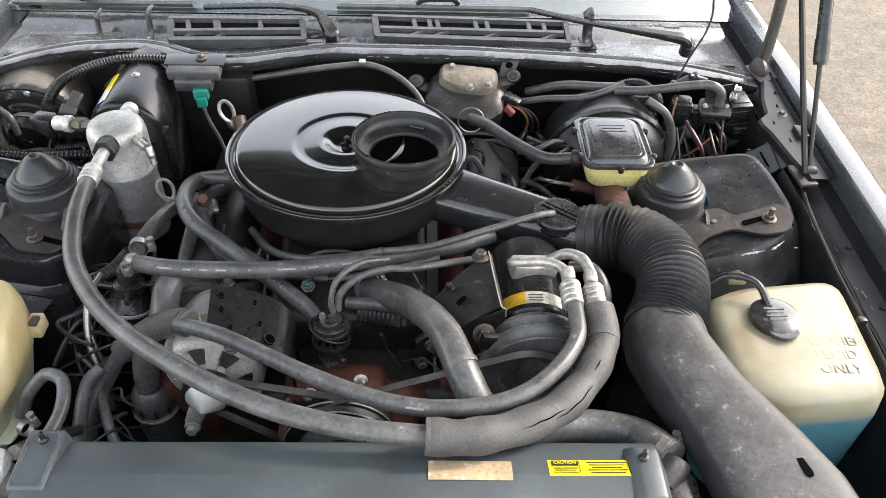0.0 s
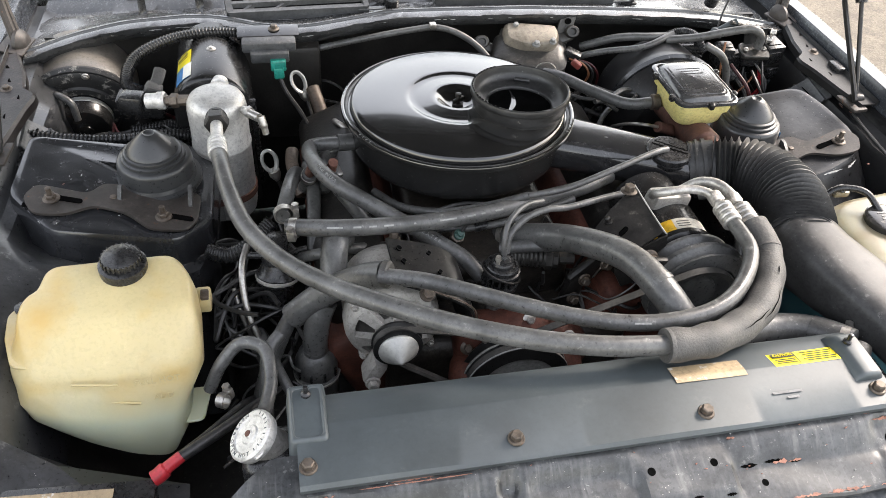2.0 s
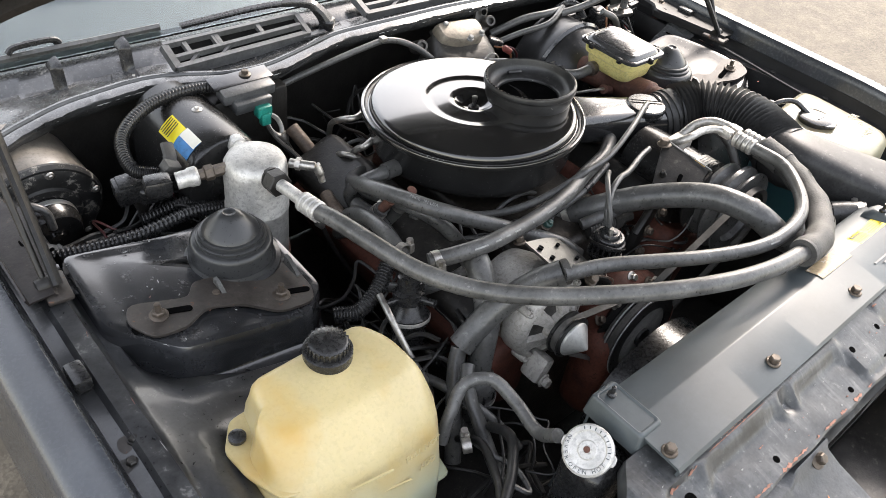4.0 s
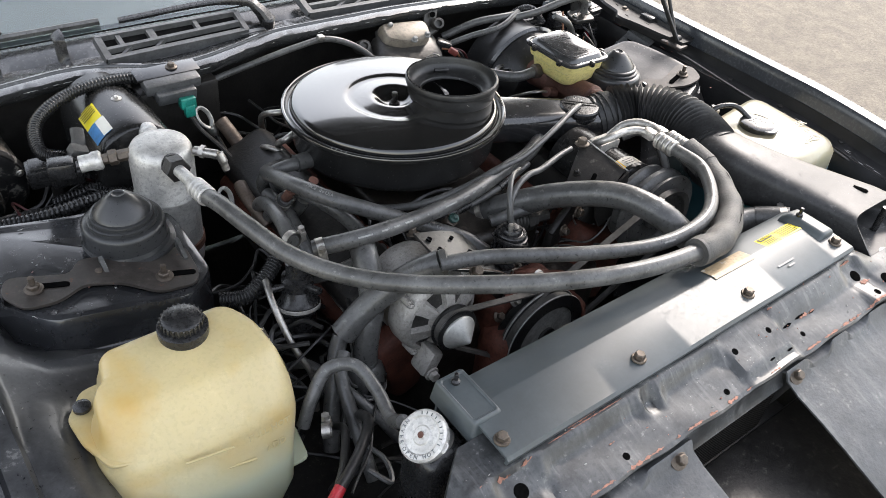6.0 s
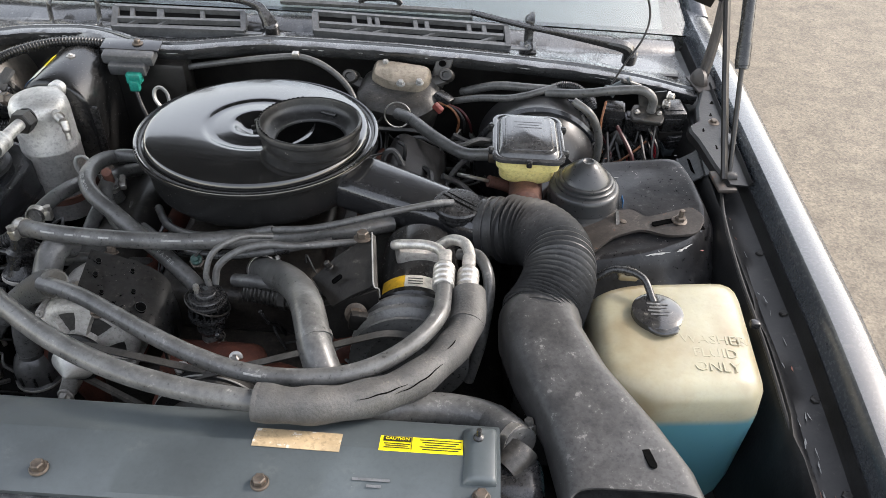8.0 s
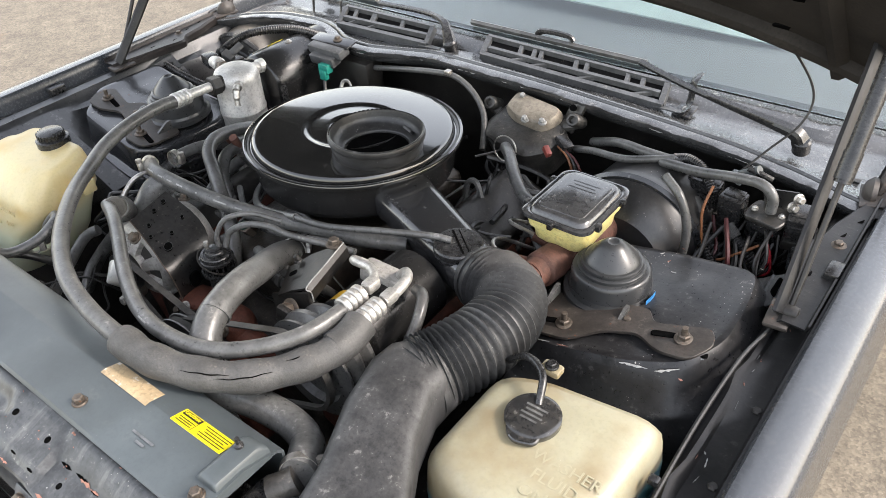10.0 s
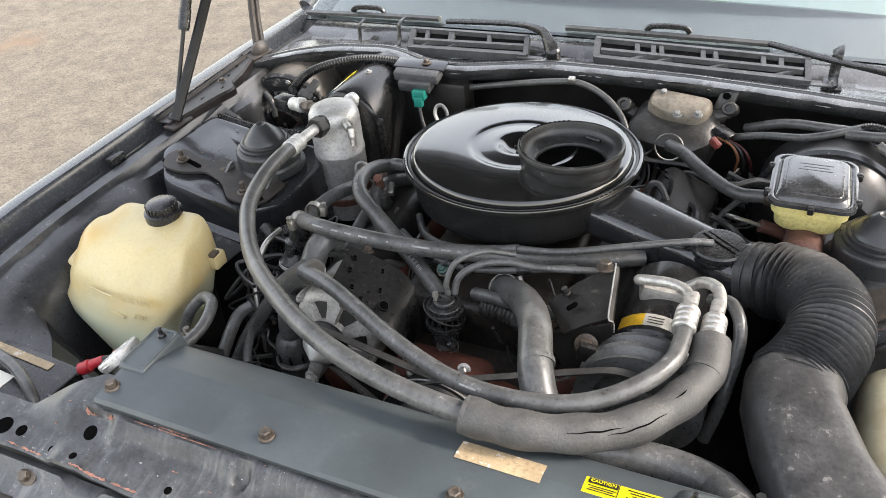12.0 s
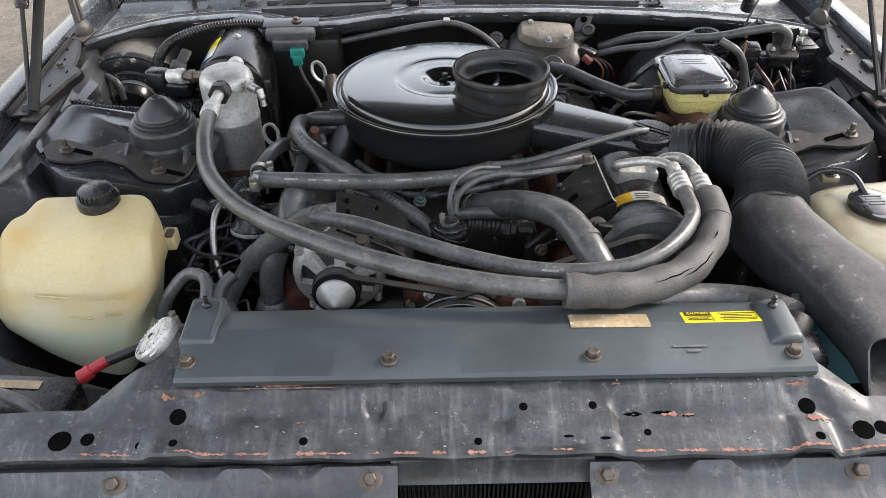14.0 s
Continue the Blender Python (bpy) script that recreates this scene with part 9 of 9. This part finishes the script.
hose("engine_hose", [(-0.41, 0.90, 0.66), (-0.40, 0.86, 0.70), (-0.385, 0.80, 0.71), (-0.36, 0.74, 0.69), (-0.33, 0.70, 0.64)], 0.008, "black hose sagging beside the radiator")

# ---- hinge side brackets ----
RAIL_EDGE = ((1.15, 0.812), (1.17, 0.810), (1.22, 0.799), (1.30, 0.786), (1.335, 0.776), (1.350, 0.778), (1.368, 0.798), (1.42, 0.806), (1.49, 0.828), (1.52, 0.832))


def rail_edge(y):
    return float(np.interp(y, [a for a, b in RAIL_EDGE], [b for a, b in RAIL_EDGE]))


for s in (-1, 1):
    hb = thing("hinge_rail", (s * 0.80, 1.36, 0.86), "rust-browned pressed rail between hinge and strut", "rail", "hinge rails")
    rings = []
    for y in np.linspace(1.52, 1.16, 37):
        z = 0.866 - 0.012 * (1.52 - y)
        xi = rail_edge(y)
        rings.append([(s * (xi - 0.002), y, z - 0.016), (s * (xi - 0.001), y, z - 0.003), (s * (xi + 0.002), y, z), (s * (xi + 0.024), y, z - 0.001), (s * 0.846, y, z - 0.002), (s * 0.850, y, z + 0.008)])
    part("channel", solid_sheet(rings, 0.003), RAILRUST if s < 0 else RAIL, hb)
    bm = solid_sheet([[(s * (0.802 - 0.092 * u), 1.235 + 0.075 * v + 0.012 * u, 0.846 - 0.075 * u - 0.008 * (1 - v) + (0.004 if 0.1 < u < 0.2 or 0.45 < u < 0.55 or 0.8 < u < 0.9 else 0.0)) for v in np.linspace(0, 1, 5)] for u in np.linspace(0, 1, 21)], 0.003)
    part("stamped_brace", bm, GRILLE, hb, "ribbed black stamped brace")
    for u in (0.30, 0.65):
        part("brace_slot", prism(round_rect(0.014, 0.045, 0.006), 0.002, pose(s * (0.802 - 0.092 * u), 1.276, 0.846 - 0.075 * u - 0.002, 0, s * 39, 0)), HOLE, hb)
    for y in (1.28, 1.34, 1.40, 1.45):
        part("hole", prism(round_rect(0.013, 0.020, 0.006), 0.0016, pose(s * (rail_edge(y) + 0.020), y, 0.8665 - 0.012 * (1.52 - y), 0, 0, 0)), HOLE, hb)
    part("bolt", bolt_bm((s * 0.826, 1.37, 0.8645), (0, 0, 1), 0.007, 1.7, 0.006), ZINC, hb)
